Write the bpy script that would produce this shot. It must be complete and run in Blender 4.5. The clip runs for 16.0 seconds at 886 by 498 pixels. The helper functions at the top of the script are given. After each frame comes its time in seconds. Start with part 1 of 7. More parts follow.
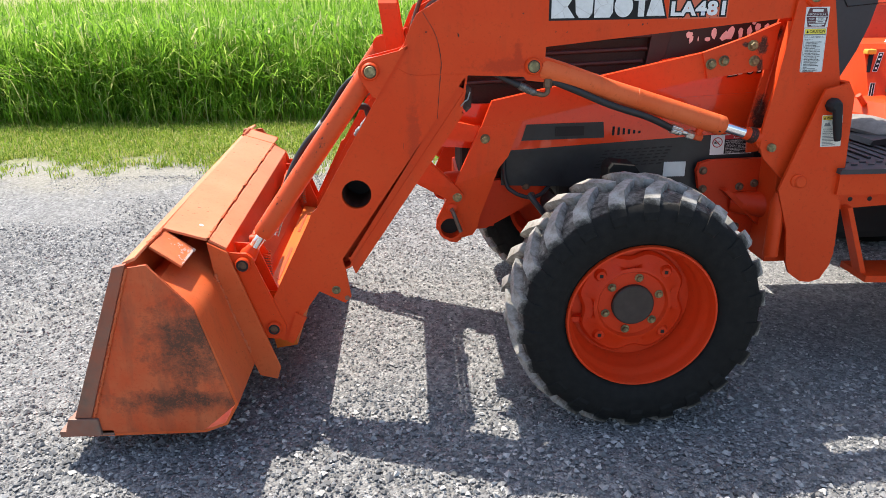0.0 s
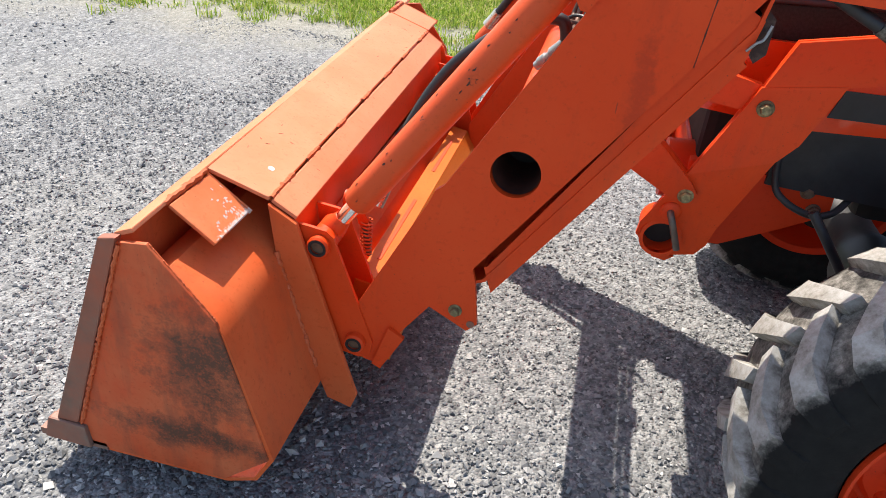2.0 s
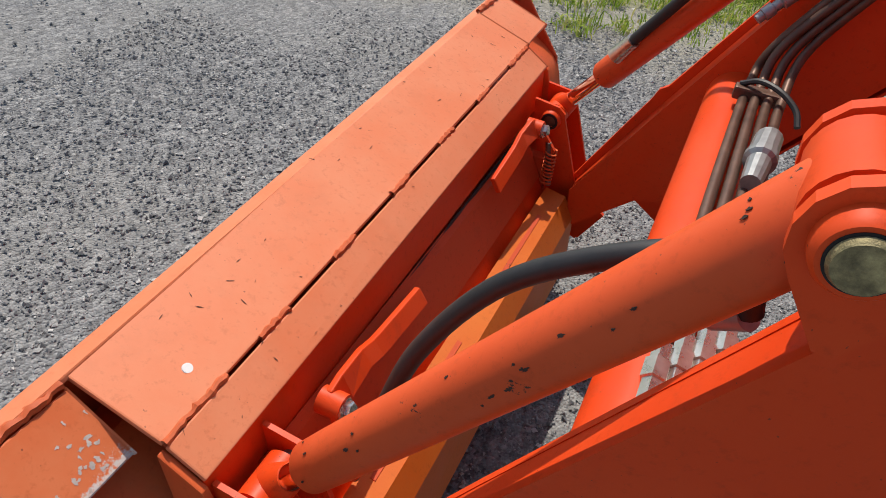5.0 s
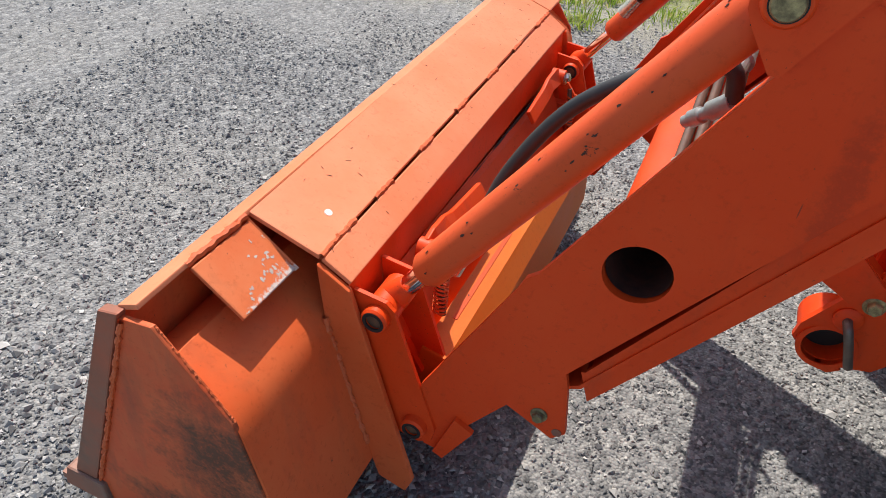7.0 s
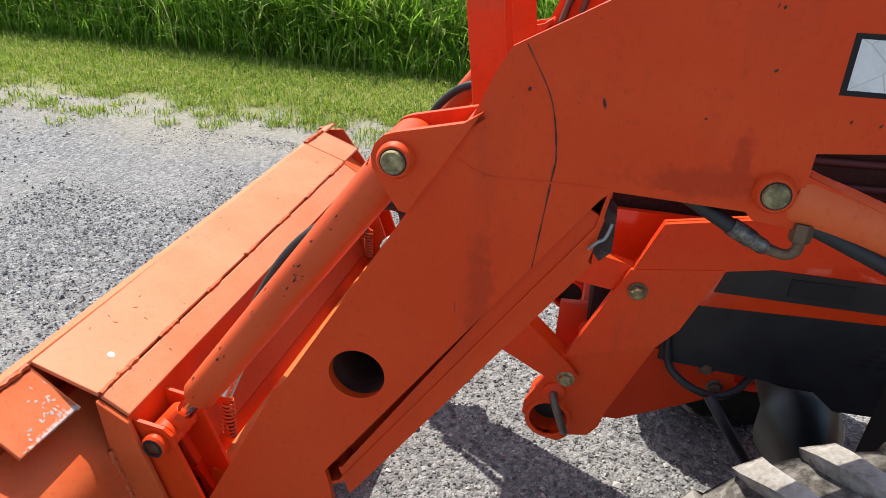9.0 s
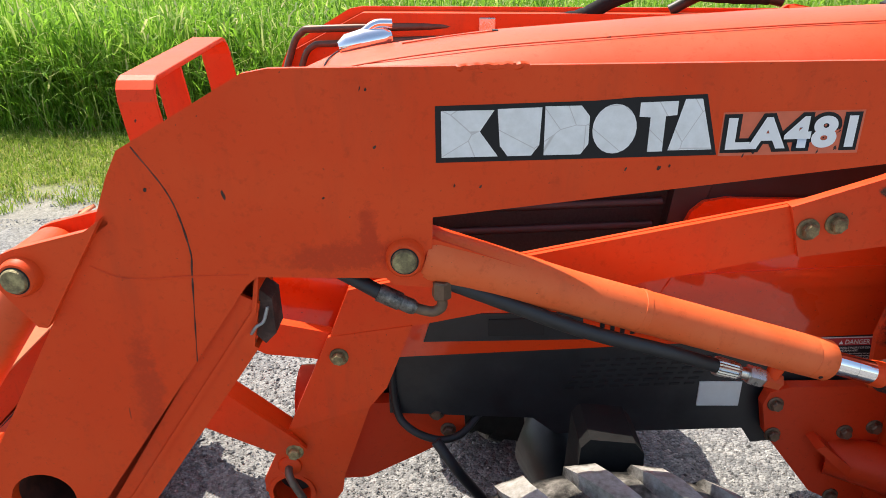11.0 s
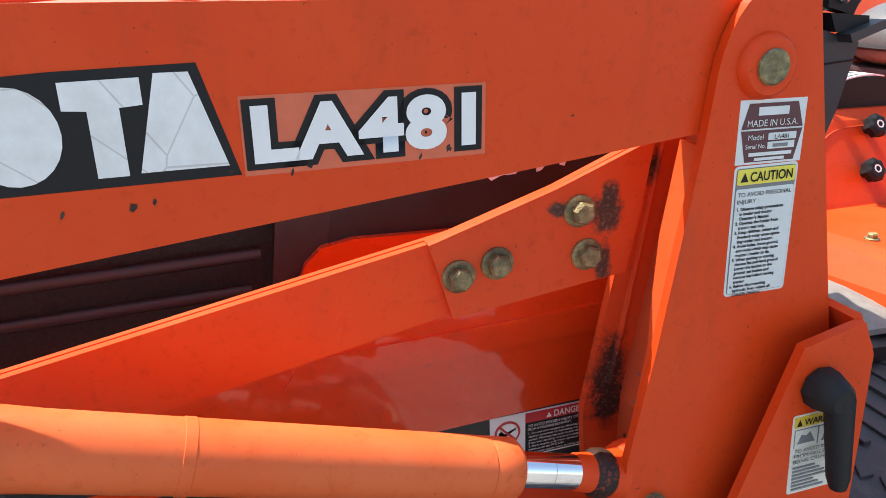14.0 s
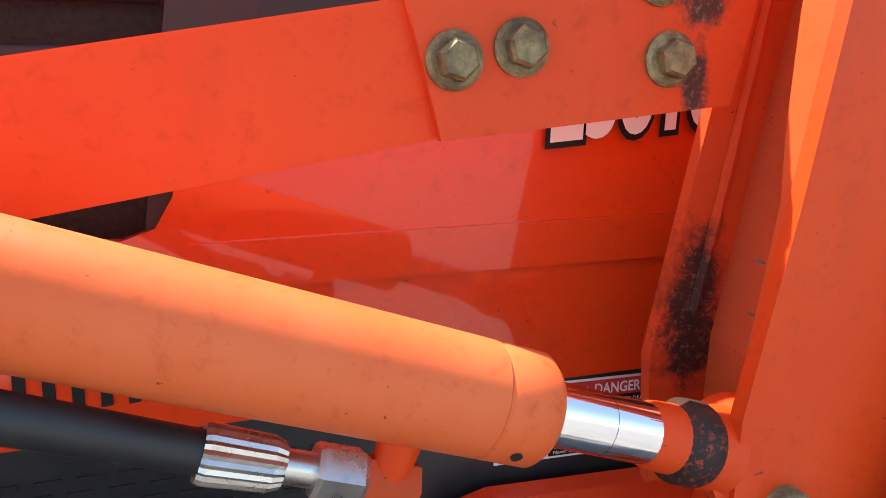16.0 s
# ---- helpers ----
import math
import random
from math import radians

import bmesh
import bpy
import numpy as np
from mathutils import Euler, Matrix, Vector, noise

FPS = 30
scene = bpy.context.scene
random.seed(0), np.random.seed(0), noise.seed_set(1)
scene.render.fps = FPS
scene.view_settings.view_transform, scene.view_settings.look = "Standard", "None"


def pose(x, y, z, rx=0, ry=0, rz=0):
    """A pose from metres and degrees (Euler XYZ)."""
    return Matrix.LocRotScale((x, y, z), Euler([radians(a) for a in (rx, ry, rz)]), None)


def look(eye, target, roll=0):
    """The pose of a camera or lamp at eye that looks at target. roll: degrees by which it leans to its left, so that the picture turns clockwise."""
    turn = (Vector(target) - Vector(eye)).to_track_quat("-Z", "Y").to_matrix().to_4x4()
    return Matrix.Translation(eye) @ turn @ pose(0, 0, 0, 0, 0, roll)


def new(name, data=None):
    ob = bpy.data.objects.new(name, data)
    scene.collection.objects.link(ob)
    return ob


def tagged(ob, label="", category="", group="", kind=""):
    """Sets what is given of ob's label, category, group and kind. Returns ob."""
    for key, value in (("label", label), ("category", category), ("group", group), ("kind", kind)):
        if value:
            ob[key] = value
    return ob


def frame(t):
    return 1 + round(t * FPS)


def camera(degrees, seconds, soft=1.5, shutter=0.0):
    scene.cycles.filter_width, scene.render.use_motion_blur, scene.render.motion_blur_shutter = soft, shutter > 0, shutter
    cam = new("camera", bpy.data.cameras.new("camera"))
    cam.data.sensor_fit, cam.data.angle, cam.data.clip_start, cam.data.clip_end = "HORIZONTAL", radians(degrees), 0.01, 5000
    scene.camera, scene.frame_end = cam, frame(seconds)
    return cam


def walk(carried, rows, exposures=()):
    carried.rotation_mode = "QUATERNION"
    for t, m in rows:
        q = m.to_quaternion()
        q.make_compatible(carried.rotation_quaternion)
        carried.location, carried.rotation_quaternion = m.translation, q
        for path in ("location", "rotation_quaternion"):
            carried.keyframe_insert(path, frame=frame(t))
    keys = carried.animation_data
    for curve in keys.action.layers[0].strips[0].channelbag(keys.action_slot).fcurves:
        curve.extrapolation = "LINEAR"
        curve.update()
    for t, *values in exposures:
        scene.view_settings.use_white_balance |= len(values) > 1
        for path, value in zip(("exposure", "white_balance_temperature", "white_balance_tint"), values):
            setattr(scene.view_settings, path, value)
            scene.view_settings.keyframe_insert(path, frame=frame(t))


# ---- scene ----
cam = camera(64.2, 16.0, soft=0.75)
PATH = [
    (0, (-0.613, -2.37, 1.189), (-0.526, -0.498, 0.489), -0.6),
    (0.5, (-0.664, -2.115, 1.153), (-0.655, -0.285, 0.346), 0.2),
    (1, (-0.648, -1.889, 1.125), (-0.758, -0.106, 0.226), 1.4),
    (1.5, (-0.629, -1.714, 1.137), (-0.865, 0.014, 0.157), 3.3),
    (2, (-0.67, -1.507, 1.13), (-0.994, 0.167, 0.084), 5.2),
    (2.5, (-0.714, -1.29, 1.136), (-1.103, 0.321, 0.016), 6.6),
    (3, (-0.736, -1.083, 1.134), (-1.2, 0.469, -0.039), 7.3),
    (3.5, (-0.765, -0.905, 1.143), (-1.28, 0.596, -0.074), 8.3),
    (3.7, (-0.78, -0.858, 1.145), (-1.303, 0.628, -0.087), 8.3),
    (5.8, (-0.793, -0.787, 1.172), (-1.372, 0.646, -0.097), 5.5),
    (6, (-0.78, -0.854, 1.17), (-1.369, 0.582, -0.091), 5.4),
    (6.5, (-0.757, -0.995, 1.168), (-1.355, 0.446, -0.083), 5.0),
    (7, (-0.746, -1.163, 1.157), (-1.311, 0.324, -0.056), 5.1),
    (7.5, (-0.714, -1.244, 1.174), (-1.234, 0.313, 0.032), 5.4),
    (8, (-0.647, -1.251, 1.21), (-1.131, 0.385, 0.166), 5.1),
    (8.5, (-0.555, -1.257, 1.242), (-0.998, 0.447, 0.293), 4.2),
    (8.7, (-0.524, -1.26, 1.248), (-0.941, 0.469, 0.334), 3.9),
    (10.8, (-0.247, -1.212, 1.318), (-0.315, 0.623, 0.527), 0.3),
    (11, (-0.221, -1.207, 1.322), (-0.242, 0.634, 0.539), -0.3),
    (11.5, (-0.146, -1.199, 1.327), (-0.042, 0.646, 0.562), -1.3),
    (12, (-0.058, -1.206, 1.331), (0.154, 0.633, 0.572), -1.9),
    (12.5, (0.0, -1.218, 1.325), (0.309, 0.607, 0.568), -2.3),
    (13, (0.024, -1.169, 1.306), (0.423, 0.639, 0.549), -2.3),
    (13.5, (0.047, -1.015, 1.268), (0.53, 0.782, 0.536), -2.0),
    (14, (0.085, -0.864, 1.21), (0.624, 0.934, 0.519), -0.5),
    (14.3, (0.117, -0.792, 1.151), (0.659, 1.017, 0.494), 0.2),
    (14.5, (0.141, -0.755, 1.101), (0.679, 1.085, 0.53), 0.5),
    (15, (0.172, -0.701, 1.058), (0.713, 1.164, 0.579), 2.0),
    (15.5, (0.179, -0.683, 1.024), (0.716, 1.188, 0.563), 2.1),
    (16, (0.161, -0.67, 0.945), (0.696, 1.215, 0.541), 2.1),
]
EXPOSURE = [(0, 0.98, 6850, 10), (1.5, 0.96, 6850, 10), (3.0, 0.56, 6850, 10), (3.7, 0.34, 6850, 10), (5.8, -0.15, 6850, 10), (6.1, -0.12, 6850, 10), (6.5, 0.30, 6850, 10), (7.0, 0.42, 6850, 10), (9.0, 0.64, 6850, 10), (11.0, 0.92, 7050, 10), (12.5, 1.16, 7050, 10), (13.5, 1.22, 7050, 10), (14.5, 1.27, 7050, 10), (16, 1.66, 7050, 10)]
walk(cam, [(t, look(eye, target, roll)) for t, eye, target, roll in PATH], EXPOSURE)

# ---- world, sun, exposure ----
SUN = Vector((-0.36, 0.46, 1.0)).normalized()      # towards the sun: high, behind the tractor
world = bpy.data.worlds.new("sky")
scene.world = world
world.use_nodes = True
wn = world.node_tree.nodes
sky = wn.new("ShaderNodeTexSky")
sky.sky_type, sky.sun_disc = "NISHITA", False
sky.sun_elevation = math.asin(SUN.z)
sky.sun_rotation = math.atan2(SUN.x, SUN.y)
sky.dust_density, sky.air_density, sky.ozone_density = 1.6, 1.0, 1.0
wn["Background"].inputs[1].default_value = 0.145
world.node_tree.links.new(sky.outputs[0], wn["Background"].inputs[0])
sun = new("sun", bpy.data.lights.new("sun", "SUN"))
sun.data.energy, sun.data.angle, sun.data.color = 4.2, radians(0.55), (1.0, 0.955, 0.89)
sun.matrix_world = look(SUN * 30, (0, 0, 0))


# ---- materials ----
def nodes_of(name):
    m = bpy.data.materials.new(name)
    m.use_nodes = True
    nt = m.node_tree
    return m, nt, nt.nodes["Principled BSDF"]


def add(nt, kind, **values):
    n = nt.nodes.new(kind)
    for key, value in values.items():
        n.inputs[key.replace("_", " ")].default_value = value
    return n


def ramp(nt, fac, stops):
    n = nt.nodes.new("ShaderNodeValToRGB")
    e = n.color_ramp.elements
    while len(e) < len(stops):
        e.new(0.5)
    for s, (p, c) in zip(e, stops):
        s.position, s.color = p, (*c, 1) if len(c) == 3 else c
    nt.links.new(fac, n.inputs[0])
    return n.outputs[0]


def coords(nt, kind="Object"):
    return nt.nodes.new("ShaderNodeTexCoord").outputs[kind]


def tex_noise(nt, scale, detail=4.0, rough=0.6, vec=None):
    n = add(nt, "ShaderNodeTexNoise", Scale=scale, Detail=detail, Roughness=rough)
    nt.links.new(vec if vec is not None else coords(nt), n.inputs["Vector"])
    return n.outputs["Fac"]


def mixc(nt, fac, a, b, kind="MIX"):
    n = nt.nodes.new("ShaderNodeMix")
    n.data_type, n.blend_type = "RGBA", kind
    for sock, v in ((n.inputs[0], fac), (n.inputs[6], a), (n.inputs[7], b)):
        if hasattr(v, "links"):
            nt.links.new(v, sock)
        elif isinstance(v, (int, float)):
            sock.default_value = v
        else:
            sock.default_value = (*v, 1)
    return n.outputs[2]


def bump(nt, bsdf, height, strength=0.2, dist=0.002):
    b = add(nt, "ShaderNodeBump", Strength=strength, Distance=dist)
    nt.links.new(height, b.inputs["Height"])
    nt.links.new(b.outputs[0], bsdf.inputs["Normal"])


def paint(name, base, faded, rough=0.45, chips=0.0, dirt=(0.10, 0.055, 0.035), dirty=0.25, gloss=0.0, rust=0.0, stain_at=0.60, blots=(), blot=((0.030, 0.018, 0.014), (0.13, 0.085, 0.065)), torn=2.2, grain=110.0, soft=0.0):
    """Painted steel: fading in broad patches, fine speckle, scratches, dirt, chipped spots."""
    m, nt, b = nodes_of(name)
    at = coords(nt)
    broad = tex_noise(nt, 5.0, 5, 0.65, at)
    col = mixc(nt, ramp(nt, broad, [(0.38, (0, 0, 0)), (0.68, (1, 1, 1))]), base, faded)
    fine = tex_noise(nt, 90.0, 5, 0.7, at)
    col = mixc(nt, ramp(nt, fine, [(0.55, (0, 0, 0)), (0.8, (1, 1, 1))]), col, [c * 0.78 for c in base])
    # run-down streaks, soft and longer than wide
    run = add(nt, "ShaderNodeMapping", Scale=(15, 15, 3.2), Rotation=(0.0, 0.12, 0.0))
    nt.links.new(at, run.inputs[0])
    stain = tex_noise(nt, 1.0, 7, 0.66, run.outputs[0])
    soft = dirty * 0.55
    mask = ramp(nt, stain, [(stain_at, (0, 0, 0)), (stain_at + 0.24, (soft, soft, soft))])
    col = mixc(nt, mask, col, dirt)
    # pinpoint specks
    speck = tex_noise(nt, 240.0, 2, 0.5, at)
    col = mixc(nt, ramp(nt, speck, [(0.745, (0, 0, 0)), (0.765, (0.75, 0.75, 0.75))]), col, (0.09, 0.03, 0.02))
    # thin dark scratches: a stretched noise, thresholded
    mp = add(nt, "ShaderNodeMapping", Scale=(60, 60, 9), Rotation=(0.3, 0.5, 0.2))
    nt.links.new(at, mp.inputs[0])
    scr = tex_noise(nt, 1.0, 3, 0.6, mp.outputs[0])
    col = mixc(nt, ramp(nt, scr, [(0.80, (0, 0, 0)), (0.82, (0.7, 0.7, 0.7))]), col, (0.06, 0.03, 0.025))
    if chips:
        chip = tex_noise(nt, 26.0, 6, 0.75, at)
        col = mixc(nt, ramp(nt, chip, [(0.74 - chips, (0, 0, 0)), (0.755 - chips, (1, 1, 1))]), col, (0.045, 0.026, 0.02))
    if rust:
        big = tex_noise(nt, 7.0, 7, 0.7, at)
        col = mixc(nt, ramp(nt, big, [(0.62 - rust, (0, 0, 0)), (0.72 - rust, (0.85, 0.85, 0.85))]), col, (0.09, 0.045, 0.03))
    # ragged worn-through patches about given centres
    for centre, radii in blots:
        v = nt.nodes.new("ShaderNodeVectorMath")
        v.operation = "SUBTRACT"
        nt.links.new(at, v.inputs[0])
        v.inputs[1].default_value = centre
        dv = nt.nodes.new("ShaderNodeVectorMath")
        dv.operation = "DIVIDE"
        nt.links.new(v.outputs[0], dv.inputs[0])
        dv.inputs[1].default_value = radii
        ln = nt.nodes.new("ShaderNodeVectorMath")
        ln.operation = "LENGTH"
        nt.links.new(dv.outputs[0], ln.inputs[0])
        ragged = add(nt, "ShaderNodeMath")
        ragged.operation = "MULTIPLY_ADD"
        nt.links.new(tex_noise(nt, grain, 8, 0.8, at), ragged.inputs[0])
        ragged.inputs[1].default_value = torn
        nt.links.new(ln.outputs["Value"], ragged.inputs[2])
        inside = ramp(nt, tex_noise(nt, 240.0, 4, 0.7, at), [(0.52, blot[0]), (0.70, blot[1])])
        mr = nt.nodes.new("ShaderNodeMapRange")
        for k, val in enumerate((0.5 * torn + 0.97 + soft, 0.5 * torn + 0.93 - soft, 0.0, 0.96)):
            mr.inputs[k + 1].default_value = val
        nt.links.new(ragged.outputs[0], mr.inputs[0])
        col = mixc(nt, mr.outputs[0], col, inside)
    nt.links.new(col, b.inputs["Base Color"])
    r = ramp(nt, broad, [(0.3, (rough - 0.07,) * 3), (0.75, (rough + 0.12,) * 3)])
    nt.links.new(r, b.inputs["Roughness"])
    b.inputs["Specular IOR Level"].default_value = 0.22
    b.inputs["Coat Weight"].default_value = gloss
    b.inputs["Coat Roughness"].default_value = 0.05 if gloss > 0.9 else 0.2
    bump(nt, b, tex_noise(nt, 160.0, 4, 0.6, at), 0.12, 0.001)
    return m


def plain(name, base, rough=0.5, metal=0.0, vary=0.2, scale=30.0, spec=0.5, relief=0.1, dust=None, dust_at=0.6):
    m, nt, b = nodes_of(name)
    at = coords(nt)
    n1 = tex_noise(nt, scale, 5, 0.65, at)
    col = mixc(nt, ramp(nt, n1, [(0.3, (0, 0, 0)), (0.7, (1, 1, 1))]), [c * (1 - vary) for c in base], [min(1, c * (1 + vary)) for c in base])
    if dust:
        n2 = tex_noise(nt, scale * 0.3, 6, 0.7, at)
        col = mixc(nt, ramp(nt, n2, [(dust_at - 0.12, (0, 0, 0)), (dust_at + 0.15, (0.8, 0.8, 0.8))]), col, dust)
    nt.links.new(col, b.inputs["Base Color"])
    nt.links.new(ramp(nt, n1, [(0.2, (max(0.03, rough - 0.08),) * 3), (0.8, (min(1, rough + 0.1),) * 3)]), b.inputs["Roughness"])
    b.inputs["Metallic"].default_value = metal
    b.inputs["Specular IOR Level"].default_value = spec
    bump(nt, b, tex_noise(nt, scale * 4, 4, 0.6, at), relief, 0.001)
    return m


ORANGE = paint("faded_orange_paint", (0.71, 0.056, 0.008), (0.74, 0.076, 0.015), 0.45, chips=0.0, dirty=0.5, stain_at=0.56)
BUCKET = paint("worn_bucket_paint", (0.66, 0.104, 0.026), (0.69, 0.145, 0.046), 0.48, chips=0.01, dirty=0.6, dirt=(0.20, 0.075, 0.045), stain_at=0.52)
# paler mix of the bucket paint, used on its upper faces
PALETOP = paint("pale_bucket_top_paint", (0.685, 0.196, 0.086), (0.705, 0.252, 0.130), 0.5, chips=0.012, dirty=0.35, dirt=(0.34, 0.12, 0.06), stain_at=0.55)
# yellower than the frame paint, standing in for strong sun on the beam
BEAMPAINT = paint("sun_tinted_beam_paint", (0.60, 0.120, 0.013), (0.62, 0.150, 0.022), 0.5, chips=0.02, dirty=0.5, dirt=(0.28, 0.08, 0.03))
ARMPAINT = paint("faded_arm_paint", (0.71, 0.056, 0.008), (0.74, 0.074, 0.014), 0.45, dirty=0.5, dirt=(0.22, 0.04, 0.018), stain_at=0.54, blots=[((-0.36, -0.44, 0.985), (0.085, 0.3, 0.016)), ((-0.318, -0.44, 1.010), (0.010, 0.3, 0.035)), ((-0.60, -0.46, 0.80), (0.016, 0.3, 0.10))], blot=((0.52, 0.043, 0.009), (0.62, 0.050, 0.009)), torn=4.0, grain=26.0, soft=0.6)
BUCKETSIDE = paint("scraped_bucket_side_paint", (0.60, 0.080, 0.022), (0.60, 0.150, 0.060), 0.5, chips=0.045, dirty=1.0, dirt=(0.11, 0.060, 0.038), stain_at=0.47, blots=[((0.055, -0.65, 0.25), (0.085, 0.3, 0.10)), ((0.02, -0.65, 0.09), (0.16, 0.3, 0.028))], blot=((0.10, 0.050, 0.032), (0.30, 0.075, 0.034)), torn=4.5, grain=15.0, soft=0.5)
HOODPAINT = paint("sun_faded_hood_paint", (0.72, 0.075, 0.022), (0.73, 0.105, 0.045), 0.5, dirty=0.1, gloss=0.06)
SIDEPAINT = paint("glossy_side_panel_paint", (0.74, 0.050, 0.007), (0.74, 0.058, 0.010), 0.30, dirty=0.06, gloss=0.92)
# paler orange than the frame, used on the lift cylinder
CYLPAINT = paint("pale_cylinder_paint", (0.76, 0.115, 0.028), (0.78, 0.165, 0.055), 0.48, chips=0.0, dirty=0.5)
RIMPAINT = paint("rim_paint", (0.66, 0.042, 0.008), (0.62, 0.050, 0.012), 0.42, dirty=0.3)
RUSTY = paint("rusting_orange_paint", (0.60, 0.085, 0.025), (0.5, 0.07, 0.03), 0.6, chips=0.10, dirty=0.7, rust=0.02)
RUSTYLAP = paint("rust_flecked_orange_paint", (0.64, 0.085, 0.024), (0.66, 0.10, 0.035), 0.5, chips=0.05, dirty=0.45)
CHIPPED = paint("chipped_orange_paint", (0.66, 0.085, 0.022), (0.72, 0.105, 0.030), 0.4, chips=0.075, dirty=0.3)
BARE = plain("worn_bare_steel", (0.20, 0.175, 0.15), 0.5, 0.65, 0.35, 22, dust=(0.16, 0.10, 0.07))
EDGE = plain("weathered_cutting_edge", (0.17, 0.145, 0.12), 0.6, 0.25, 0.3, 14, dust=(0.36, 0.10, 0.05), dust_at=0.50)
FLAP = paint("scraped_flap_paint", (0.65, 0.145, 0.048), (0.69, 0.215, 0.090), 0.5, chips=0.01, dirty=0.5, stain_at=0.55, blots=[((0.040, -0.530, 0.435), (0.010, 0.020, 0.03)), ((0.038, -0.57, 0.440), (0.004, 0.045, 0.03))], blot=((0.60, 0.54, 0.50), (0.62, 0.24, 0.11)), torn=6.5)
POSTRUST = paint("rust_eaten_post_paint", (0.64, 0.066, 0.014), (0.58, 0.062, 0.018), 0.5, chips=0.075, dirty=0.7, dirt=(0.26, 0.05, 0.025), stain_at=0.48, blots=[((0.438, -0.29, 0.830), (0.020, 0.3, 0.040)), ((0.440, -0.29, 0.792), (0.022, 0.3, 0.026)), ((0.462, -0.29, 1.05), (0.012, 0.3, 0.016))], torn=2.4, grain=60.0)
LAPRUST = paint("rust_flecked_plate_paint", (0.66, 0.062, 0.012), (0.68, 0.080, 0.022), 0.5, chips=0.065, dirty=0.5, blots=[((0.412, -0.30, 1.012), (0.017, 0.3, 0.020)), ((0.416, -0.30, 1.030), (0.010, 0.3, 0.014)), ((0.412, -0.30, 0.962), (0.008, 0.3, 0.022)), ((0.362, -0.30, 1.021), (0.010, 0.3, 0.007))], blot=((0.055, 0.035, 0.026), (0.20, 0.13, 0.10)), torn=2.6, grain=70.0)
SEALRUST = paint("black_flaked_ring", (0.045, 0.022, 0.016), (0.06, 0.03, 0.02), 0.55, blots=[((0.40, -0.38, 0.76), (0.03, 0.03, 0.03))], blot=((0.03, 0.02, 0.018), (0.55, 0.06, 0.02)), torn=3.0)
WELD = paint("painted_weld_bead", (0.54, 0.10, 0.03), (0.62, 0.15, 0.06), 0.5, chips=0.06, dirty=0.7)
SIDEEDGE = plain("scraped_side_edge", (0.17, 0.115, 0.085), 0.6, 0.2, 0.3, 14, dust=(0.42, 0.095, 0.042), dust_at=0.47)
HUBCAP = plain("grimy_hub_cap", (0.050, 0.040, 0.034), 0.6, 0.2, 0.3, 40)
ZINC = plain("yellow_zinc", (0.36, 0.31, 0.15), 0.55, 0.4, 0.55, 110, dust=(0.060, 0.046, 0.028), dust_at=0.47, relief=0.9)
OLDBOLT = plain("dirty_bolt_steel", (0.17, 0.11, 0.07), 0.55, 0.5, 0.35, 60, dust=(0.1, 0.05, 0.035))
CHROME = plain("chromed_steel", (0.82, 0.83, 0.85), 0.07, 1.0, 0.03, 20, relief=0.01)
FITTING = plain("bright_hose_fitting", (0.62, 0.60, 0.56), 0.28, 0.95, 0.15, 60)
GALV = plain("pale_galvanised_steel", (0.33, 0.345, 0.345), 0.42, 0.6, 0.15, 60, relief=0.2)
TARNISH = plain("tarnished_crimp_steel", (0.20, 0.19, 0.17), 0.42, 0.8, 0.75, 120, relief=0.6, dust=(0.03, 0.028, 0.026), dust_at=0.52)
GRIMESHADE = plain("grimy_shaded_bore", (0.075, 0.022, 0.014), 0.7, 0.1, 0.5, 60, relief=0.4)
TUBESTEEL = plain("rusty_brown_tube", (0.12, 0.065, 0.045), 0.45, 0.4, 0.3, 40)
RUBBER = plain("black_hose_rubber", (0.018, 0.018, 0.019), 0.5, 0, 0.3, 50, relief=0.15)
TYRE = plain("worn_tyre_rubber", (0.011, 0.011, 0.011), 0.8, 0, 0.3, 40, relief=0.4, spec=0.15)
BLACK = plain("black_engine_panel", (0.020, 0.020, 0.022), 0.42, 0, 0.3, 20, dust=(0.05, 0.048, 0.045), dust_at=0.66)
GREYBLACK = plain("grey_black_plastic", (0.035, 0.036, 0.040), 0.45, 0, 0.12, 60, relief=0.2)
MAT = plain("ribbed_floor_mat_rubber", (0.045, 0.042, 0.045), 0.6, 0, 0.25, 30, dust=(0.16, 0.15, 0.14), dust_at=0.68)
PALEDUST = plain("pale_dusty_rubber", (0.24, 0.228, 0.21), 0.8, 0, 0.3, 25, relief=0.3, dust=(0.14, 0.13, 0.115), dust_at=0.6)
GRIP = plain("black_handle_rubber", (0.014, 0.014, 0.015), 0.6, 0, 0.3, 60, relief=0.3, spec=0.3)
HOUSING = plain("light_grey_housing", (0.30, 0.31, 0.30), 0.5, 0, 0.06, 25, relief=0.05)
DUSTY = plain("dust_covered_metal", (0.27, 0.26, 0.24), 0.7, 0.1, 0.25, 40, relief=0.3)
SLEEVE = plain("black_woven_sleeve", (0.014, 0.014, 0.015), 0.8, 0, 0.4, 120, relief=0.6, spec=0.2)
MESH = plain("dark_perforated_mesh", (0.030, 0.022, 0.022), 0.6, 0.2, 0.6, 200, relief=0.8)
DARK = plain("engine_bay_dark", (0.012, 0.010, 0.010), 0.7, 0, 0.3, 20)
BURNT = plain("dark_maroon_grille", (0.030, 0.016, 0.017), 0.5, 0, 0.3, 30)
BADGE = plain("black_badge_panel", (0.014, 0.011, 0.013), 0.45, 0, 0.3, 30)
WHITE = plain("white_decal", (0.80, 0.79, 0.77), 0.45, 0, 0.05, 20, relief=0.02)
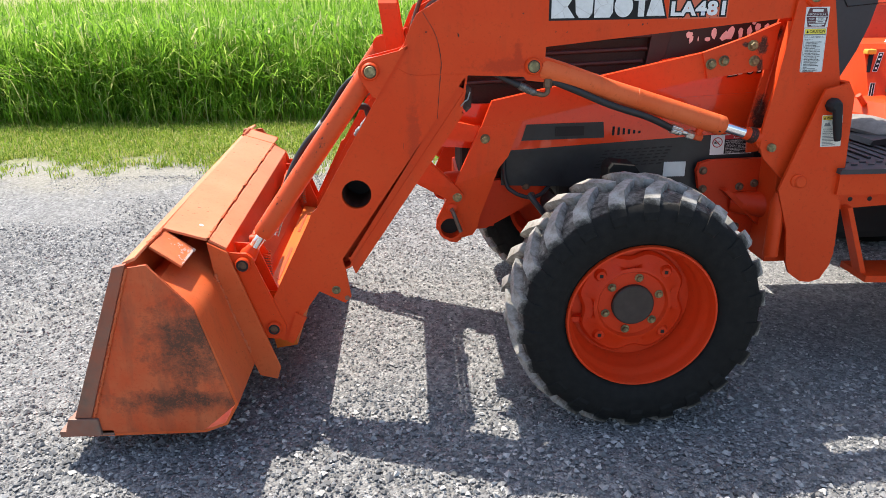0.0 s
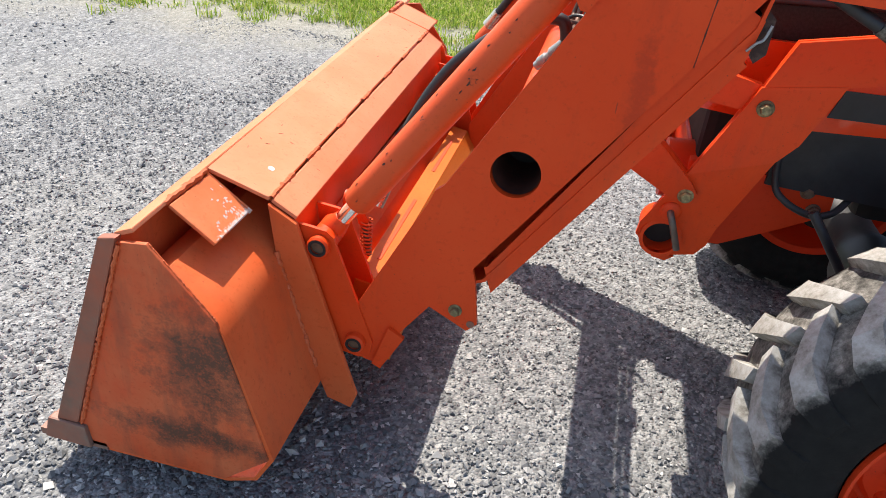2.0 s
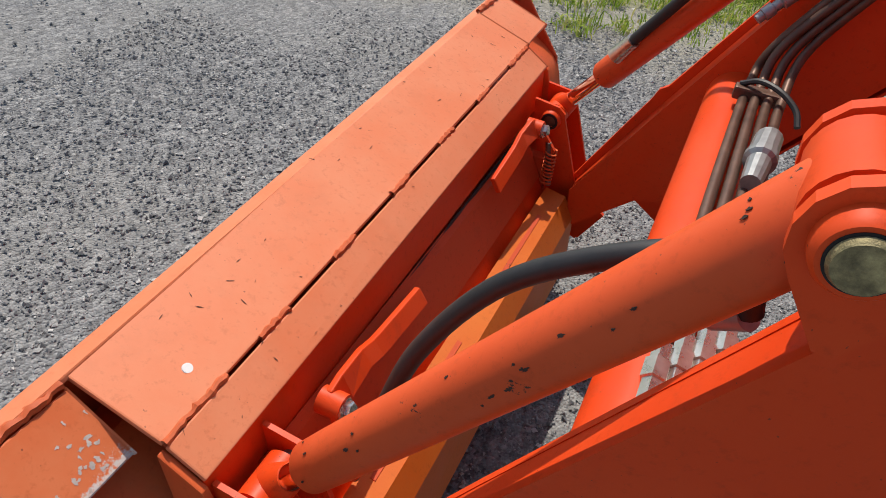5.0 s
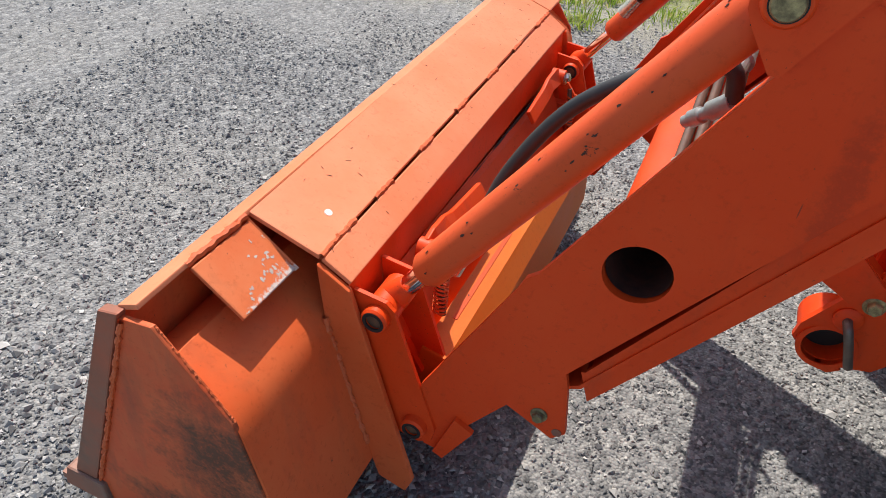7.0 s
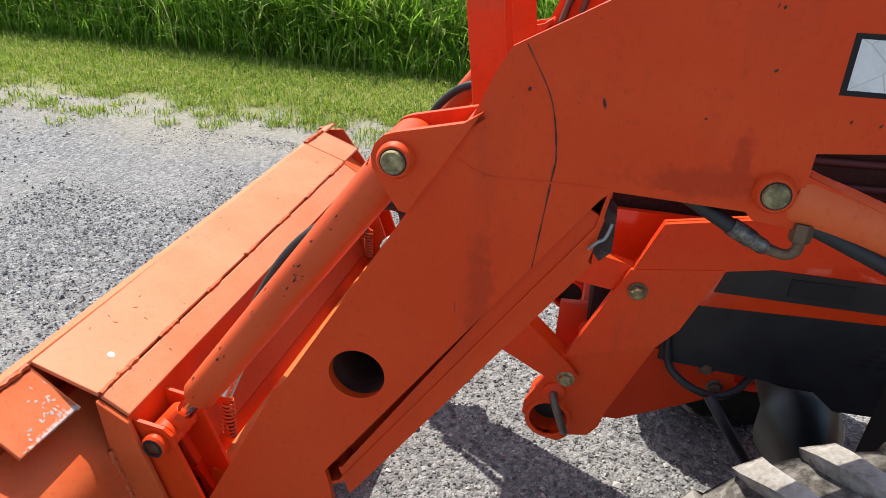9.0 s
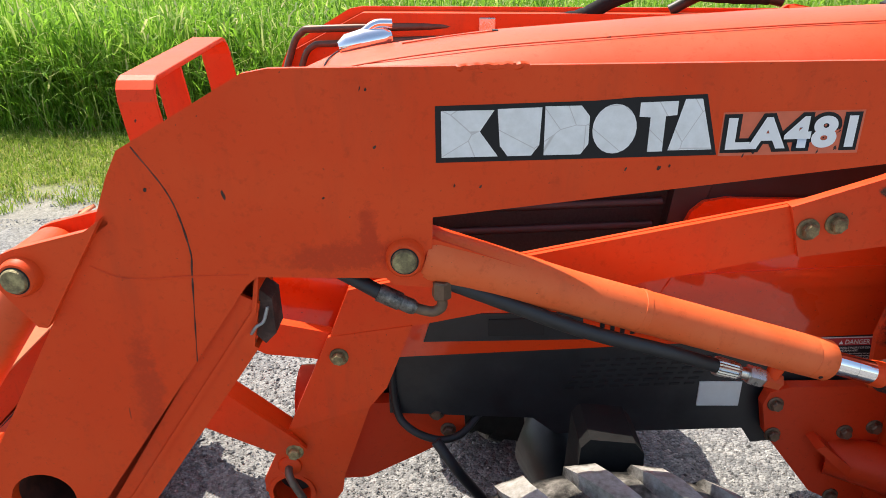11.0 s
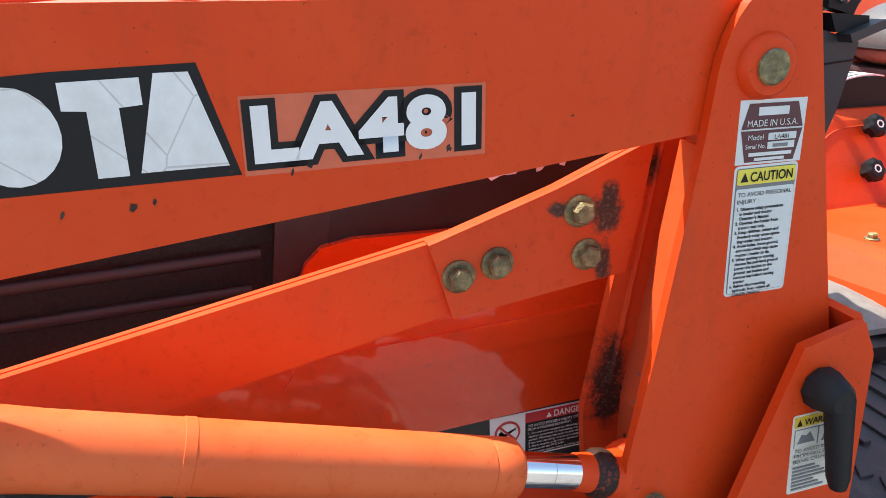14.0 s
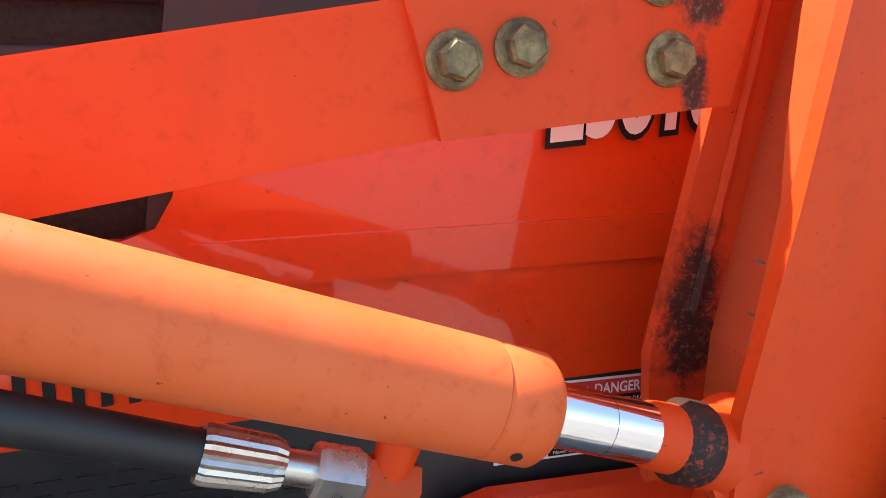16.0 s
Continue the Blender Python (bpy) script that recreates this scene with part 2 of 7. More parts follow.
INK = plain("black_decal", (0.012, 0.012, 0.013), 0.5, 0, 0.1, 20, spec=0.25, relief=0.02)
MAROON = plain("maroon_decal", (0.10, 0.028, 0.035), 0.45, 0, 0.1, 20, relief=0.02)
CREAM = plain("aged_cream_label", (0.72, 0.69, 0.60), 0.45, 0, 0.08, 40, relief=0.02)
SILVERLABEL = plain("silver_label", (0.66, 0.70, 0.69), 0.4, 0.1, 0.06, 30, relief=0.02)
YELLOW = plain("yellow_label", (0.80, 0.68, 0.09), 0.45, 0, 0.06, 20, relief=0.02)
AMBER = plain("amber_label", (0.75, 0.50, 0.06), 0.45, 0, 0.06, 20, relief=0.02)
RED = plain("red_label", (0.50, 0.03, 0.035), 0.45, 0, 0.06, 20, relief=0.02)
NAVY = plain("navy_label", (0.02, 0.035, 0.08), 0.4, 0, 0.06, 20, relief=0.02)
GREYTEXT = plain("faded_label_print", (0.20, 0.20, 0.20), 0.5, 0, 0.1, 30, relief=0.02)
FILM = plain("hazy_decal_film", (0.66, 0.13, 0.06), 0.4, 0, 0.1, 40, relief=0.05)
RUSTDARK = plain("flaking_rust", (0.045, 0.022, 0.016), 0.8, 0.1, 0.5, 120, relief=0.6, dust=(0.16, 0.10, 0.08), dust_at=0.62)
CHIPDARK = plain("dark_bare_chip", (0.040, 0.020, 0.014), 0.75, 0.1, 0.3, 90)
PALE = plain("peeled_pale_decal", (0.88, 0.80, 0.77), 0.5, 0, 0.1, 40, relief=0.05)
SEATVINYL = plain("grey_seat_vinyl", (0.10, 0.105, 0.11), 0.4, 0, 0.1, 25, relief=0.1)


def tyre_material():
    """Black rubber, worn pale and dusty on the tread out to a ragged line; flanks darkened for shade."""
    m, nt, b = nodes_of("dusty_tyre_rubber")
    at = coords(nt)
    sep = nt.nodes.new("ShaderNodeSeparateXYZ")
    nt.links.new(at, sep.inputs[0])
    flat = nt.nodes.new("ShaderNodeCombineXYZ")
    nt.links.new(sep.outputs[0], flat.inputs[0])
    nt.links.new(sep.outputs[2], flat.inputs[1])
    rad = nt.nodes.new("ShaderNodeVectorMath")
    rad.operation = "LENGTH"
    nt.links.new(flat.outputs[0], rad.inputs[0])
    edge = add(nt, "ShaderNodeMath")
    edge.operation = "MULTIPLY_ADD"
    nt.links.new(tex_noise(nt, 22.0, 7, 0.7, at), edge.inputs[0])
    edge.inputs[1].default_value = 0.075
    nt.links.new(rad.outputs["Value"], edge.inputs[2])
    # dust thinned past the shoulder, darkening flanks that lie in shade
    wide = nt.nodes.new("ShaderNodeMath")
    wide.operation = "ABSOLUTE"
    nt.links.new(sep.outputs[1], wide.inputs[0])
    past = nt.nodes.new("ShaderNodeMath")
    past.operation = "SUBTRACT"
    nt.links.new(wide.outputs[0], past.inputs[0])
    past.inputs[1].default_value = 0.112
    past.use_clamp = True
    worn = nt.nodes.new("ShaderNodeMath")
    worn.operation = "MULTIPLY_ADD"
    nt.links.new(past.outputs[0], worn.inputs[0])
    worn.inputs[1].default_value = -1.0
    nt.links.new(edge.outputs[0], worn.inputs[2])
    edge = worn
    mask = nt.nodes.new("ShaderNodeMapRange")
    for k, val in enumerate((0.350, 0.374, 0.0, 1.0)):
        mask.inputs[k + 1].default_value = val
    nt.links.new(edge.outputs[0], mask.inputs[0])
    dusty = ramp(nt, tex_noise(nt, 30.0, 7, 0.7, at), [(0.30, (0.16, 0.145, 0.12)), (0.42, (0.28, 0.265, 0.235)), (0.55, (0.38, 0.37, 0.345)), (0.74, (0.50, 0.485, 0.46))])
    rubber = ramp(nt, tex_noise(nt, 45.0, 4, 0.6, at), [(0.3, (0.008, 0.008, 0.008)), (0.75, (0.015, 0.015, 0.014))])
    tops = nt.nodes.new("ShaderNodeMapRange")
    for k, val in enumerate((0.368, 0.386, 0.0, 1.0)):
        tops.inputs[k + 1].default_value = val
    nt.links.new(edge.outputs[0], tops.inputs[0])
    grime = ramp(nt, tex_noise(nt, 60.0, 6, 0.7, at), [(0.35, (0.07, 0.064, 0.055)), (0.65, (0.30, 0.28, 0.25))])
    col = mixc(nt, mask.outputs[0], rubber, grime)
    nt.links.new(mixc(nt, tops.outputs[0], col, dusty), b.inputs["Base Color"])
    b.inputs["Roughness"].default_value = 0.82
    b.inputs["Specular IOR Level"].default_value = 0.2
    bump(nt, b, tex_noise(nt, 110.0, 5, 0.7, at), 0.5, 0.002)
    return m


def cracked_decal():
    """White film with fine dark cracks."""
    m, nt, b = nodes_of("cracked_white_decal")
    at = coords(nt)
    v = add(nt, "ShaderNodeTexVoronoi", Scale=17.0)
    v.feature = "DISTANCE_TO_EDGE"
    nt.links.new(at, v.inputs["Vector"])
    film = ramp(nt, tex_noise(nt, 60.0, 4, 0.6, at), [(0.35, (0.70, 0.70, 0.67)), (0.65, (0.80, 0.80, 0.78))])
    nt.links.new(mixc(nt, ramp(nt, v.outputs["Distance"], [(0.004, (0.5, 0.5, 0.5)), (0.011, (0, 0, 0))]), film, (0.38, 0.33, 0.30)), b.inputs["Base Color"])
    b.inputs["Roughness"].default_value = 0.45
    return m


CRACKED = cracked_decal()

TREAD = tyre_material()


def gravel_material():
    m, nt, b = nodes_of("crushed_stone_ground")
    at = coords(nt)
    v = add(nt, "ShaderNodeTexVoronoi", Scale=62.0)
    v2 = add(nt, "ShaderNodeTexVoronoi", Scale=130.0)
    for n in (v, v2):
        nt.links.new(at, n.inputs["Vector"])
    grey = ramp(nt, v.outputs["Color"], [(0.12, (0.085, 0.088, 0.093)), (0.5, (0.200, 0.203, 0.207)), (0.88, (0.39, 0.39, 0.38))])
    grey2 = ramp(nt, v2.outputs["Color"], [(0.12, (0.10, 0.103, 0.108)), (0.88, (0.36, 0.363, 0.363))])
    col = mixc(nt, 0.45, grey, grey2)
    big = tex_noise(nt, 1.1, 6, 0.65, at)
    col = mixc(nt, ramp(nt, big, [(0.46, (0, 0, 0)), (0.70, (0.45, 0.45, 0.45))]), col, (0.290, 0.283, 0.262))
    # bare pale earth at the edge of the yard, soil and thatch under the grass
    sep = nt.nodes.new("ShaderNodeSeparateXYZ")
    nt.links.new(at, sep.inputs[0])
    edge = add(nt, "ShaderNodeMath")
    edge.operation = "MULTIPLY_ADD"
    nt.links.new(tex_noise(nt, 1.6, 6, 0.7, at), edge.inputs[0])
    edge.inputs[1].default_value = 1.6
    nt.links.new(sep.outputs[1], edge.inputs[2])
    pale = nt.nodes.new("ShaderNodeMapRange")
    for k, val in enumerate((2.55, 3.1, 0.0, 0.5)):
        pale.inputs[k + 1].default_value = val
    nt.links.new(edge.outputs[0], pale.inputs[0])
    col = mixc(nt, pale.outputs[0], col, (0.36, 0.335, 0.255))
    soil = nt.nodes.new("ShaderNodeMapRange")
    for k, val in enumerate((3.3, 3.7, 0.0, 1.0)):
        soil.inputs[k + 1].default_value = val
    nt.links.new(edge.outputs[0], soil.inputs[0])
    col = mixc(nt, soil.outputs[0], col, (0.23, 0.25, 0.085))
    nt.links.new(col, b.inputs["Base Color"])
    b.inputs["Roughness"].default_value = 0.88
    b.inputs["Specular IOR Level"].default_value = 0.2
    h = add(nt, "ShaderNodeMath")
    h.operation = "ADD"
    nt.links.new(v.outputs["Distance"], h.inputs[0])
    nt.links.new(v2.outputs["Distance"], h.inputs[1])
    bump(nt, b, h.outputs[0], 0.9, -0.0065)
    return m


def island_material(name, stops, rough=0.8, trans=0.0):
    """Colour that varies from one small piece to the next within one mesh."""
    m, nt, b = nodes_of(name)
    g = nt.nodes.new("ShaderNodeNewGeometry")
    col = ramp(nt, g.outputs["Random Per Island"], stops)
    nt.links.new(col, b.inputs["Base Color"])
    b.inputs["Roughness"].default_value = rough
    b.inputs["Specular IOR Level"].default_value = 0.3
    if trans:
        t = nt.nodes.new("ShaderNodeBsdfTranslucent")
        nt.links.new(col, t.inputs[0])
        mx = nt.nodes.new("ShaderNodeMixShader")
        mx.inputs[0].default_value = trans
        nt.links.new(b.outputs[0], mx.inputs[1])
        nt.links.new(t.outputs[0], mx.inputs[2])
        nt.links.new(mx.outputs[0], nt.nodes["Material Output"].inputs[0])
    return m


GRAVEL = gravel_material()
STONES = island_material("loose_stone", [(0.0, (0.105, 0.108, 0.113)), (0.40, (0.185, 0.188, 0.192)), (0.80, (0.32, 0.32, 0.315)), (1.0, (0.52, 0.51, 0.49))], 0.85)
BLADES = island_material("tall_grass_blade", [(0.0, (0.085, 0.21, 0.016)), (0.45, (0.21, 0.41, 0.040)), (0.8, (0.33, 0.54, 0.07)), (0.92, (0.46, 0.54, 0.16)), (1.0, (0.56, 0.50, 0.28))], 0.55, 0.6)
SHORT = island_material("verge_grass_blade", [(0.0, (0.11, 0.20, 0.022)), (0.5, (0.28, 0.42, 0.05)), (0.82, (0.44, 0.48, 0.10)), (1.0, (0.56, 0.48, 0.24))], 0.6, 0.45)


# ---- mesh helpers ----
from mathutils.geometry import tessellate_polygon


def part(name, bm, material, parent, label="", smooth=False, bevel=0.0, segs=2):
    """Link a bmesh as one mesh object under a thing or a part."""
    if bevel:
        sharp = [e for e in bm.edges if e.is_manifold and e.calc_face_angle(0) > radians(35)]
        bmesh.ops.bevel(bm, geom=sharp, offset=bevel, segments=segs, profile=0.6, affect="EDGES", clamp_overlap=True)
    bmesh.ops.recalc_face_normals(bm, faces=bm.faces)
    me = bpy.data.meshes.new(name)
    bm.to_mesh(me)
    bm.free()
    me.materials.append(material)
    if smooth:
        for p in me.polygons:
            p.use_smooth = True
        me.set_sharp_from_angle(angle=radians(38))
    ob = new(name, me)
    ob.parent = parent
    if label:
        ob["label"] = label
    return ob


def thing(name, label, category, at=(0, 0, 0), group="", kind=""):
    e = new(name)
    e.empty_display_size = 0.1
    e.location = at
    return tagged(e, label, category, group, kind)


def plate(outline, y0, y1, holes=(), bm=None):
    """A plate in the x-z plane between y0 and y1; holes are (x, z, radius)."""
    bm = bm or bmesh.new()
    loops = [[Vector((x, 0, z)) for x, z in outline]]
    for hx, hz, hr in holes:
        loops.append([Vector((hx + hr * math.cos(a * math.tau / 28), 0, hz + hr * math.sin(a * math.tau / 28))) for a in range(28)])
    tris = tessellate_polygon(loops)
    flat = [p for l in loops for p in l]
    lo = [bm.verts.new((p.x, y0, p.z)) for p in flat]
    hi = [bm.verts.new((p.x, y1, p.z)) for p in flat]
    if holes:
        for t in tris:
            bm.faces.new([lo[i] for i in t])
            bm.faces.new([hi[i] for i in reversed(t)])
    else:
        bm.faces.new(lo)
        bm.faces.new(hi[::-1])
    start = 0
    for l in loops:
        n = len(l)
        for i in range(n):
            a, b = start + i, start + (i + 1) % n
            bm.faces.new((lo[a], hi[a], hi[b], lo[b]))
        start += n
    return bm


def box(x0, x1, y0, y1, z0, z1, bm=None):
    bm = bm or bmesh.new()
    r = bmesh.ops.create_cube(bm, size=1)
    for v in r["verts"]:
        v.co = Vector(((x0 + x1) / 2 + v.co.x * (x1 - x0), (y0 + y1) / 2 + v.co.y * (y1 - y0), (z0 + z1) / 2 + v.co.z * (z1 - z0)))
    return bm


def prism(outline, x0, x1, lean=0.0):
    """A body drawn out along x from a y-z outline; lean pushes the front back with height."""
    bm = bmesh.new()
    lo = [bm.verts.new((x0 + lean * (z - 0.7), y, z)) for y, z in outline]
    hi = [bm.verts.new((x1, y, z)) for y, z in outline]
    bm.faces.new(lo)
    bm.faces.new(hi[::-1])
    for i in range(len(outline)):
        j = (i + 1) % len(outline)
        bm.faces.new((lo[i], hi[i], hi[j], lo[j]))
    return bm


def axes_of(d):
    d = d.normalized()
    u = d.orthogonal().normalized()
    return u, d.cross(u)


def lathe(p0, p1, rings, segs=28, bm=None, closed=True):
    """A turned body from p0 to p1: rings are (share of the way, radius)."""
    bm = bm or bmesh.new()
    p0, p1 = Vector(p0), Vector(p1)
    u, w = axes_of(p1 - p0)
    loops = []
    for s, r in rings:
        c = p0.lerp(p1, s)
        loops.append([bm.verts.new(c + (u * math.cos(a * math.tau / segs) + w * math.sin(a * math.tau / segs)) * r) for a in range(segs)])
    for la, lb in zip(loops, loops[1:]):
        for i in range(segs):
            j = (i + 1) % segs
            bm.faces.new((la[i], la[j], lb[j], lb[i]))
    if closed:
        bm.faces.new(loops[0][::-1])
        bm.faces.new(loops[-1])
    return bm


def rod(p0, p1, r, segs=24, bm=None):
    return lathe(p0, p1, [(0, r), (1, r)], segs, bm)


def smooth_path(points, steps=8):
    """Points along a Catmull-Rom curve."""
    pts = [Vector(p) for p in points]
    pts = [pts[0] * 2 - pts[1]] + pts + [pts[-1] * 2 - pts[-2]]
    out = []
    for a, b, c, d in zip(pts, pts[1:], pts[2:], pts[3:]):
        for i in range(steps):
            t = i / steps
            out.append(0.5 * ((2 * b) + (c - a) * t + (2 * a - 5 * b + 4 * c - d) * t * t + (3 * b - a - 3 * c + d) * t ** 3))
    return out + [pts[-2]]


def hose(points, r, segs=12, steps=8, bm=None, wobble=0.0):
    """A bent tube through the points."""
    bm = bm or bmesh.new()
    path = smooth_path(points, steps)
    u = None
    loops = []
    for i, p in enumerate(path):
        d = (path[min(i + 1, len(path) - 1)] - path[max(i - 1, 0)]).normalized()
        u = d.orthogonal().normalized() if u is None else (u - d * u.dot(d)).normalized()
        w = d.cross(u)
        rr = r * (1 + wobble * random.uniform(-1, 1))
        loops.append([bm.verts.new(p + (u * math.cos(a * math.tau / segs) + w * math.sin(a * math.tau / segs)) * rr) for a in range(segs)])
    for la, lb in zip(loops, loops[1:]):
        for i in range(segs):
            j = (i + 1) % segs
            bm.faces.new((la[i], la[j], lb[j], lb[i]))
    bm.faces.new(loops[0][::-1])
    bm.faces.new(loops[-1])
    return bm


def sheet(points, y0, y1, thick, bm=None):
    """A bent sheet of even thickness: an x-z line drawn out along y."""
    bm = bm or bmesh.new()
    pts = [Vector((x, z)) for x, z in points]
    off = []
    for i, p in enumerate(pts):
        n = Vector((0, 0))
        for a, b in ((i - 1, i), (i, i + 1)):
            if a >= 0 and b < len(pts):
                d = (pts[b] - pts[a]).normalized()
                n += Vector((-d.y, d.x))
        n.normalize()
        off.append(p + n * thick)
    ring = [(p.x, p.y) for p in pts] + [(p.x, p.y) for p in off[::-1]]
    n = len(pts)
    lo = [bm.verts.new((x, y0, z)) for x, z in ring]
    hi = [bm.verts.new((x, y1, z)) for x, z in ring]
    m = len(ring)
    for i in range(m):
        j = (i + 1) % m
        bm.faces.new((lo[i], hi[i], hi[j], lo[j]))
    for i in range(n - 1):
        bm.faces.new((lo[i], lo[i + 1], lo[m - 2 - i], lo[m - 1 - i]))
        bm.faces.new((hi[i], hi[i + 1], hi[m - 2 - i], hi[m - 1 - i]))
    return bm


def shear(bm, y0, slope, sign=1):
    """Lean a body built about y = 0 onto the splayed plane of the loader arm."""
    for v in bm.verts:
        v.co.y = sign * (v.co.y + y0 + slope * v.co.x)
    return bm


def hexbolt(centre, normal, r, material, parent, washer=True, name="bolt"):
    """A hexagon head on a flange, standing proud along the normal."""
    c, n = Vector(centre), Vector(normal).normalized()
    bm = bmesh.new()
    if washer:
        lathe(c, c + n * r * 0.28, [(0, r * 1.06), (0.6, r * 1.06), (1, r * 0.9)], 24, bm)
    lathe(c + n * r * 0.25, c + n * r * 0.95, [(0, r * 0.76), (0.75, r * 0.76), (1, r * 0.62)], 6, bm)
    return part(name, bm, material, parent)


def bead(p0, p1, r, parent, name="weld_bead", seed=1, gaps=0.0, material=None):
    """A rippled weld along a line."""
    rnd = random.Random(seed)
    p0, p1 = Vector(p0), Vector(p1)
    length = (p1 - p0).length
    bm = bmesh.new()
    u, w = axes_of(p1 - p0)
    n = max(4, int(length / (r * 1.1)))
    loops = []
    for i in range(n + 1):
        rr = r * rnd.uniform(0.7, 1.2) * (0.6 if rnd.random() < gaps else 1)
        c = p0.lerp(p1, i / n) + u * rnd.uniform(-0.3, 0.3) * r + w * rnd.uniform(-0.3, 0.3) * r
        loops.append([bm.verts.new(c + (u * math.cos(a * math.tau / 7) + w * math.sin(a * math.tau / 7)) * rr) for a in range(7)])
    for la, lb in zip(loops, loops[1:]):
        for i in range(7):
            j = (i + 1) % 7
            bm.faces.new((la[i], la[j], lb[j], lb[i]))
    return part(name, bm, material or WELD, parent, smooth=True)


def lettering(words, size, bold=0.0, gap=1.0):
    """A flat mesh of words in the built-in font, with its lower left corner at the origin; returns it and its width."""
    cu = bpy.data.curves.new("words", "FONT")
    cu.body, cu.size, cu.offset, cu.resolution_u = words, size, bold, 5
    cu.space_character = gap
    tmp = new("words", cu)
    dg = bpy.context.evaluated_depsgraph_get()
    me = bpy.data.meshes.new_from_object(tmp.evaluated_get(dg))
    bpy.data.objects.remove(tmp)
    xs = [v.co.x for v in me.vertices] or [0, 1]
    ys = [v.co.y for v in me.vertices] or [0, 1]
    return me, min(xs), max(xs), min(ys), max(ys)


class Board:
    """A sticker: a corner in space and two directions; x runs along, y runs down from the top edge."""

    def __init__(self, origin, along, down, parent):
        self.o, self.u, self.d, self.parent = Vector(origin), Vector(along).normalized(), Vector(down).normalized(), parent
        self.n = self.d.cross(self.u).normalized()
        if self.n.y > 0:
            self.n = -self.n

    def at(self, x, y, layer=0):
        return self.o + self.u * x + self.d * y + self.n * (0.0004 + 0.0005 * layer)

    def shape(self, name, outline, material, layer=0, label="", parent=None):
        bm = bmesh.new()
        lo = [bm.verts.new(self.at(x, y, layer) - self.n * 0.0004) for x, y in outline]
        hi = [bm.verts.new(self.at(x, y, layer)) for x, y in outline]
        bm.faces.new(lo)
        bm.faces.new(hi[::-1])
        m = len(lo)
        for k in range(m):
            j = (k + 1) % m
            bm.faces.new((lo[k], hi[k], hi[j], lo[j]))
        return part(name, bm, material, parent or self.parent, label)

    def rect(self, name, x0, y0, x1, y1, material, layer=0, label="", parent=None, r=0.0):
        if r:
            pts = []
            for cx, cy, a0 in ((x1 - r, y0 + r, -90), (x1 - r, y1 - r, 0), (x0 + r, y1 - r, 90), (x0 + r, y0 + r, 180)):
                pts += [(cx + r * math.cos(radians(a0 + a)), cy + r * math.sin(radians(a0 + a))) for a in (0, 30, 60, 90)]
        else:
            pts = [(x0, y0), (x1, y0), (x1, y1), (x0, y1)]
        return self.shape(name, pts, material, layer, label, parent)

    def words(self, text, x, y, height, material, layer=2, width=0.0, bold=0.0, parent=None, name="lettering", slant=0.0):
        """Words whose lower left corner is at (x, y), of that capital height."""
        me, x0, x1, y0, y1 = lettering(text, height / 0.7, bold)
        k = width / (x1 - x0) if width else 1.0
        for v in me.vertices:
            a, c = (v.co.x - (x0 if width else 0)) * k, v.co.y
            v.co = self.at(x + a + slant * c, y - c, layer)
        me.materials.append(material)
        ob = new(name, me)
        ob.parent = parent or self.parent
        return ob


def outlined(board, text, x, y, height, width, thick, edge, parent):
    """White characters over the same characters swollen in black."""
    black = None
    for swell, material, layer in ((thick + edge, INK, 1), (thick, WHITE, 3)):
        me, x0, x1, y0, y1 = lettering(text, height / 0.7, swell, 1.10)
        if black is None:
            k = width / (x1 - x0 - 2 * edge)
        mid = (x0 + x1) / 2
        for v in me.vertices:
            v.co = board.at(x + width / 2 + (v.co.x - mid) * k, y - v.co.y, layer)
        me.materials.append(material)
        ob = new("model_number" if black is None else "lettering", me)
        ob.parent = black or parent
        if black is None:
            black = ob
            black["label"] = "white model number outlined in black"


# ---- ground ----
def ground():
    bm = bmesh.new()
    near = [(-7 + 0.1 * i) for i in range(141)]
    xs = [-600, -120, -40, -15] + near + [15, 40, 120, 600]
    ys = [-600, -120, -30, -10] + [(-5 + 0.1 * i) for i in range(151)] + [20, 40, 120, 600]
    grid = []
    for y in ys:
        row = []
        for x in xs:
            z = 0.0
            if abs(x) < 12 and -6 < y < 14:
                wave = noise.noise(Vector((x * 0.5, y * 0.5, 3.1))) * 0.016 + noise.noise(Vector((x * 2.3, y * 2.3, 0.2))) * 0.006
                z = wave * min(1.0, max(0.15, (abs(x + 0.4) + abs(y + 0.2)) / 3)) - 0.004
                z += 0.045 * min(1.0, max(0.0, (y - 1.2) / 1.0))
            row.append(bm.verts.new((x, y, z)))
        grid.append(row)
    for ra, rb in zip(grid, grid[1:]):
        for i in range(len(ra) - 1):
            bm.faces.new((ra[i], ra[i + 1], rb[i + 1], rb[i]))
    ob = part("ground", bm, GRAVEL, None, smooth=True)
    return tagged(ob, "grey crushed-stone yard with pale dusty patches", "ground", kind="structure")


ground()

# ---- loader bucket ----
Y0, Y1 = -0.735, 0.800          # the bucket's two ends
bucket = thing("loader_bucket", "worn orange loader bucket with scraped edges, raised off the gravel", "bucket", (-1.25, 0, 0.08))
bucket_inverse = Matrix.Translation((1.25, 0, -0.08))


def bpart(name, bm, material, label="", parent=None, **kw):
    """A bucket part: the far end of the bucket is bent slightly upwards."""
    for v in bm.verts:
        v.co.z += 0.046 * max(0.0, v.co.y + 0.5) / 1.3 * min(1.0, max(0.0, (v.co.z - 0.1) / 0.45))
    bmesh.ops.transform(bm, matrix=bucket_inverse, verts=bm.verts)
    return part(name, bm, material, parent or bucket, label, **kw)


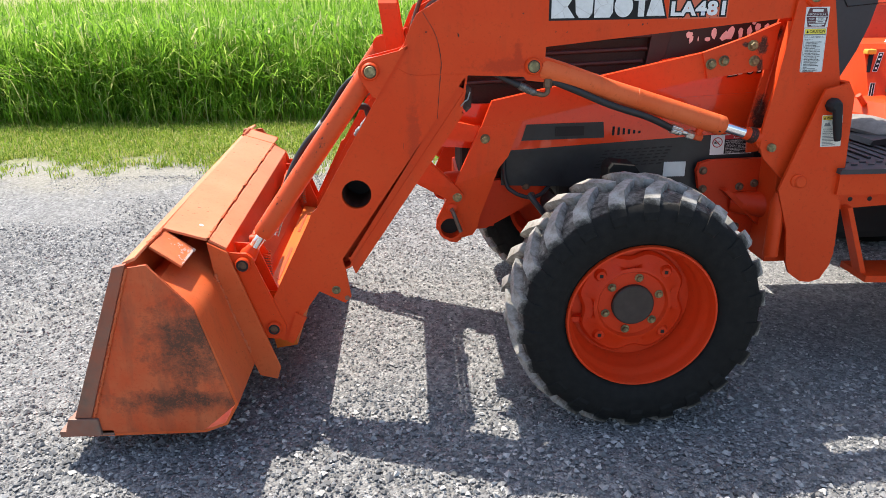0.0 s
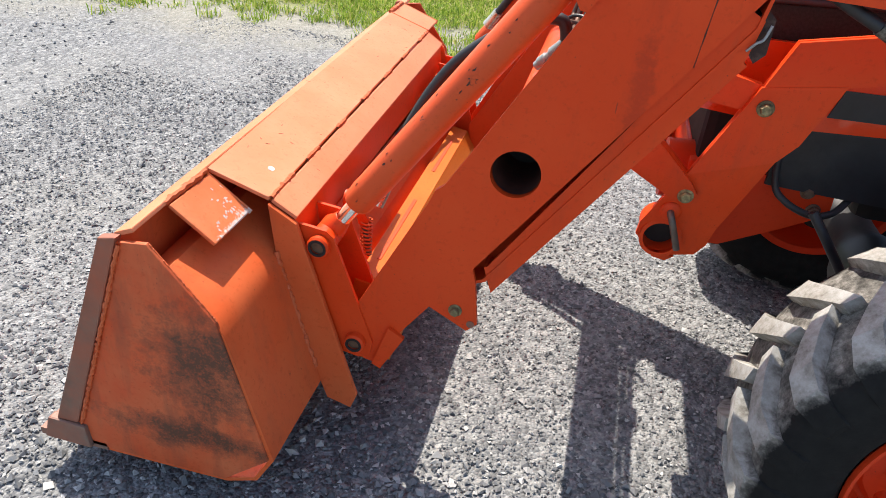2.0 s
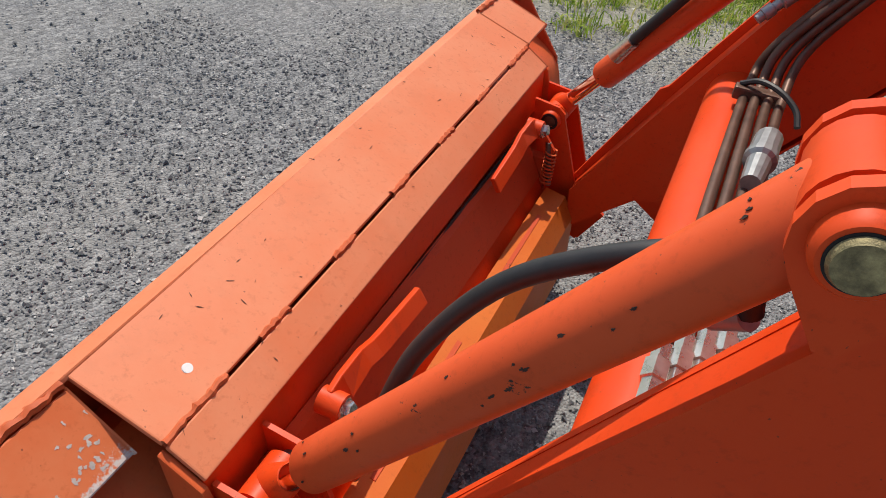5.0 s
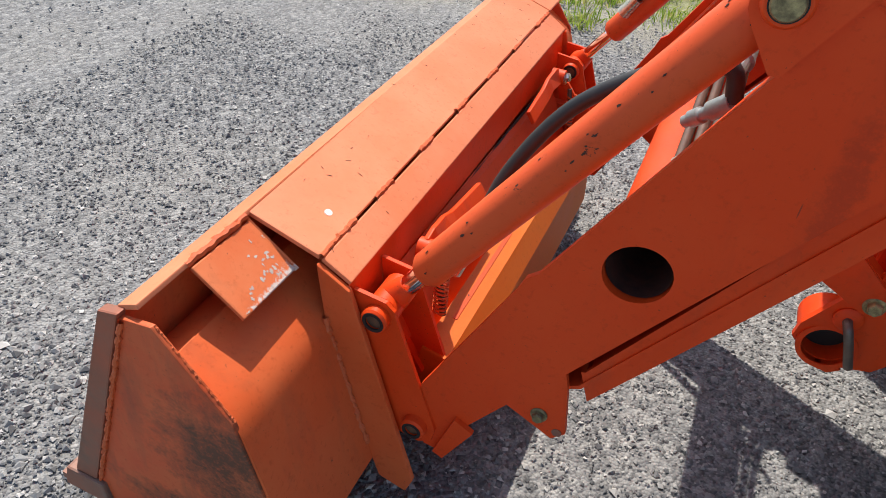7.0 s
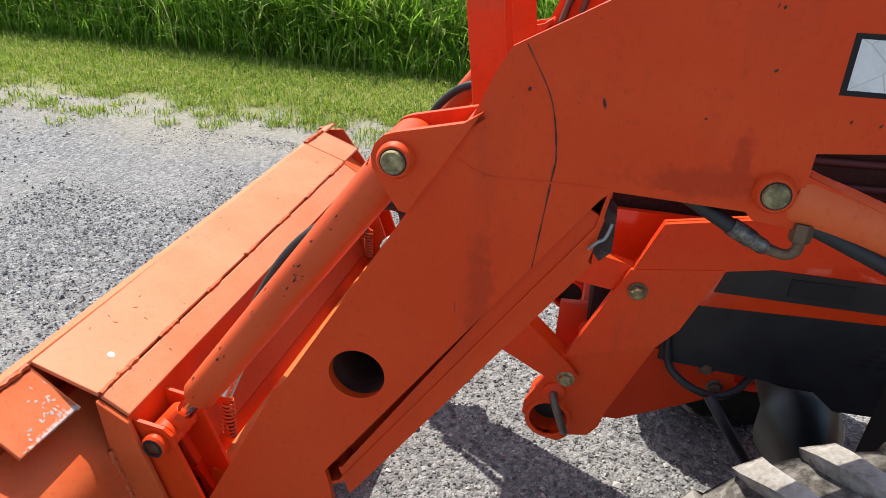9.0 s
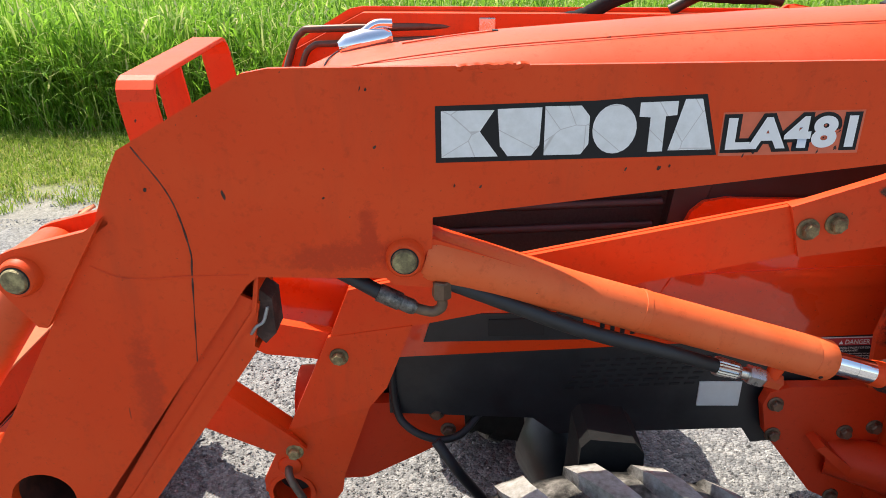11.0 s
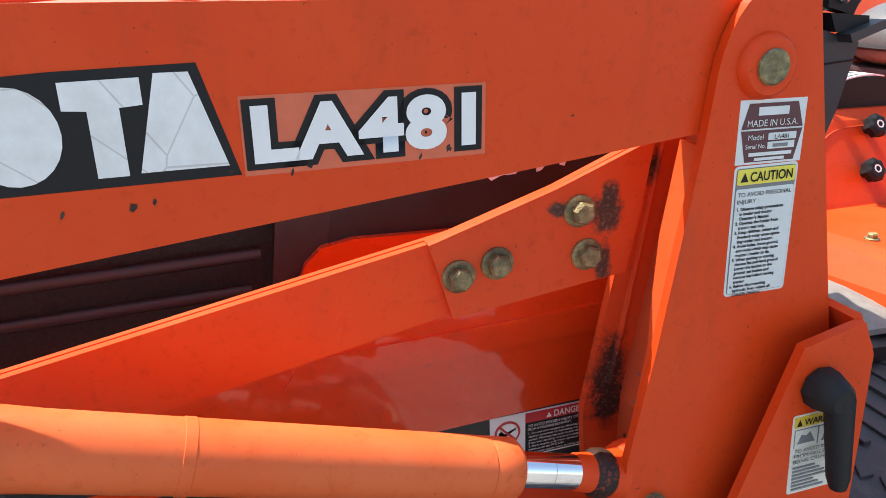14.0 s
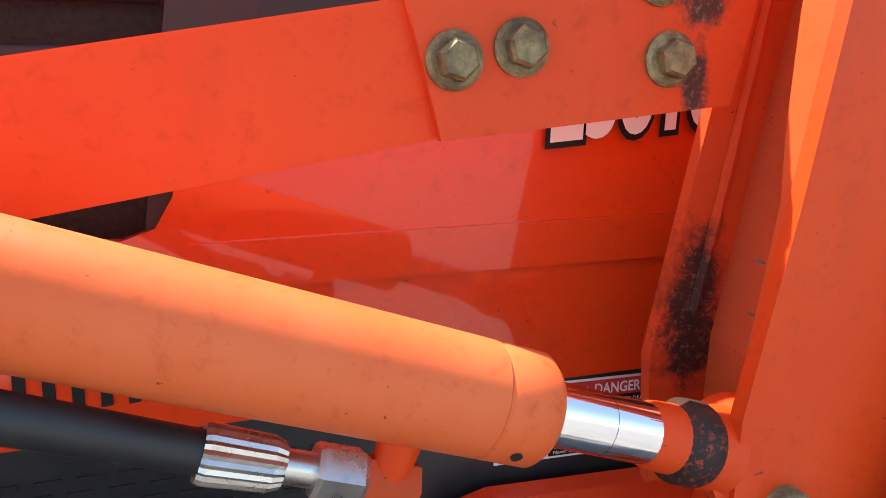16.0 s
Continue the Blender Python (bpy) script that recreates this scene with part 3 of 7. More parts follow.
def bweld(p0, p1, r, seed, gaps=0.0):
    off = Vector((1.25, 0, -0.08))
    lift = [Vector((0, 0, 0.046 * max(0.0, p[1] + 0.5) / 1.3 * min(1.0, max(0.0, (p[2] - 0.1) / 0.45)))) for p in (p0, p1)]
    return bead(Vector(p0) + off + lift[0], Vector(p1) + off + lift[1], r, bucket, seed=seed, gaps=gaps)


SIDE = [(-1.515, 0.079), (-1.182, 0.077), (-1.093, 0.152), (-1.166, 0.435), (-1.266, 0.556), (-1.340, 0.547)]
for y, s in ((Y0, 1), (Y1, -1)):
    bpart("side_plate", plate(SIDE, y, y + s * 0.009), BUCKETSIDE, "scratched orange side plate", bevel=0.002)
    bpart("side_cutting_edge", plate([(-1.345, 0.553), (-1.312, 0.560), (-1.468, 0.130), (-1.512, 0.130)], y - s * 0.004, y + s * 0.013), SIDEEDGE, "scraped grey side edge", bevel=0.003)
    bpart("cutting_edge_end", plate([(-1.545, 0.078), (-1.528, 0.131), (-1.452, 0.128), (-1.448, 0.076)], y - s * 0.009, y + s * 0.012), EDGE, "bare grey steel corner", bevel=0.004)
    bweld((-1.31, y - s * 0.002, 0.55), (-1.462, y - s * 0.002, 0.128), 0.0042, 5 + s, 0.3)
    bweld((-1.266, y + s * 0.006, 0.555), (-1.166, y + s * 0.006, 0.434), 0.0022, 8 + s, 0.2)
bpart("shell", sheet([(-1.49, 0.076), (-1.182, 0.076), (-1.125, 0.096), (-1.093, 0.152), (-1.160, 0.395), (-1.167, 0.414), (-1.179, 0.431), (-1.200, 0.447), (-1.262, 0.484), (-1.290, 0.478), (-1.318, 0.452)][::-1], Y0 + 0.004, Y1 - 0.004, 0.008), BUCKET, "orange rolled bucket shell", smooth=True)
bpart("cutting_edge", sheet([(-1.56, 0.072), (-1.42, 0.072)], Y0, Y1, 0.016), EDGE, "bare grey steel cutting edge")
bpart("top_lip", sheet([(-1.322, 0.552), (-1.290, 0.566)], Y0 + 0.01, Y1 - 0.01, 0.008), PALETOP, bevel=0.002)
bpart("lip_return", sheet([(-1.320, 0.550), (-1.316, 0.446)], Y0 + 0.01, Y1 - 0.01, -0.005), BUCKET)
bpart("top_plate", sheet([(-1.298, 0.570), (-1.180, 0.533)], -0.506, 0.572, 0.008), PALETOP, "pale orange top plate", bevel=0.002)
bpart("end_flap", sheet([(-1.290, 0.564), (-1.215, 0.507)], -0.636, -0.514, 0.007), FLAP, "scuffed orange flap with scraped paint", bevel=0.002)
bpart("far_end_flap", sheet([(-1.296, 0.567), (-1.184, 0.529)], 0.577, 0.700, 0.007), PALETOP, bevel=0.002)
bweld((-1.300, 0.58, 0.576), (-1.296, 0.70, 0.576), 0.0060, 4)
bweld((-1.294, -0.638, 0.5715), (-1.291, -0.515, 0.573), 0.0056, 3)
bweld((-1.299, -0.60, 0.5695), (-1.297, -0.515, 0.571), 0.0042, 13)
for k in range(7):
    a = -0.505 + k * 0.160
    bweld((-1.177, a, 0.539), (-1.177, a + (0.10 if k in (0, 6) else 0.055), 0.539), 0.0048, 20 + k)
bpart("hook_strip", sheet([(-1.1765, 0.5315), (-1.131, 0.5055)], -0.506, 0.560, 0.008), PALETOP, "pale orange flange behind the top plate", bevel=0.002)
bpart("hook_face", sheet([(-1.132, 0.506), (-1.126, 0.436)], -0.506, 0.560, -0.006), ORANGE)
for y in (-0.516, 0.568):
    bpart("rear_wing", plate([(-1.178, 0.532), (-1.126, 0.502), (-1.010, 0.134), (-1.022, 0.098), (-1.072, 0.112), (-1.092, 0.170), (-1.168, 0.440)], y, y + 0.010), BUCKET, "orange gusset plate behind the bucket", bevel=0.002)
    bweld((-1.166, y - 0.003, 0.44), (-1.093, y - 0.003, 0.19), 0.005, 40, 0.1)
bpart("paint_spot", lathe((-1.212, -0.426, 0.5508), (-1.2112, -0.426, 0.5524), [(0, 0.0065), (1, 0.006)], 14), WHITE, "white paint spot")

# quick coupler between the bucket and the arms
coupler = thing("quick_coupler", "orange quick-attach coupler frame with latch levers and springs", "coupler")
part("coupler_plate", sheet([(-1.124, 0.446), (-1.112, 0.436), (-1.071, 0.358)], -0.43, 0.45, -0.010), RUSTYLAP, coupler, "orange coupler back plate")
part("coupler_sheet", sheet([(-1.074, 0.352), (-1.042, 0.300)], -0.43, 0.45, -0.008), ORANGE, coupler)
part("plate_seam", hose([(-1.1245, -0.42, 0.4415), (-1.1235, -0.1, 0.4420), (-1.1235, 0.2, 0.4445), (-1.122, 0.44, 0.447)], 0.0025, 6, wobble=0.4), RUSTDARK, coupler, "dark seam in the plate")
part("bottom_shelf", plate([(-1.050, 0.344), (-1.006, 0.336), (-0.980, 0.295), (-0.972, 0.160), (-1.035, 0.150), (-1.060, 0.290)], -0.42, 0.44), BEAMPAINT, coupler, "sunlit orange lower beam", bevel=0.004)
# rust-coloured strips standing in for shadows that fall along the beam
part("shelf_shadow_strip", plate([(-1.034, 0.3380), (-1.034, 0.3425), (-1.026, 0.3411), (-1.026, 0.3366)], -0.33, -0.05), RUSTY, coupler, "dark strip standing in for a shadow")
part("shelf_shadow_strip", plate([(-1.034, 0.3380), (-1.034, 0.3425), (-1.026, 0.3411), (-1.026, 0.3366)], 0.12, 0.34), RUSTY, coupler, "dark strip standing in for a shadow")
for sg, yo, zo in ((1, 0.0, 0.0), (-1, 0.068, 0.018)):
    for y in (-0.500, -0.415):
        part("coupler_cheek", plate([(x + 0.6 * zo, z + zo) for x, z in ((-1.128, 0.496), (-1.076, 0.490), (-1.062, 0.478), (-1.058, 0.462), (-0.985, 0.262), (-0.990, 0.235), (-1.012, 0.222), (-1.045, 0.228), (-1.066, 0.262), (-1.122, 0.440))], sg * y + yo, sg * (y + 0.007) + yo), ORANGE, coupler, "orange pivot cheek plate", bevel=0.002)
    for x, z, r in ((-1.088, 0.461, 0.020), (-1.018, 0.261, 0.019)):
        z += zo
        x += 0.6 * zo
        ends = [(sg * -0.498 + yo, sg * -0.516 + yo)]
        if sg < 0:
            ends.append((sg * -0.418 + yo, sg * -0.396 + yo))
        for ya, yb in ends:
            over = yb + (yb - ya) * 0.04
            part("pin_collar", lathe((x, ya, z), (x, yb, z), [(0, r + 0.001), (0.8, r + 0.001), (1, r - 0.002), (1, r - 0.006), (0.6, r - 0.007)], 24, closed=False), ORANGE, coupler, smooth=True)
            part("pin_end", lathe((x, ya, z), (x, ya + (yb - ya) * 0.7, z), [(0, r - 0.006), (1, r - 0.0065)], 20), OLDBOLT, coupler, "dark hollow pin end")
            part("snap_ring", lathe((x, ya + (yb - ya) * 0.9, z), (x, over, z), [(0, r - 0.003), (0, r - 0.008), (1, r - 0.008), (1, r - 0.003), (0, r - 0.003)], 20, closed=False), DARK, coupler, "dark grimy ring")
        part("pin_shaft", rod((x, sg * -0.495 + yo, z), (x, sg * -0.405 + yo, z), 0.013, 16), BARE, coupler, smooth=True)
    part("cheek_block", box(-1.115, -1.060, sg * -0.406 + yo, sg * -0.385 + yo, 0.30, 0.40), RUSTYLAP, coupler, bevel=0.003)
# latch levers with springs
for y0, y1, s, lx, lz in ((-0.337, -0.090, 1, 0.0, 0.0), (0.415, 0.220, -1, -0.008, 0.010)):
    d = y1 - y0
    bm = bmesh.new()
    path = [(0.0, 0.012), (0.10, 0.020), (0.32, 0.019), (0.45, 0.010), (0.55, 0.008), (1.0, 0.004)]
    rows = []
    for f, dz in path:
        y = y0 + d * f
        half = 0.017 if f < 0.3 else 0.0125
        x = -1.088 + (0.0 if f < 0.3 else -0.004)
        zz = 0.473 - 0.018 * f + dz - 0.012
        rows.append([bm.verts.new(p) for p in ((x + 0.003, y, zz - half), (x + 0.012, y, zz - half + 0.003), (x - 0.004, y, zz + half + 0.003), (x - 0.013, y, zz + half))])
    for ra, rb in zip(rows, rows[1:]):
        for i in range(4):
            j = (i + 1) % 4
            bm.faces.new((ra[i], ra[j], rb[j], rb[i]))
    bm.faces.new(rows[0][::-1])
    bm.faces.new(rows[-1])
    bmesh.ops.translate(bm, verts=bm.verts, vec=(0.006 + lx, 0, lz))
    lever = part("latch_lever", bm, ORANGE, coupler, "orange latch lever", bevel=0.002)
    part("lever_hub", rod((-1.10 + lx, y0, 0.473 + lz), (-1.068 + lx, y0, 0.473 + lz), 0.018, 20), ORANGE, lever, smooth=True)
    hexbolt((-1.069 + lx, y0, 0.473 + lz), (1, 0, 0.3), 0.0145, FITTING, lever, name="pivot_nut")
    part("spring_tab", plate([(-1.078 + lx, 0.470), (-1.060 + lx, 0.468), (-1.046, 0.440), (-1.050, 0.426), (-1.066, 0.430)], y0 - s * 0.018, y0 - s * 0.010), ORANGE, lever, bevel=0.001)
    coil = [(-1.052 + 0.011 * math.cos(k * 0.9), y0 - s * 0.012 + 0.010 * math.sin(k * 0.9), 0.440 - 0.0012 * k) for k in range(64)]
    part("latch_spring", hose(coil, 0.0022, 6, 2), BUCKET, lever, "orange coil spring", smooth=True)
    part("latch_rod", rod((-1.062, y0 - s * 0.012, 0.455), (-1.045, y0 - s * 0.012, 0.36), 0.006, 12), BARE, lever, smooth=True)


def jagged(rnd, w, h, n=11, rough=0.35):
    """An irregular flake outline, w by h, round the origin."""
    out = []
    for k in range(n):
        a = k / n * math.tau
        f = 1 - rnd.random() * rough
        out.append((math.cos(a) * w / 2 * f, math.sin(a) * h / 2 * f))
    return out


def flake(outline, origin, xdir, ydir, thick, bm=None):
    """A thin flat piece on a surface: outline in the frame of xdir and ydir."""
    bm = bm or bmesh.new()
    o, u, w = Vector(origin), Vector(xdir).normalized(), Vector(ydir).normalized()
    n = u.cross(w).normalized() * thick
    lo = [bm.verts.new(o + u * a + w * c) for a, c in outline]
    hi = [bm.verts.new(v.co + n) for v in lo]
    bm.faces.new(lo[::-1])
    bm.faces.new(hi)
    m = len(lo)
    for k in range(m):
        j = (k + 1) % m
        bm.faces.new((lo[k], lo[j], hi[j], hi[k]))
    return bm


rnd = random.Random(17)
off = Vector((1.25, 0, -0.08))
SCRAPES = plain("scraped_bare_primer", (0.50, 0.44, 0.40), 0.5, 0.1, 0.25, 90, dust=(0.55, 0.22, 0.12), dust_at=0.62)
for k in range(26):
    along = rnd.gauss(0.72, 0.14) if k < 18 else rnd.uniform(0.75, 0.97)
    y = rnd.gauss(-0.548, 0.014) if k < 18 else rnd.uniform(-0.625, -0.565)
    if not (-0.632 < y < -0.518 and along < 0.97):
        continue
    o = Vector((-1.290 + 0.0042 + 0.075 * along, y, 0.564 + 0.0056 - 0.057 * along)) + off
    part("paint_scrape", flake(jagged(rnd, rnd.uniform(0.003, 0.012), rnd.uniform(0.002, 0.011), 12, 0.75), o, (0, 1, 0), (-0.796, 0, 0.605), 0.0004), SCRAPES, bucket, "scraped pale spot")
for k in range(34):
    strip = k % 4 == 3
    f, y = rnd.random(), rnd.uniform(-0.49, 0.54)
    x, z = (-1.296 + 0.112 * f, 0.5775 - 0.0351 * f) if not strip else (-1.173 + 0.040 * f, 0.5385 - 0.0229 * f)
    z += 0.046 * (y + 0.5) / 1.3
    a = rnd.gauss(0.7, 0.9)
    lo, hi = ((0.954, 0, -0.299), (0.299, 0, 0.954)) if not strip else ((0.868, 0, -0.497), (0.497, 0, 0.868))
    lo, hi, side = Vector(lo), Vector(hi), Vector((0, 1, 0.0354)).normalized()
    u = (lo * math.cos(a) + side * math.sin(a)).normalized()
    part("paint_scratch", flake(jagged(rnd, rnd.uniform(0.003, 0.014), rnd.uniform(0.0006, 0.0012), 9, 0.5), Vector((x, y, z)) + hi * 0.0009 + off, u, hi.cross(u), 0.0004), CHIPDARK, bucket, "thin dark scratch")

# ---- front loader ----
AY, AS = -0.410, 0.085      # the outer face of the near arm: y = AY + AS * x
loader = thing("front_loader", "faded orange front loader frame with bolted arms and hydraulic cylinders", "loader")

ARM = [(0.560, 1.195), (0.540, 1.203), (-0.415, 1.206), (-0.444, 1.201), (-0.586, 1.121), (-0.602, 1.092), (-0.626, 1.035), (-0.700, 0.905), (-0.875, 0.612), (-0.890, 0.600), (-0.900, 0.575),
       (-1.015, 0.351), (-1.025, 0.255), (-1.003, 0.217), (-0.972, 0.209), (-0.934, 0.295), (-0.884, 0.364), (-0.812, 0.322), (-0.794, 0.340), (-0.806, 0.430), (-0.813, 0.458),
       (-0.465, 0.952), (-0.452, 0.963), (-0.290, 0.955), (-0.256, 0.955), (-0.243, 0.970), (-0.242, 1.032), (0.437, 1.095), (0.560, 1.105)]
ARM_IN = [(0.29, 1.195), (-0.41, 1.196), (-0.575, 1.113), (-0.615, 1.03), (-0.87, 0.59), (-1.00, 0.36), (-0.99, 0.27), (-0.87, 0.39), (-0.785, 0.42), (-0.45, 0.90), (-0.45, 0.97), (-0.26, 0.97), (-0.245, 1.042), (0.29, 1.090)]


def loader_side(sg):
    def at(x, d, z):
        return Vector((x, sg * (AY + AS * x + d), z))

    out = Vector((0, -sg, 0))
    arm = part("loader_arm", shear(plate(ARM, 0, 0.010, holes=[(-0.763, 0.648, 0.041)]), AY, AS, sg), ARMPAINT, loader, "faded orange boxed steel arm", bevel=0.0015)
    part("inner_plate", shear(plate(ARM_IN, 0.056, 0.064, holes=[(-0.763, 0.648, 0.044)]), AY, AS, sg), ORANGE, arm)
    part("top_flange", shear(sheet([(0.29, 1.1945), (-0.41, 1.196), (-0.575, 1.113), (-0.615, 1.028), (-0.87, 0.588), (-1.00, 0.355)], 0.009, 0.057, 0.007), AY, AS, sg), ORANGE, arm)
    part("bottom_flange", shear(sheet([(-0.97, 0.285), (-0.86, 0.40), (-0.79, 0.43), (-0.46, 0.91), (-0.45, 0.975), (-0.26, 0.975), (-0.245, 1.045), (0.29, 1.0905)], 0.009, 0.057, 0.006), AY, AS, sg), ORANGE, arm)
    part("rear_flange", shear(sheet([(0.55, 1.194), (0.29, 1.1945)], 0.009, 0.032, 0.007), AY, AS, sg), ORANGE, arm)
    part("rear_flange", shear(sheet([(0.29, 1.0905), (0.55, 1.112)], 0.009, 0.032, 0.006), AY, AS, sg), ORANGE, arm)
    part("knee_crack", shear(hose([(-0.570, -0.0002, 1.125), (-0.537, -0.0002, 1.066), (-0.524, -0.0002, 1.003), (-0.526, -0.0002, 0.967), (-0.536, -0.0002, 0.851)], 0.0009, 6, wobble=0.5), AY, AS, sg), RUSTDARK, arm, "dark crack in the paint at a repaired seam")
    part("seam_ridge", shear(hose([(-0.640, 0.0, 0.985), (-0.60, 0.0, 0.967), (-0.526, 0.0, 0.967), (-0.46, 0.0, 0.966)], 0.0016, 6, wobble=0.3), AY, AS, sg), ORANGE, arm)
    # parking stand folded under the arm
    part("stand_channel", shear(plate([(-0.790, 0.460), (-0.777, 0.412), (-0.468, 0.862), (-0.456, 0.922), (-0.482, 0.937)], 0.012, 0.018), AY, AS, sg), ORANGE, arm, bevel=0.001)
    part("stand_web", shear(sheet([(-0.468, 0.862), (-0.777, 0.412), (-0.790, 0.460)], 0.012, 0.058, 0.006), AY, AS, sg), ORANGE, arm)
    part("stand_end", shear(plate([(-0.476, 0.915), (-0.470, 0.880), (-0.455, 0.862), (-0.441, 0.876), (-0.442, 0.925), (-0.456, 0.938)], 0.018, 0.058), AY, AS, sg), RUSTDARK, arm, "rusted black stand end")
    part("stand_wire", shear(hose([(-0.470, 0.012, 0.880), (-0.461, 0.006, 0.893), (-0.452, 0.008, 0.899), (-0.446, 0.010, 0.918)], 0.0022, 8), AY, AS, sg), GALV, arm, "bent bare wire pin", smooth=True)
    part("nose_gusset", shear(plate([(-0.955, 0.305), (-0.925, 0.285), (-0.968, 0.205), (-0.985, 0.215)], -0.009, 0.0), AY, AS, sg), ORANGE, arm, bevel=0.001)
    # cylinder ears
    ear = [(-0.612, 1.046), (-0.632, 1.032), (-0.714, 1.013), (-0.727, 1.008), (-0.737, 0.997), (-0.7415, 0.983), (-0.740, 0.968), (-0.732, 0.953), (-0.706, 0.914), (-0.696, 0.912)]
    for d in (-0.012, 0.072):
        part("cylinder_ear", shear(plate(ear, d, d + 0.011), AY, AS, sg), ORANGE, arm, bevel=0.002)
    part("ear_bridge", shear(sheet([(-0.648, 1.006), (-0.634, 1.028), (-0.614, 1.043)], 0.0, 0.075, -0.008), AY, AS, sg), ORANGE, arm)
    for x, z, d in ((-0.710, 0.981, -0.012), (-0.275, 0.983, 0.0)):
        part("pin_boss", lathe(at(x, d + 0.002, z), at(x, d - 0.014, z), [(0, 0.0238), (0.75, 0.0226), (1, 0.0195)], 36), ORANGE, arm, smooth=True)
        part("pin_gap", rod(at(x, d, z), at(x, d - 0.0146, z), 0.0168, 32), DARK, arm, "dark greasy gap round the pin")
        part("pin", lathe(at(x, d, z), at(x, d - 0.019, z), [(0, 0.0152), (0.85, 0.0152), (1, 0.0134)]), ZINC, arm, "yellow zinc-plated pin", smooth=True)
    hexbolt(at(-0.836, 0, 0.365), out, 0.012, ZINC, arm)
    part("lug_hole", rod(at(-0.806, 0.001, 0.338), at(-0.806, -0.001, 0.338), 0.0075, 16), EDGE, arm, "bare steel eye")
    # lift cylinder with its hose
    a, b = at(-0.275, 0.026, 0.983), Vector((0.428, sg * -0.360, 0.756))
    d = b - a
    up = Vector((-d.z, 0, d.x)).normalized()
    cyl = part("lift_cylinder", lathe(a + d * 0.03, a + d * 0.815, [(0, 0.030), (0.02, 0.033), (0.12, 0.033), (0.34, 0.0285), (0.50, 0.0285), (0.501, 0.0292), (0.515, 0.0292), (0.516, 0.0285), (0.945, 0.0285), (0.947, 0.0275), (0.951, 0.0285), (0.992, 0.0285), (1, 0.025)], 40), CYLPAINT, loader, "pale orange hydraulic lift cylinder", smooth=True)
    part("cylinder_clevis", shear(plate([(-0.305, 0.960), (-0.300, 1.002), (-0.270, 1.014), (-0.20, 0.988), (-0.10, 0.950), (-0.115, 0.905), (-0.22, 0.936), (-0.29, 0.945)], 0.003, 0.050), AY, AS, sg), ORANGE, cyl, bevel=0.012, segs=4)
    part("piston_rod", rod(a + d * 0.81, a + d * 0.908, 0.0165, 32), CHROME, cyl, "bright chromed rod", smooth=True)
    part("rod_end", lathe(a + d * 0.905, a + d * 0.975, [(0, 0.0165), (0.06, 0.0180), (0.5, 0.0195), (1, 0.025)], 28), ORANGE, cyl, smooth=True)
    part("rod_groove", rod(a + d * 0.866, a + d * 0.8664, 0.01655, 32), INK, cyl, smooth=True)
    part("drilled_hole", rod(a + d * 0.795 + Vector((-0.006, sg * -0.024, -0.0145)), a + d * 0.795 + Vector((-0.006, sg * -0.0250, -0.0152)), 0.0028, 12), DARK, cyl, "small dark hole")
    part("rod_eye", rod(b + Vector((0, 0.018, 0)), b - Vector((0, 0.018, 0)), 0.030, 28), ORANGE, cyl, smooth=True)
    part("wiper_seal", lathe(a + d * 0.928, a + d * 0.960, [(0, 0.0185), (0.25, 0.0232), (0.75, 0.0238), (1, 0.0215)], 32), SEALRUST, cyl, "black ring flecked with old orange paint", smooth=True)
    fx = a + d * 0.728 - up * 0.030
    port = part("rear_port", lathe(fx + up * 0.006, fx - up * 0.016, [(0, 0.011), (1, 0.0095)], 16), ORANGE, cyl, smooth=True)
    blk = fx - up * 0.020
    part("port_block", lathe(blk - d.normalized() * 0.012, blk + d.normalized() * 0.014, [(0, 0.012), (1, 0.012)], 6), RUSTY, cyl, "chipped orange elbow block")
    u = d.normalized()
    part("hex_nut", lathe(blk - u * 0.036, blk - u * 0.012, [(0, 0.0125), (0.1, 0.014), (0.9, 0.014), (1, 0.0125)], 6), FITTING, cyl, "bright hexagon nut")
    part("hose_stem", rod(blk - u * 0.052, blk - u * 0.034, 0.008, 16), FITTING, cyl, smooth=True)
    bm = bmesh.new()
    lathe(blk - u * 0.086, blk - u * 0.050, [(0, 0.0128), (0.08, 0.0135), (0.85, 0.0125), (1, 0.0105)], 40, bm)
    for i, v in enumerate(bm.verts):
        if i % 2:
            c = blk - u * 0.068
            ax = (v.co - c).dot(u)
            rad = v.co - c - u * ax
            v.co = c + u * ax + rad * 0.93
    part("crimp_collar", bm, FITTING, cyl, "fluted bright crimp collar")
    s0 = blk - u * 0.080
    part("rear_hose", hose([s0, at(0.06, 0.0, 0.835), at(-0.05, -0.002, 0.872), at(-0.16, 0.002, 0.918), at(-0.235, 0.012, 0.946), at(-0.31, 0.035, 0.962), at(-0.38, 0.06, 0.978)], 0.0098, 14), RUBBER, cyl, "black hydraulic hose", smooth=True)
    el = at(-0.232, 0.004, 0.926)
    part("elbow_nut", lathe(el + Vector((0, 0, 0.022)), el - Vector((0, 0, 0.002)), [(0, 0.011), (0.1, 0.0125), (0.9, 0.0125), (1, 0.011)], 6), OLDBOLT, cyl, "dull brass-brown nut")
    part("elbow", hose([el, el - Vector((0, 0, 0.014)), el + Vector((-0.012, 0.0, -0.021)), el + Vector((-0.036, 0, -0.015))], 0.0068, 12), OLDBOLT, cyl, smooth=True)
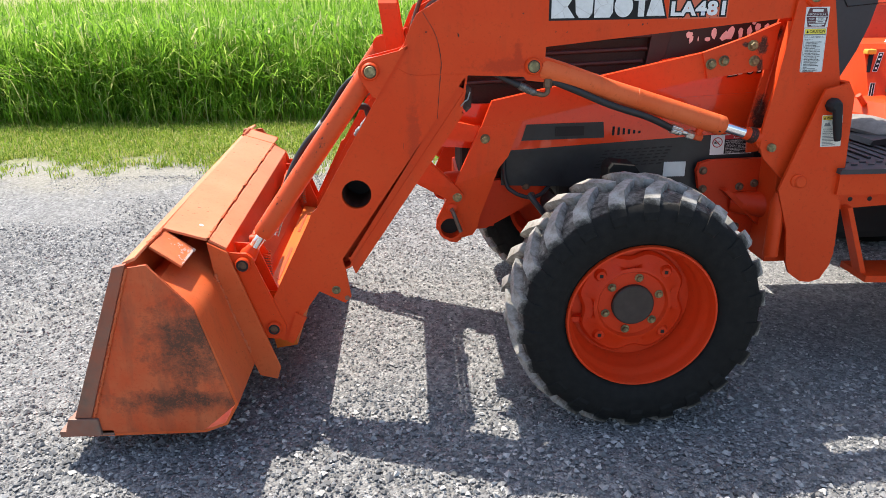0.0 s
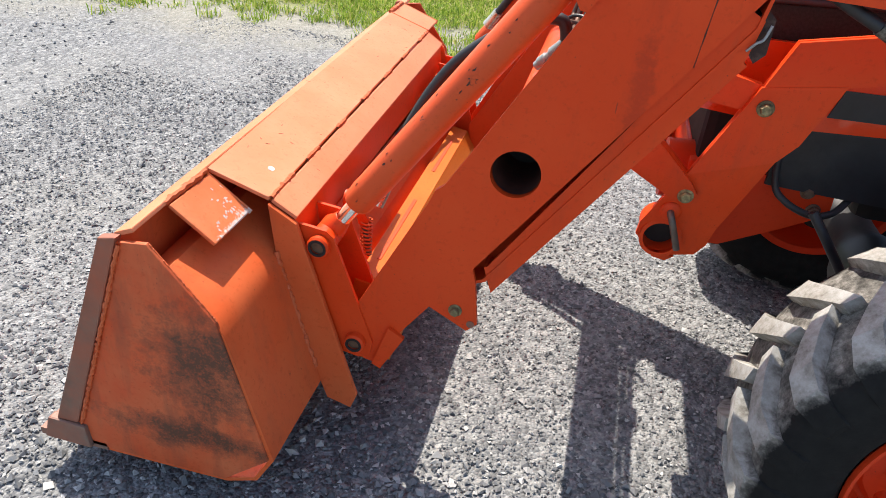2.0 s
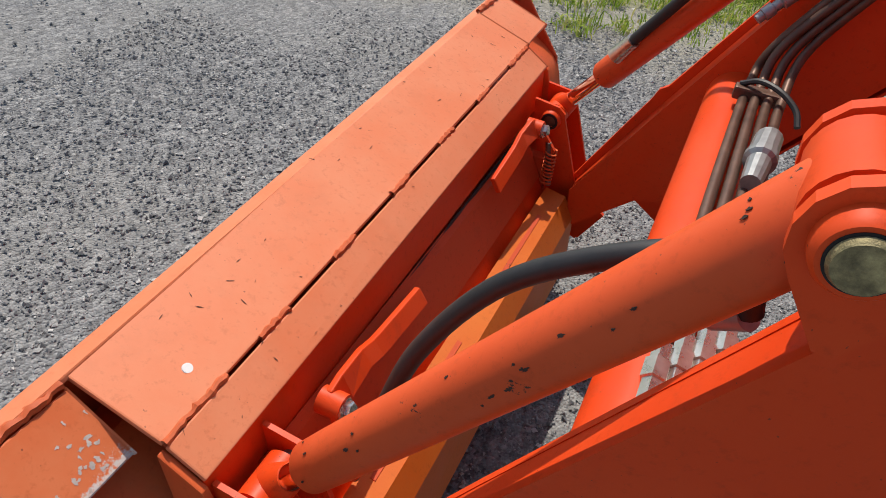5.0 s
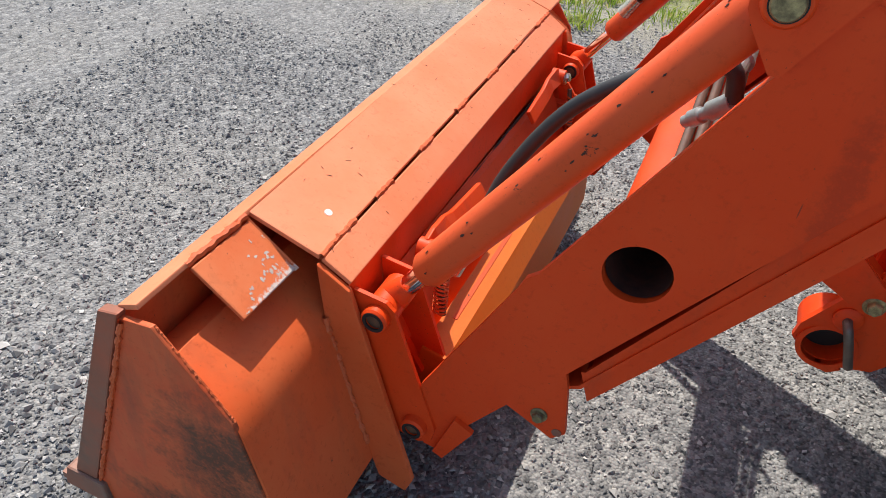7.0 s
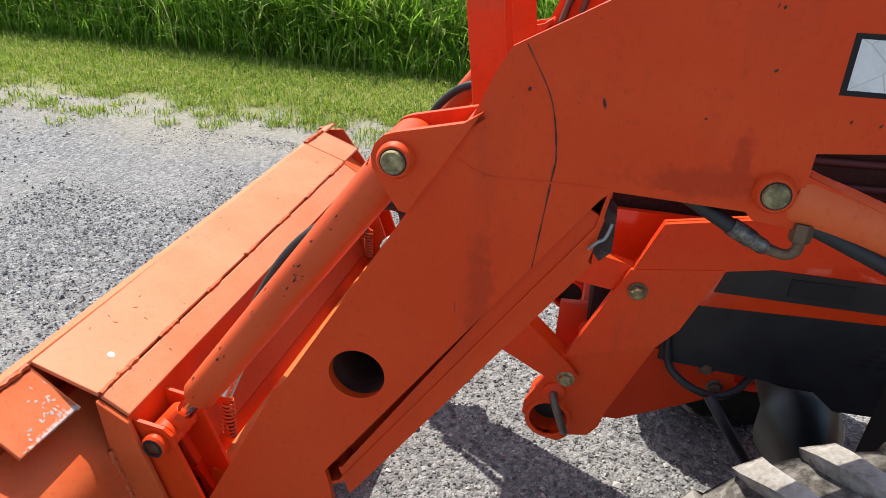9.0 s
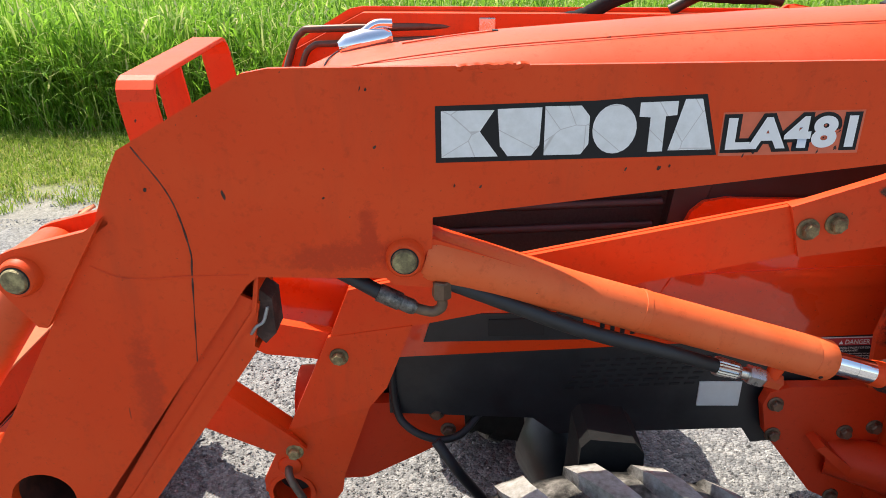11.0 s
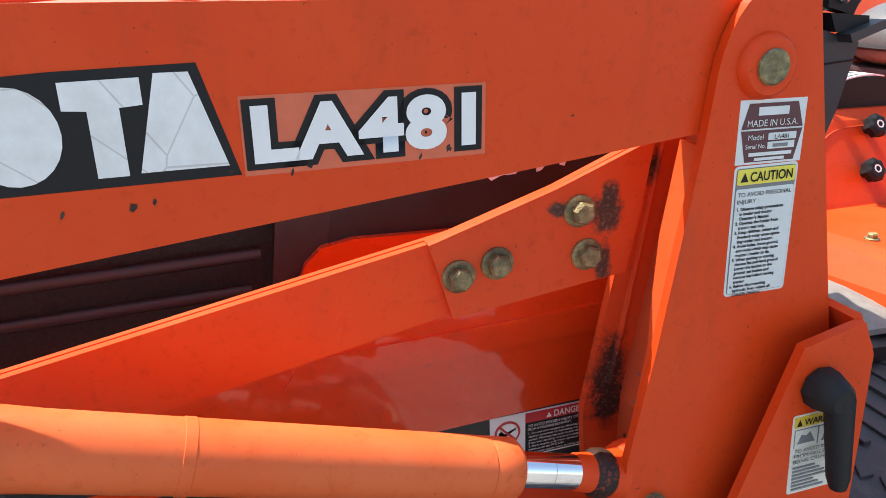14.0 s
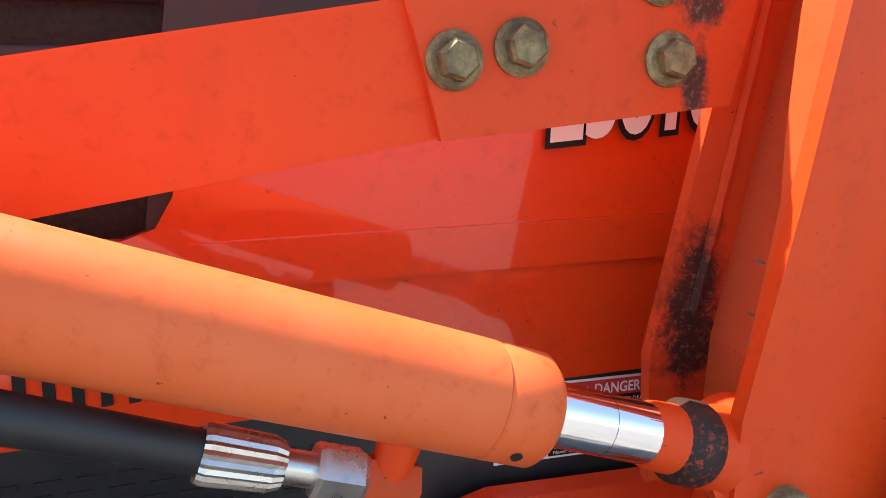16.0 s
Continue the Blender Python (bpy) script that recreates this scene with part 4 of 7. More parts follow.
    part("front_crimp", lathe(el + Vector((-0.032, 0, -0.017)), el + Vector((-0.078, 0, 0.006)), [(0, 0.0075), (0.1, 0.0098), (0.4, 0.0098), (0.42, 0.0115), (1, 0.0115)], 20), TARNISH, cyl, "tarnished crimp collar", smooth=True)
    part("front_hose", hose([el + Vector((-0.074, 0, 0.004)), el + Vector((-0.11, sg * 0.01, 0.020)), at(-0.40, 0.04, 0.972), at(-0.48, 0.09, 0.985)], 0.0095, 14), RUBBER, cyl, "black hydraulic hose", smooth=True)
    # curl cylinder with its hose
    a, b = at(-0.710, 0.036, 0.981), Vector((-1.088 if sg > 0 else -1.077, -0.457 if sg > 0 else 0.525, 0.461 if sg > 0 else 0.479))
    d = b - a
    end = 0.868 if sg > 0 else 0.80
    cyl = part("curl_cylinder", lathe(a, a + d * end, [(0, 0.027), (0.02, 0.029), (0.9, 0.028), (0.985, 0.0275), (1, 0.023)], 36), CHIPPED, loader, "orange hydraulic bucket cylinder with chipped paint", smooth=True)
    part("piston_rod", rod(a + d * (end - 0.005), a + d * 0.94, 0.015, 28), CHROME, cyl, "bright chromed rod", smooth=True)
    part("rod_end", lathe(a + d * 0.93, a + d * 0.985, [(0, 0.016), (0.3, 0.019), (1, 0.024)], 24), ORANGE, cyl, smooth=True)
    part("rod_eye", rod(b + Vector((0, 0.030, 0)), b - Vector((0, 0.030, 0)), 0.025, 24), ORANGE, cyl, smooth=True)
    part("cylinder_eye", rod(a + Vector((0, 0.03, 0)), a - Vector((0, 0.03, 0)), 0.030, 24), ORANGE, cyl, smooth=True)
    inn = Vector((0, sg, 0))
    runs = ((0.70, 0.026, 0.030), (0.62, 0.032, 0.035), (0.50, 0.034, 0.040), (0.36, 0.045, 0.045), (0.24, 0.060, 0.02), (0.16, 0.066, -0.04), (0.19, 0.066, -0.09))
    if sg > 0:
        runs = ((0.86, 0.034, -0.04), (0.78, 0.055, -0.02), (0.62, 0.070, 0.035), (0.42, 0.075, 0.050), (0.24, 0.070, 0.0), (0.16, 0.066, -0.06), (0.19, 0.066, -0.11))
    p = [a + d * f + inn * i + Vector((-0.55, 0, 0.40)) * o for f, i, o in runs]
    part("curl_hose", hose(p, 0.0100, 14), RUBBER, cyl, "black hydraulic hose", smooth=True)
    part("curl_fitting", lathe(p[-1], p[-1] + Vector((-0.045, sg * 0.03, -0.05)), [(0, 0.0125), (0.45, 0.0118), (0.48, 0.0080), (0.62, 0.0080), (0.64, 0.0105), (0.85, 0.0105), (0.86, 0.0078), (1, 0.0078)], 18), GALV, cyl, "pale galvanised hose fitting", smooth=True)
    part("curl_port", lathe(p[0], p[1], [(0, 0.016), (0.6, 0.014), (1, 0.0135)], 18), FITTING, cyl, "bright hose collar", smooth=True)
    if sg > 0:
        # crisp chips along the barrel
        rc = random.Random(31)
        ax = d.normalized()
        for k in range(20):
            f = rc.uniform(0.05, 0.84)
            ang = rc.uniform(-0.2, 1.5)
            nn = Vector((0, -1, 0)) * math.cos(ang) + (Vector((0, -1, 0)).cross(ax)).normalized() * (-math.sin(ang))
            nn = (nn - ax * nn.dot(ax)).normalized()
            if nn.z < -0.2:
                nn = (nn + Vector((0, 0, -2 * nn.z)) - ax * (nn + Vector((0, 0, -2 * nn.z))).dot(ax)).normalized()
            rr = (0.0292 if f < 0.3 else 0.0284) - 0.0001
            big = rc.random() < 0.3
            part("paint_chip", flake(jagged(rc, rc.uniform(0.009, 0.020) if big else rc.uniform(0.003, 0.007), rc.uniform(0.003, 0.006) if big else 0.003, 13, 0.65), a + d * f + nn * rr, ax, nn.cross(ax), 0.0006), CHIPDARK, cyl, "dark chip in the paint")
    # upright post
    po, pi = sg * -0.382, sg * -0.290
    t = sg * 0.010
    POST = [(0.492, 1.210), (0.510, 1.211), (0.545, 1.204), (0.619, 0.901), (0.645, 0.76), (0.640, 0.635), (0.503, 0.625), (0.424, 0.703), (0.410, 0.735), (0.409, 0.787), (0.4275, 0.900), (0.441, 1.005), (0.4525, 1.094), (0.457, 1.145), (0.4595, 1.160), (0.464, 1.175), (0.470, 1.188), (0.477, 1.198), (0.485, 1.206)]
    post = part("loader_post", plate(POST, po, po + t), ORANGE, loader, "faded orange upright with safety labels", bevel=0.0015)
    part("inner_post_plate", plate([(0.492, 1.205), (0.54, 1.20), (0.615, 0.90), (0.60, 0.72), (0.418, 0.70), (0.410, 0.79), (0.448, 1.02), (0.458, 1.085)], pi, pi + t), POSTRUST, post, "chipped inner upright plate")
    bm = sheet([(0.460, 1.086), (0.449, 1.00), (0.4415, 0.935), (0.437, 0.900), (0.422, 0.810)], po + t, po + t * 5.0, -0.006)
    for v in bm.verts:
        if abs(v.co.y - (po + t * 5.0)) < 0.001:
            v.co.y = po + t * (1.3 + 2.3 * min(1.0, max(0.0, (v.co.z - 0.875) / 0.10)))
    part("front_flange", bm, CHIPPED, post, "sunlit front flange of the upright", bevel=0.001)
    part("post_web", sheet([(0.520, 1.12), (0.495, 1.02), (0.462, 0.80), (0.462, 0.70)], po + t, pi, -0.008), RUSTY, post, "chipped rusting web between the plates")
    part("plate_ridge", hose([(0.474, pi - t * 0.1, 1.075), (0.456, pi - t * 0.1, 0.94), (0.438, pi - t * 0.1, 0.82)], 0.0035, 8, wobble=0.12), POSTRUST, post, smooth=True)
    part("post_back", sheet([(0.545, 1.20), (0.618, 0.900), (0.64, 0.77)], po + t, pi - t, -0.008), ORANGE, post)
    part("top_lip", sheet([(0.495, 1.210), (0.545, 1.203)], po + t, pi - t, -0.007), ORANGE, post)
    part("pin_boss", lathe((0.501, po, 1.150), (0.501, po - t * 0.8, 1.150), [(0, 0.027), (0.6, 0.0255), (1, 0.022)], 36), ORANGE, post, smooth=True)
    part("pin", lathe((0.501, po, 1.150), (0.501, po - t * 1.2, 1.150), [(0, 0.0145), (0.85, 0.0145), (1, 0.0125)]), ZINC, post, "yellow zinc-plated pin", smooth=True)
    part("rod_pin", lathe((0.442, po, 0.735), (0.442, po - t * 1.1, 0.735), [(0, 0.0125), (0.8, 0.0125), (1, 0.011)]), ZINC, post, "yellow zinc-plated pin", smooth=True)
    # outer mounting bracket
    bo = sg * -0.418
    BRK = [(0.557, 0.905), (0.622, 0.921), (0.640, 0.885), (0.669, 0.412), (0.662, 0.37), (0.640, 0.328), (0.610, 0.318), (0.578, 0.322), (0.540, 0.350), (0.525, 0.385), (0.510, 0.49), (0.466, 0.615)]
    brk = part("mounting_bracket", plate(BRK, bo, bo + t), ORANGE, loader, "orange mounting bracket plate", bevel=0.003)
    part("bracket_return", sheet([(0.618, 0.921), (0.640, 0.885), (0.667, 0.43)], bo + t * 0.9, po + t * 4, 0.008), ORANGE, brk, bevel=0.001)
    part("rivet_head", lathe((0.526, bo, 0.640), (0.526, bo - t * 1.1, 0.640), [(0, 0.018), (0.7, 0.018), (1, 0.014)]), ORANGE, brk, smooth=True)
    part("rivet_ring", lathe((0.517, bo, 0.643), (0.517, bo - t * 0.5, 0.643), [(0, 0.020), (1, 0.019)]), ORANGE, brk, smooth=True)
    part("lower_upright", box(0.495, 0.635, sg * -0.345, sg * -0.235, 0.36, 0.72), ORANGE, brk, bevel=0.004)
    part("rounded_guide", lathe((0.487, sg * -0.39, 0.40), (0.487, sg * -0.39, 0.60), [(0, 0.022), (0.85, 0.022), (1, 0.012)], 20), ORANGE, brk, smooth=True)
    # lock handle: a black knob and a hanging lever
    hub = Vector((0.581, bo - t * 0.1, 0.862))
    lock = part("lock_handle", lathe(hub, hub + out * 0.030, [(0, 0.021), (0.35, 0.021), (0.8, 0.017), (1, 0.012)], 9), GRIP, loader, "black plastic locking handle", smooth=True)
    part("lock_lever", lathe(hub + out * 0.018 + Vector((0.004, 0, 0.008)), hub + out * 0.026 + Vector((0.018, 0, -0.098)), [(0, 0.011), (0.1, 0.0135), (0.9, 0.0105), (1, 0.008)], 16), GRIP, lock, smooth=True)
    # subframe: beam, front leg, struts
    so = sg * -0.296
    beam = part("subframe_beam", plate([(-0.401, 0.790), (-0.369, 0.870), (0.243, 0.998), (0.300, 1.010), (0.300, 0.934), (0.049, 0.881), (-0.277, 0.811)], so, so + t), ORANGE, loader, "orange loader subframe beam", bevel=0.0015)
    part("beam_flange", sheet([(-0.401, 0.790), (-0.369, 0.871), (0.243, 0.999), (0.30, 1.011)], so + t * 0.9, so + t * 1.6, -0.006), ORANGE, beam)
    def lean(bm):
        for v in bm.verts:
            v.co.y += sg * 0.2 * max(0.0, 0.66 - v.co.z)
        return bm

    leg = part("front_leg", lean(plate([(-0.403, 0.793), (-0.277, 0.813), (-0.318, 0.705), (-0.346, 0.669), (-0.398, 0.510), (-0.405, 0.470), (-0.42, 0.444), (-0.470, 0.430), (-0.510, 0.440), (-0.536, 0.470), (-0.534, 0.500), (-0.505, 0.565), (-0.478, 0.620)], so - t * 0.15, so + t * 0.9, holes=[(-0.490, 0.472, 0.032)])), ORANGE, loader, "orange front leg of the loader subframe", bevel=0.0015)
    part("leg_flange", sheet([(-0.478, 0.620), (-0.403, 0.793)], so + t * 0.9, so + t * 2.0, -0.007), ORANGE, leg)
    part("tube_collar", lathe((-0.490, so + t * 4, 0.472), (-0.490, so + t * 2.9, 0.472), [(0, 0.040), (0, 0.0325), (1, 0.0325), (1, 0.040), (0, 0.040)], 28, closed=False), ORANGE, leg, smooth=True)
    part("toe", plate([(-0.505, 0.436), (-0.455, 0.432), (-0.47, 0.420), (-0.495, 0.424)], so + t * 4, so + t * 8), ORANGE, leg)
    for x, z, y in ((-0.388, 0.760, so - t * 0.15), (-0.471, 0.580, so + t * 0.4)):
        hexbolt((x, y, z), out, 0.0135, ZINC, leg)
    part("stand_pin", hose([(-0.486, so + t * 2.4, 0.537), (-0.486, so + t * 0.8, 0.535), (-0.480, so, 0.522), (-0.460, so + t * 0.6, 0.468)], 0.0066, 10), BARE, leg, "bent bare steel pin", smooth=True)
    part("pin_washer", lathe((-0.486, so + t * 2.6, 0.537), (-0.486, so + t * 1.4, 0.537), [(0, 0.019), (0.7, 0.019), (1, 0.014)]), ORANGE, leg, smooth=True)
    strut = part("upper_strut", plate([(-0.530, 0.820), (-0.396, 0.793), (-0.386, 0.745), (-0.50, 0.757), (-0.525, 0.77)], so + t * 1.0, so + t * 1.7), ORANGE, leg, bevel=0.001)
    part("strut_flange", sheet([(-0.530, 0.820), (-0.40, 0.794)], so + t * 1.6, so + t * 2.8, -0.005), ORANGE, leg)
    strut = part("lower_strut", lean(plate([(-0.565, 0.702), (-0.466, 0.606), (-0.452, 0.585), (-0.458, 0.566), (-0.480, 0.560), (-0.610, 0.637)], so - t * 1.2, so - t * 0.4)), ORANGE, leg, bevel=0.001)
    part("strut_flange", lean(sheet([(-0.565, 0.702), (-0.470, 0.612)], so - t * 0.4, so + t * 3, -0.005)), ORANGE, leg)
    # bolted overlap plate by the post
    lap = part("overlap_plate", plate([(0.240, 0.999), (0.361, 1.040), (0.458, 1.080), (0.448, 1.005), (0.438, 0.950), (0.262, 0.925)], so - t * 0.8, so - t * 0.05), LAPRUST, loader, "orange bolted plate with rust at the post", bevel=0.0012)
    part("lap_edge", sheet([(0.240, 0.999), (0.361, 1.040), (0.455, 1.080)], so - t * 0.1, so + t * 0.8, -0.005), ORANGE, lap)
    for x, z in ((0.267, 0.967), (0.304, 0.9755), (0.384, 1.0175), (0.394, 0.974)):
        hexbolt((x, so - t * 0.8, z), out, 0.0148, ZINC, lap)
    return arm, post, brk


near_arm, near_post, near_brk = loader_side(1)
far_arm, far_post, far_brk = loader_side(-1)
part("cross_tube", lathe((-0.763, -0.470, 0.648), (-0.763, 0.470, 0.648), [(0, 0.041), (0, 0.047), (1, 0.047), (1, 0.041), (0, 0.041)], 36, closed=False), ORANGE, loader, "orange tube joining the two arms", smooth=True)
# bore lining: grime, with the lack of light inside painted in
part("tube_bore", lathe((-0.763, -0.464, 0.648), (-0.763, 0.464, 0.648), [(0, 0.0395), (1, 0.0395)], 36, closed=False), GRIMESHADE, loader, "grimy tube bore, darkened as if unlit", smooth=True)
# added black discs stand in for the unlit depth of the tubes
for y in (-0.33, 0.33):
    part("tube_shade_disc", rod((-0.763, y, 0.648), (-0.763, y * 0.98, 0.648), 0.0405, 36), DARK, loader, "black disc standing in for the unlit tube inside")
for s in (-1, 1):
    part("stub_tube", lathe((-0.490, s * 0.264, 0.472), (-0.490, s * 0.185, 0.472), [(0, 0.0325), (0.0, 0.039), (1, 0.039), (1, 0.0325), (0, 0.0325)], 28, closed=False), ORANGE, loader, smooth=True)
    part("stub_shade_disc", rod((-0.490, s * 0.222, 0.472), (-0.490, s * 0.210, 0.472), 0.0330, 28), DARK, loader, "black disc standing in for the unlit tube inside")

# steel oil lines on the cross tube, up to the knee
LX = -0.760
lines = part("oil_lines", hose([(LX, -0.36, 0.708), (LX, -0.20, 0.710), (LX + 0.002, 0.10, 0.712), (LX + 0.008, 0.33, 0.716), (-0.735, 0.362, 0.77), (-0.66, 0.366, 0.90), (-0.60, 0.370, 1.02)], 0.0072, 12), TUBESTEEL, loader, "rusty brown steel oil lines", smooth=True)
for k in (1, 2, 3):
    x = LX + 0.0168 * k
    part("oil_line", hose([(x, -0.36 + 0.02 * k, 0.712), (x, -0.18, 0.714), (x + 0.002, 0.10, 0.716), (x + 0.006, 0.31 - 0.015 * k, 0.720), (x + 0.02, 0.350, 0.78), (-0.645 + 0.012 * k, 0.360, 0.92), (-0.595 + 0.012 * k, 0.366, 1.02)], 0.0072, 12), TUBESTEEL, lines, smooth=True)
for k in (0, 1, 2, 3):
    x = LX + 0.0168 * k
    part("line_fitting", lathe((x, -0.30 + 0.02 * k, 0.714), (x, -0.37 + 0.02 * k, 0.712), [(0, 0.0095), (0.3, 0.0095), (0.32, 0.0125), (0.65, 0.0125), (0.66, 0.010), (1, 0.010)], 6), FITTING, lines, "tarnished union nut")
part("hose_union", lathe((-0.712, 0.125, 0.734), (-0.722, 0.000, 0.730), [(0, 0.011), (0.05, 0.0175), (0.42, 0.0185), (0.45, 0.0205), (0.55, 0.0205), (0.58, 0.015), (0.75, 0.014), (1, 0.012)], 14), GALV, lines, "pale galvanised hose union")
part("line_clamp", box(-0.772, -0.696, 0.270, 0.292, 0.708, 0.728), TUBESTEEL, lines, "steel clamp", bevel=0.004)
part("clamp_cable", hose([(-0.765, 0.285, 0.728), (-0.74, 0.275, 0.742), (-0.71, 0.255, 0.742), (-0.685, 0.235, 0.730), (-0.676, 0.215, 0.715)], 0.0045, 8), RUBBER, lines, "black tie", smooth=True)
# oil lines along the far arm
part("far_oil_line", hose([(-0.60, 0.385, 1.02), (-0.575, 0.385, 1.10), (-0.545, 0.380, 1.155), (-0.48, 0.375, 1.165), (-0.14, 0.372, 1.170), (-0.05, 0.370, 1.172)], 0.008, 12), TUBESTEEL, lines, smooth=True)
part("far_oil_line", hose([(-0.56, 0.375, 1.02), (-0.545, 0.375, 1.09), (-0.52, 0.372, 1.128), (-0.46, 0.370, 1.135), (-0.14, 0.368, 1.148), (-0.08, 0.366, 1.15)], 0.007, 12), TUBESTEEL, lines, smooth=True)
part("line_clip", box(-0.160, -0.125, 0.355, 0.386, 1.135, 1.188), FITTING, lines, "pale clip", bevel=0.003)
part("far_union", lathe((-0.075, 0.370, 1.172), (0.0, 0.368, 1.178), [(0, 0.0085), (0.1, 0.012), (0.4, 0.012), (0.42, 0.009), (0.55, 0.009), (0.56, 0.0125), (1, 0.0125)], 6), FITTING, lines, "bright union nut")
part("far_hose", hose([(0.0, 0.368, 1.178), (0.06, 0.362, 1.19), (0.12, 0.34, 1.225), (0.20, 0.32, 1.25), (0.30, 0.33, 1.235), (0.42, 0.30, 1.23)], 0.0165, 14, wobble=0.06), SLEEVE, lines, "black fabric-sleeved hose", smooth=True)
part("far_hose", hose([(0.24, 0.36, 1.20), (0.30, 0.35, 1.232), (0.36, 0.34, 1.240), (0.46, 0.33, 1.22)], 0.012, 12), RUBBER, lines, smooth=True)

# grille guard ahead of the hood: bent flat bar with three uprights
guard = thing("grille_guard", "orange bent flat-bar grille guard above the cross tube", "guard", (-0.6, 0, 0.5))
gi = Matrix.Translation((0.6, 0, -0.5))


def gpart(name, bm):
    bmesh.ops.transform(bm, matrix=gi, verts=bm.verts)
    return part(name, bm, ORANGE, guard, bevel=0.002)


def bar(points, w, thick):
    """A flat bar bent through (y, z) points, w wide along x, leaning back towards its foot."""
    bm = bmesh.new()
    pts = [Vector(p) for p in points]
    rows = []
    for k, p in enumerate(pts):
        a, b = pts[max(k - 1, 0)], pts[min(k + 1, len(pts) - 1)]
        d = (b - a).normalized()
        q = p + Vector((d.y, -d.x)) * thick
        row = []
        for c, dx in ((p, 0), (p, w), (q, w), (q, 0)):
            row.append(bm.verts.new((-0.695 + (1.16 - c.y) * 0.14 + dx, c.x, c.y)))
        rows.append(row)
    for ra, rb in zip(rows, rows[1:]):
        for k in range(4):
            j = (k + 1) % 4
            bm.faces.new((ra[k], ra[j], rb[j], rb[k]))
    bm.faces.new(rows[0][::-1])
    bm.faces.new(rows[-1])
    return bm


gpart("loop_bar", bar([(-0.218, 0.94), (-0.216, 1.125), (-0.211, 1.142), (-0.200, 1.153), (-0.185, 1.158), (0.140, 1.174), (0.155, 1.170), (0.165, 1.158), (0.169, 1.142), (0.175, 0.94)], 0.055, 0.008))
gpart("middle_bar", bar([(-0.07, 0.94), (-0.07, 1.163)], 0.045, 0.008))
gpart("foot_bar", bar([(-0.375, 0.945), (0.375, 0.945)], 0.06, 0.008))

# ---- tractor ----
tractor = thing("tractor", "orange compact tractor with black engine panels and faded hood", "tractor")


def wheel(sg):
    cy = sg * -0.555
    f = -sg
    w = part("wheel", lathe((0, cy - sg * 0.01, 0.345), (0, cy + sg * 0.06, 0.345), [(0, 0.08), (1, 0.08)], 24), RIMPAINT, tractor, "orange steel front wheel")
    prof = [(-0.090, 0.206), (-0.103, 0.220), (-0.1085, 0.248), (-0.110, 0.276), (-0.106, 0.304), (-0.097, 0.319), (-0.075, 0.328), (0, 0.331), (0.075, 0.328), (0.097, 0.319), (0.106, 0.304), (0.110, 0.276), (0.1085, 0.248), (0.103, 0.220), (0.090, 0.206)]
    bm = bmesh.new()
    lathe((0, 0, 0), (0, sg, 0), prof, 80, bm, closed=False)
    for v in bm.verts:
        v.co.z = max(v.co.z, -0.345)
    for v in bm.verts:
        v.co.y *= 1.27
    part("tyre", bm, TREAD, w, "black rubber tyre, dusty on the tread", smooth=True).location = (0, cy - sg * 0.005, 0.345)
    # chunky bars, each from the middle of the tread out and over the shoulder
    bars = []
    for side in (-1, 1):
        bm = bmesh.new()
        rows = []
        for y, r, da, half, h in ((-0.004, 0.330, 0.21, 0.022, 0.030), (0.030, 0.330, 0.125, 0.026, 0.032), (0.066, 0.327, 0.040, 0.032, 0.032), (0.095, 0.318, 0.0, 0.036, 0.025), (0.107, 0.302, -0.012, 0.036, 0.008), (0.1105, 0.288, -0.02, 0.032, 0.003), (0.1098, 0.276, -0.025, 0.026, 0.0)):
            ring = []
            for k, rr in ((-1.15, r - 0.008), (-1, r + h), (1, r + h), (1.15, r - 0.008)):
                ang = da + k * half / 0.35 * 0.62
                ring.append(bm.verts.new((math.sin(ang) * rr, side * 1.27 * (y + (0.003 if rr > r and y > 0.1 else 0)), math.cos(ang) * rr)))
            rows.append(ring)
        for q, (ra, rb) in enumerate(zip(rows, rows[1:])):
            for k in range(3):
                bm.faces.new((ra[k], ra[k + 1], rb[k + 1], rb[k]))
        bm.faces.new(rows[0])
        bm.faces.new(rows[-1][::-1])
        bmesh.ops.bevel(bm, geom=[e for e in bm.edges if e.is_manifold and e.calc_face_angle(0) > 0.6], offset=0.003, segments=1, affect="EDGES", clamp_overlap=True)
        bmesh.ops.recalc_face_normals(bm, faces=bm.faces)
        me = bpy.data.meshes.new("tread_bar")
        bm.to_mesh(me)
        bm.free()
        me.materials.append(TREAD)
        bars.append(me)
    rnd = random.Random(4)
    for k, me in enumerate(bars):
        for i in range(22):
            ob = new("tread_bar", me)
            ob.parent = w
            ob.matrix_basis = Matrix.Translation((0, cy - sg * 0.005, 0.343)) @ Matrix.Rotation((i + 0.5 * k + rnd.uniform(-0.06, 0.06)) / 22 * math.tau, 4, "Y") @ Matrix.Scale(rnd.uniform(0.980, 0.992), 4)
    rim = [(0.124, 0.207), (0.132, 0.204), (0.132, 0.199), (0.125, 0.196), (0.108, 0.196), (0.092, 0.191), (0.082, 0.184), (0.066, 0.182), (0.046, 0.178), (0.022, 0.167), (-0.02, 0.168), (-0.07, 0.190), (-0.112, 0.195), (-0.122, 0.210)]
    part("rim", lathe((0, cy, 0.345), (0, cy + f, 0.345), rim, 80, closed=False), RIMPAINT, w, "orange rim", smooth=True)
    # pressed disc with four flattened sides
    bm = bmesh.new()
    prof = [(0.022, 0.158), (0.030, 0.150), (0.032, 0.125), (0.042, 0.110), (0.044, 0.100), (0.034, 0.094), (0.036, 0.055), (0.038, 0.010)]
    loops = []
    for dy, r in prof:
        loop = []
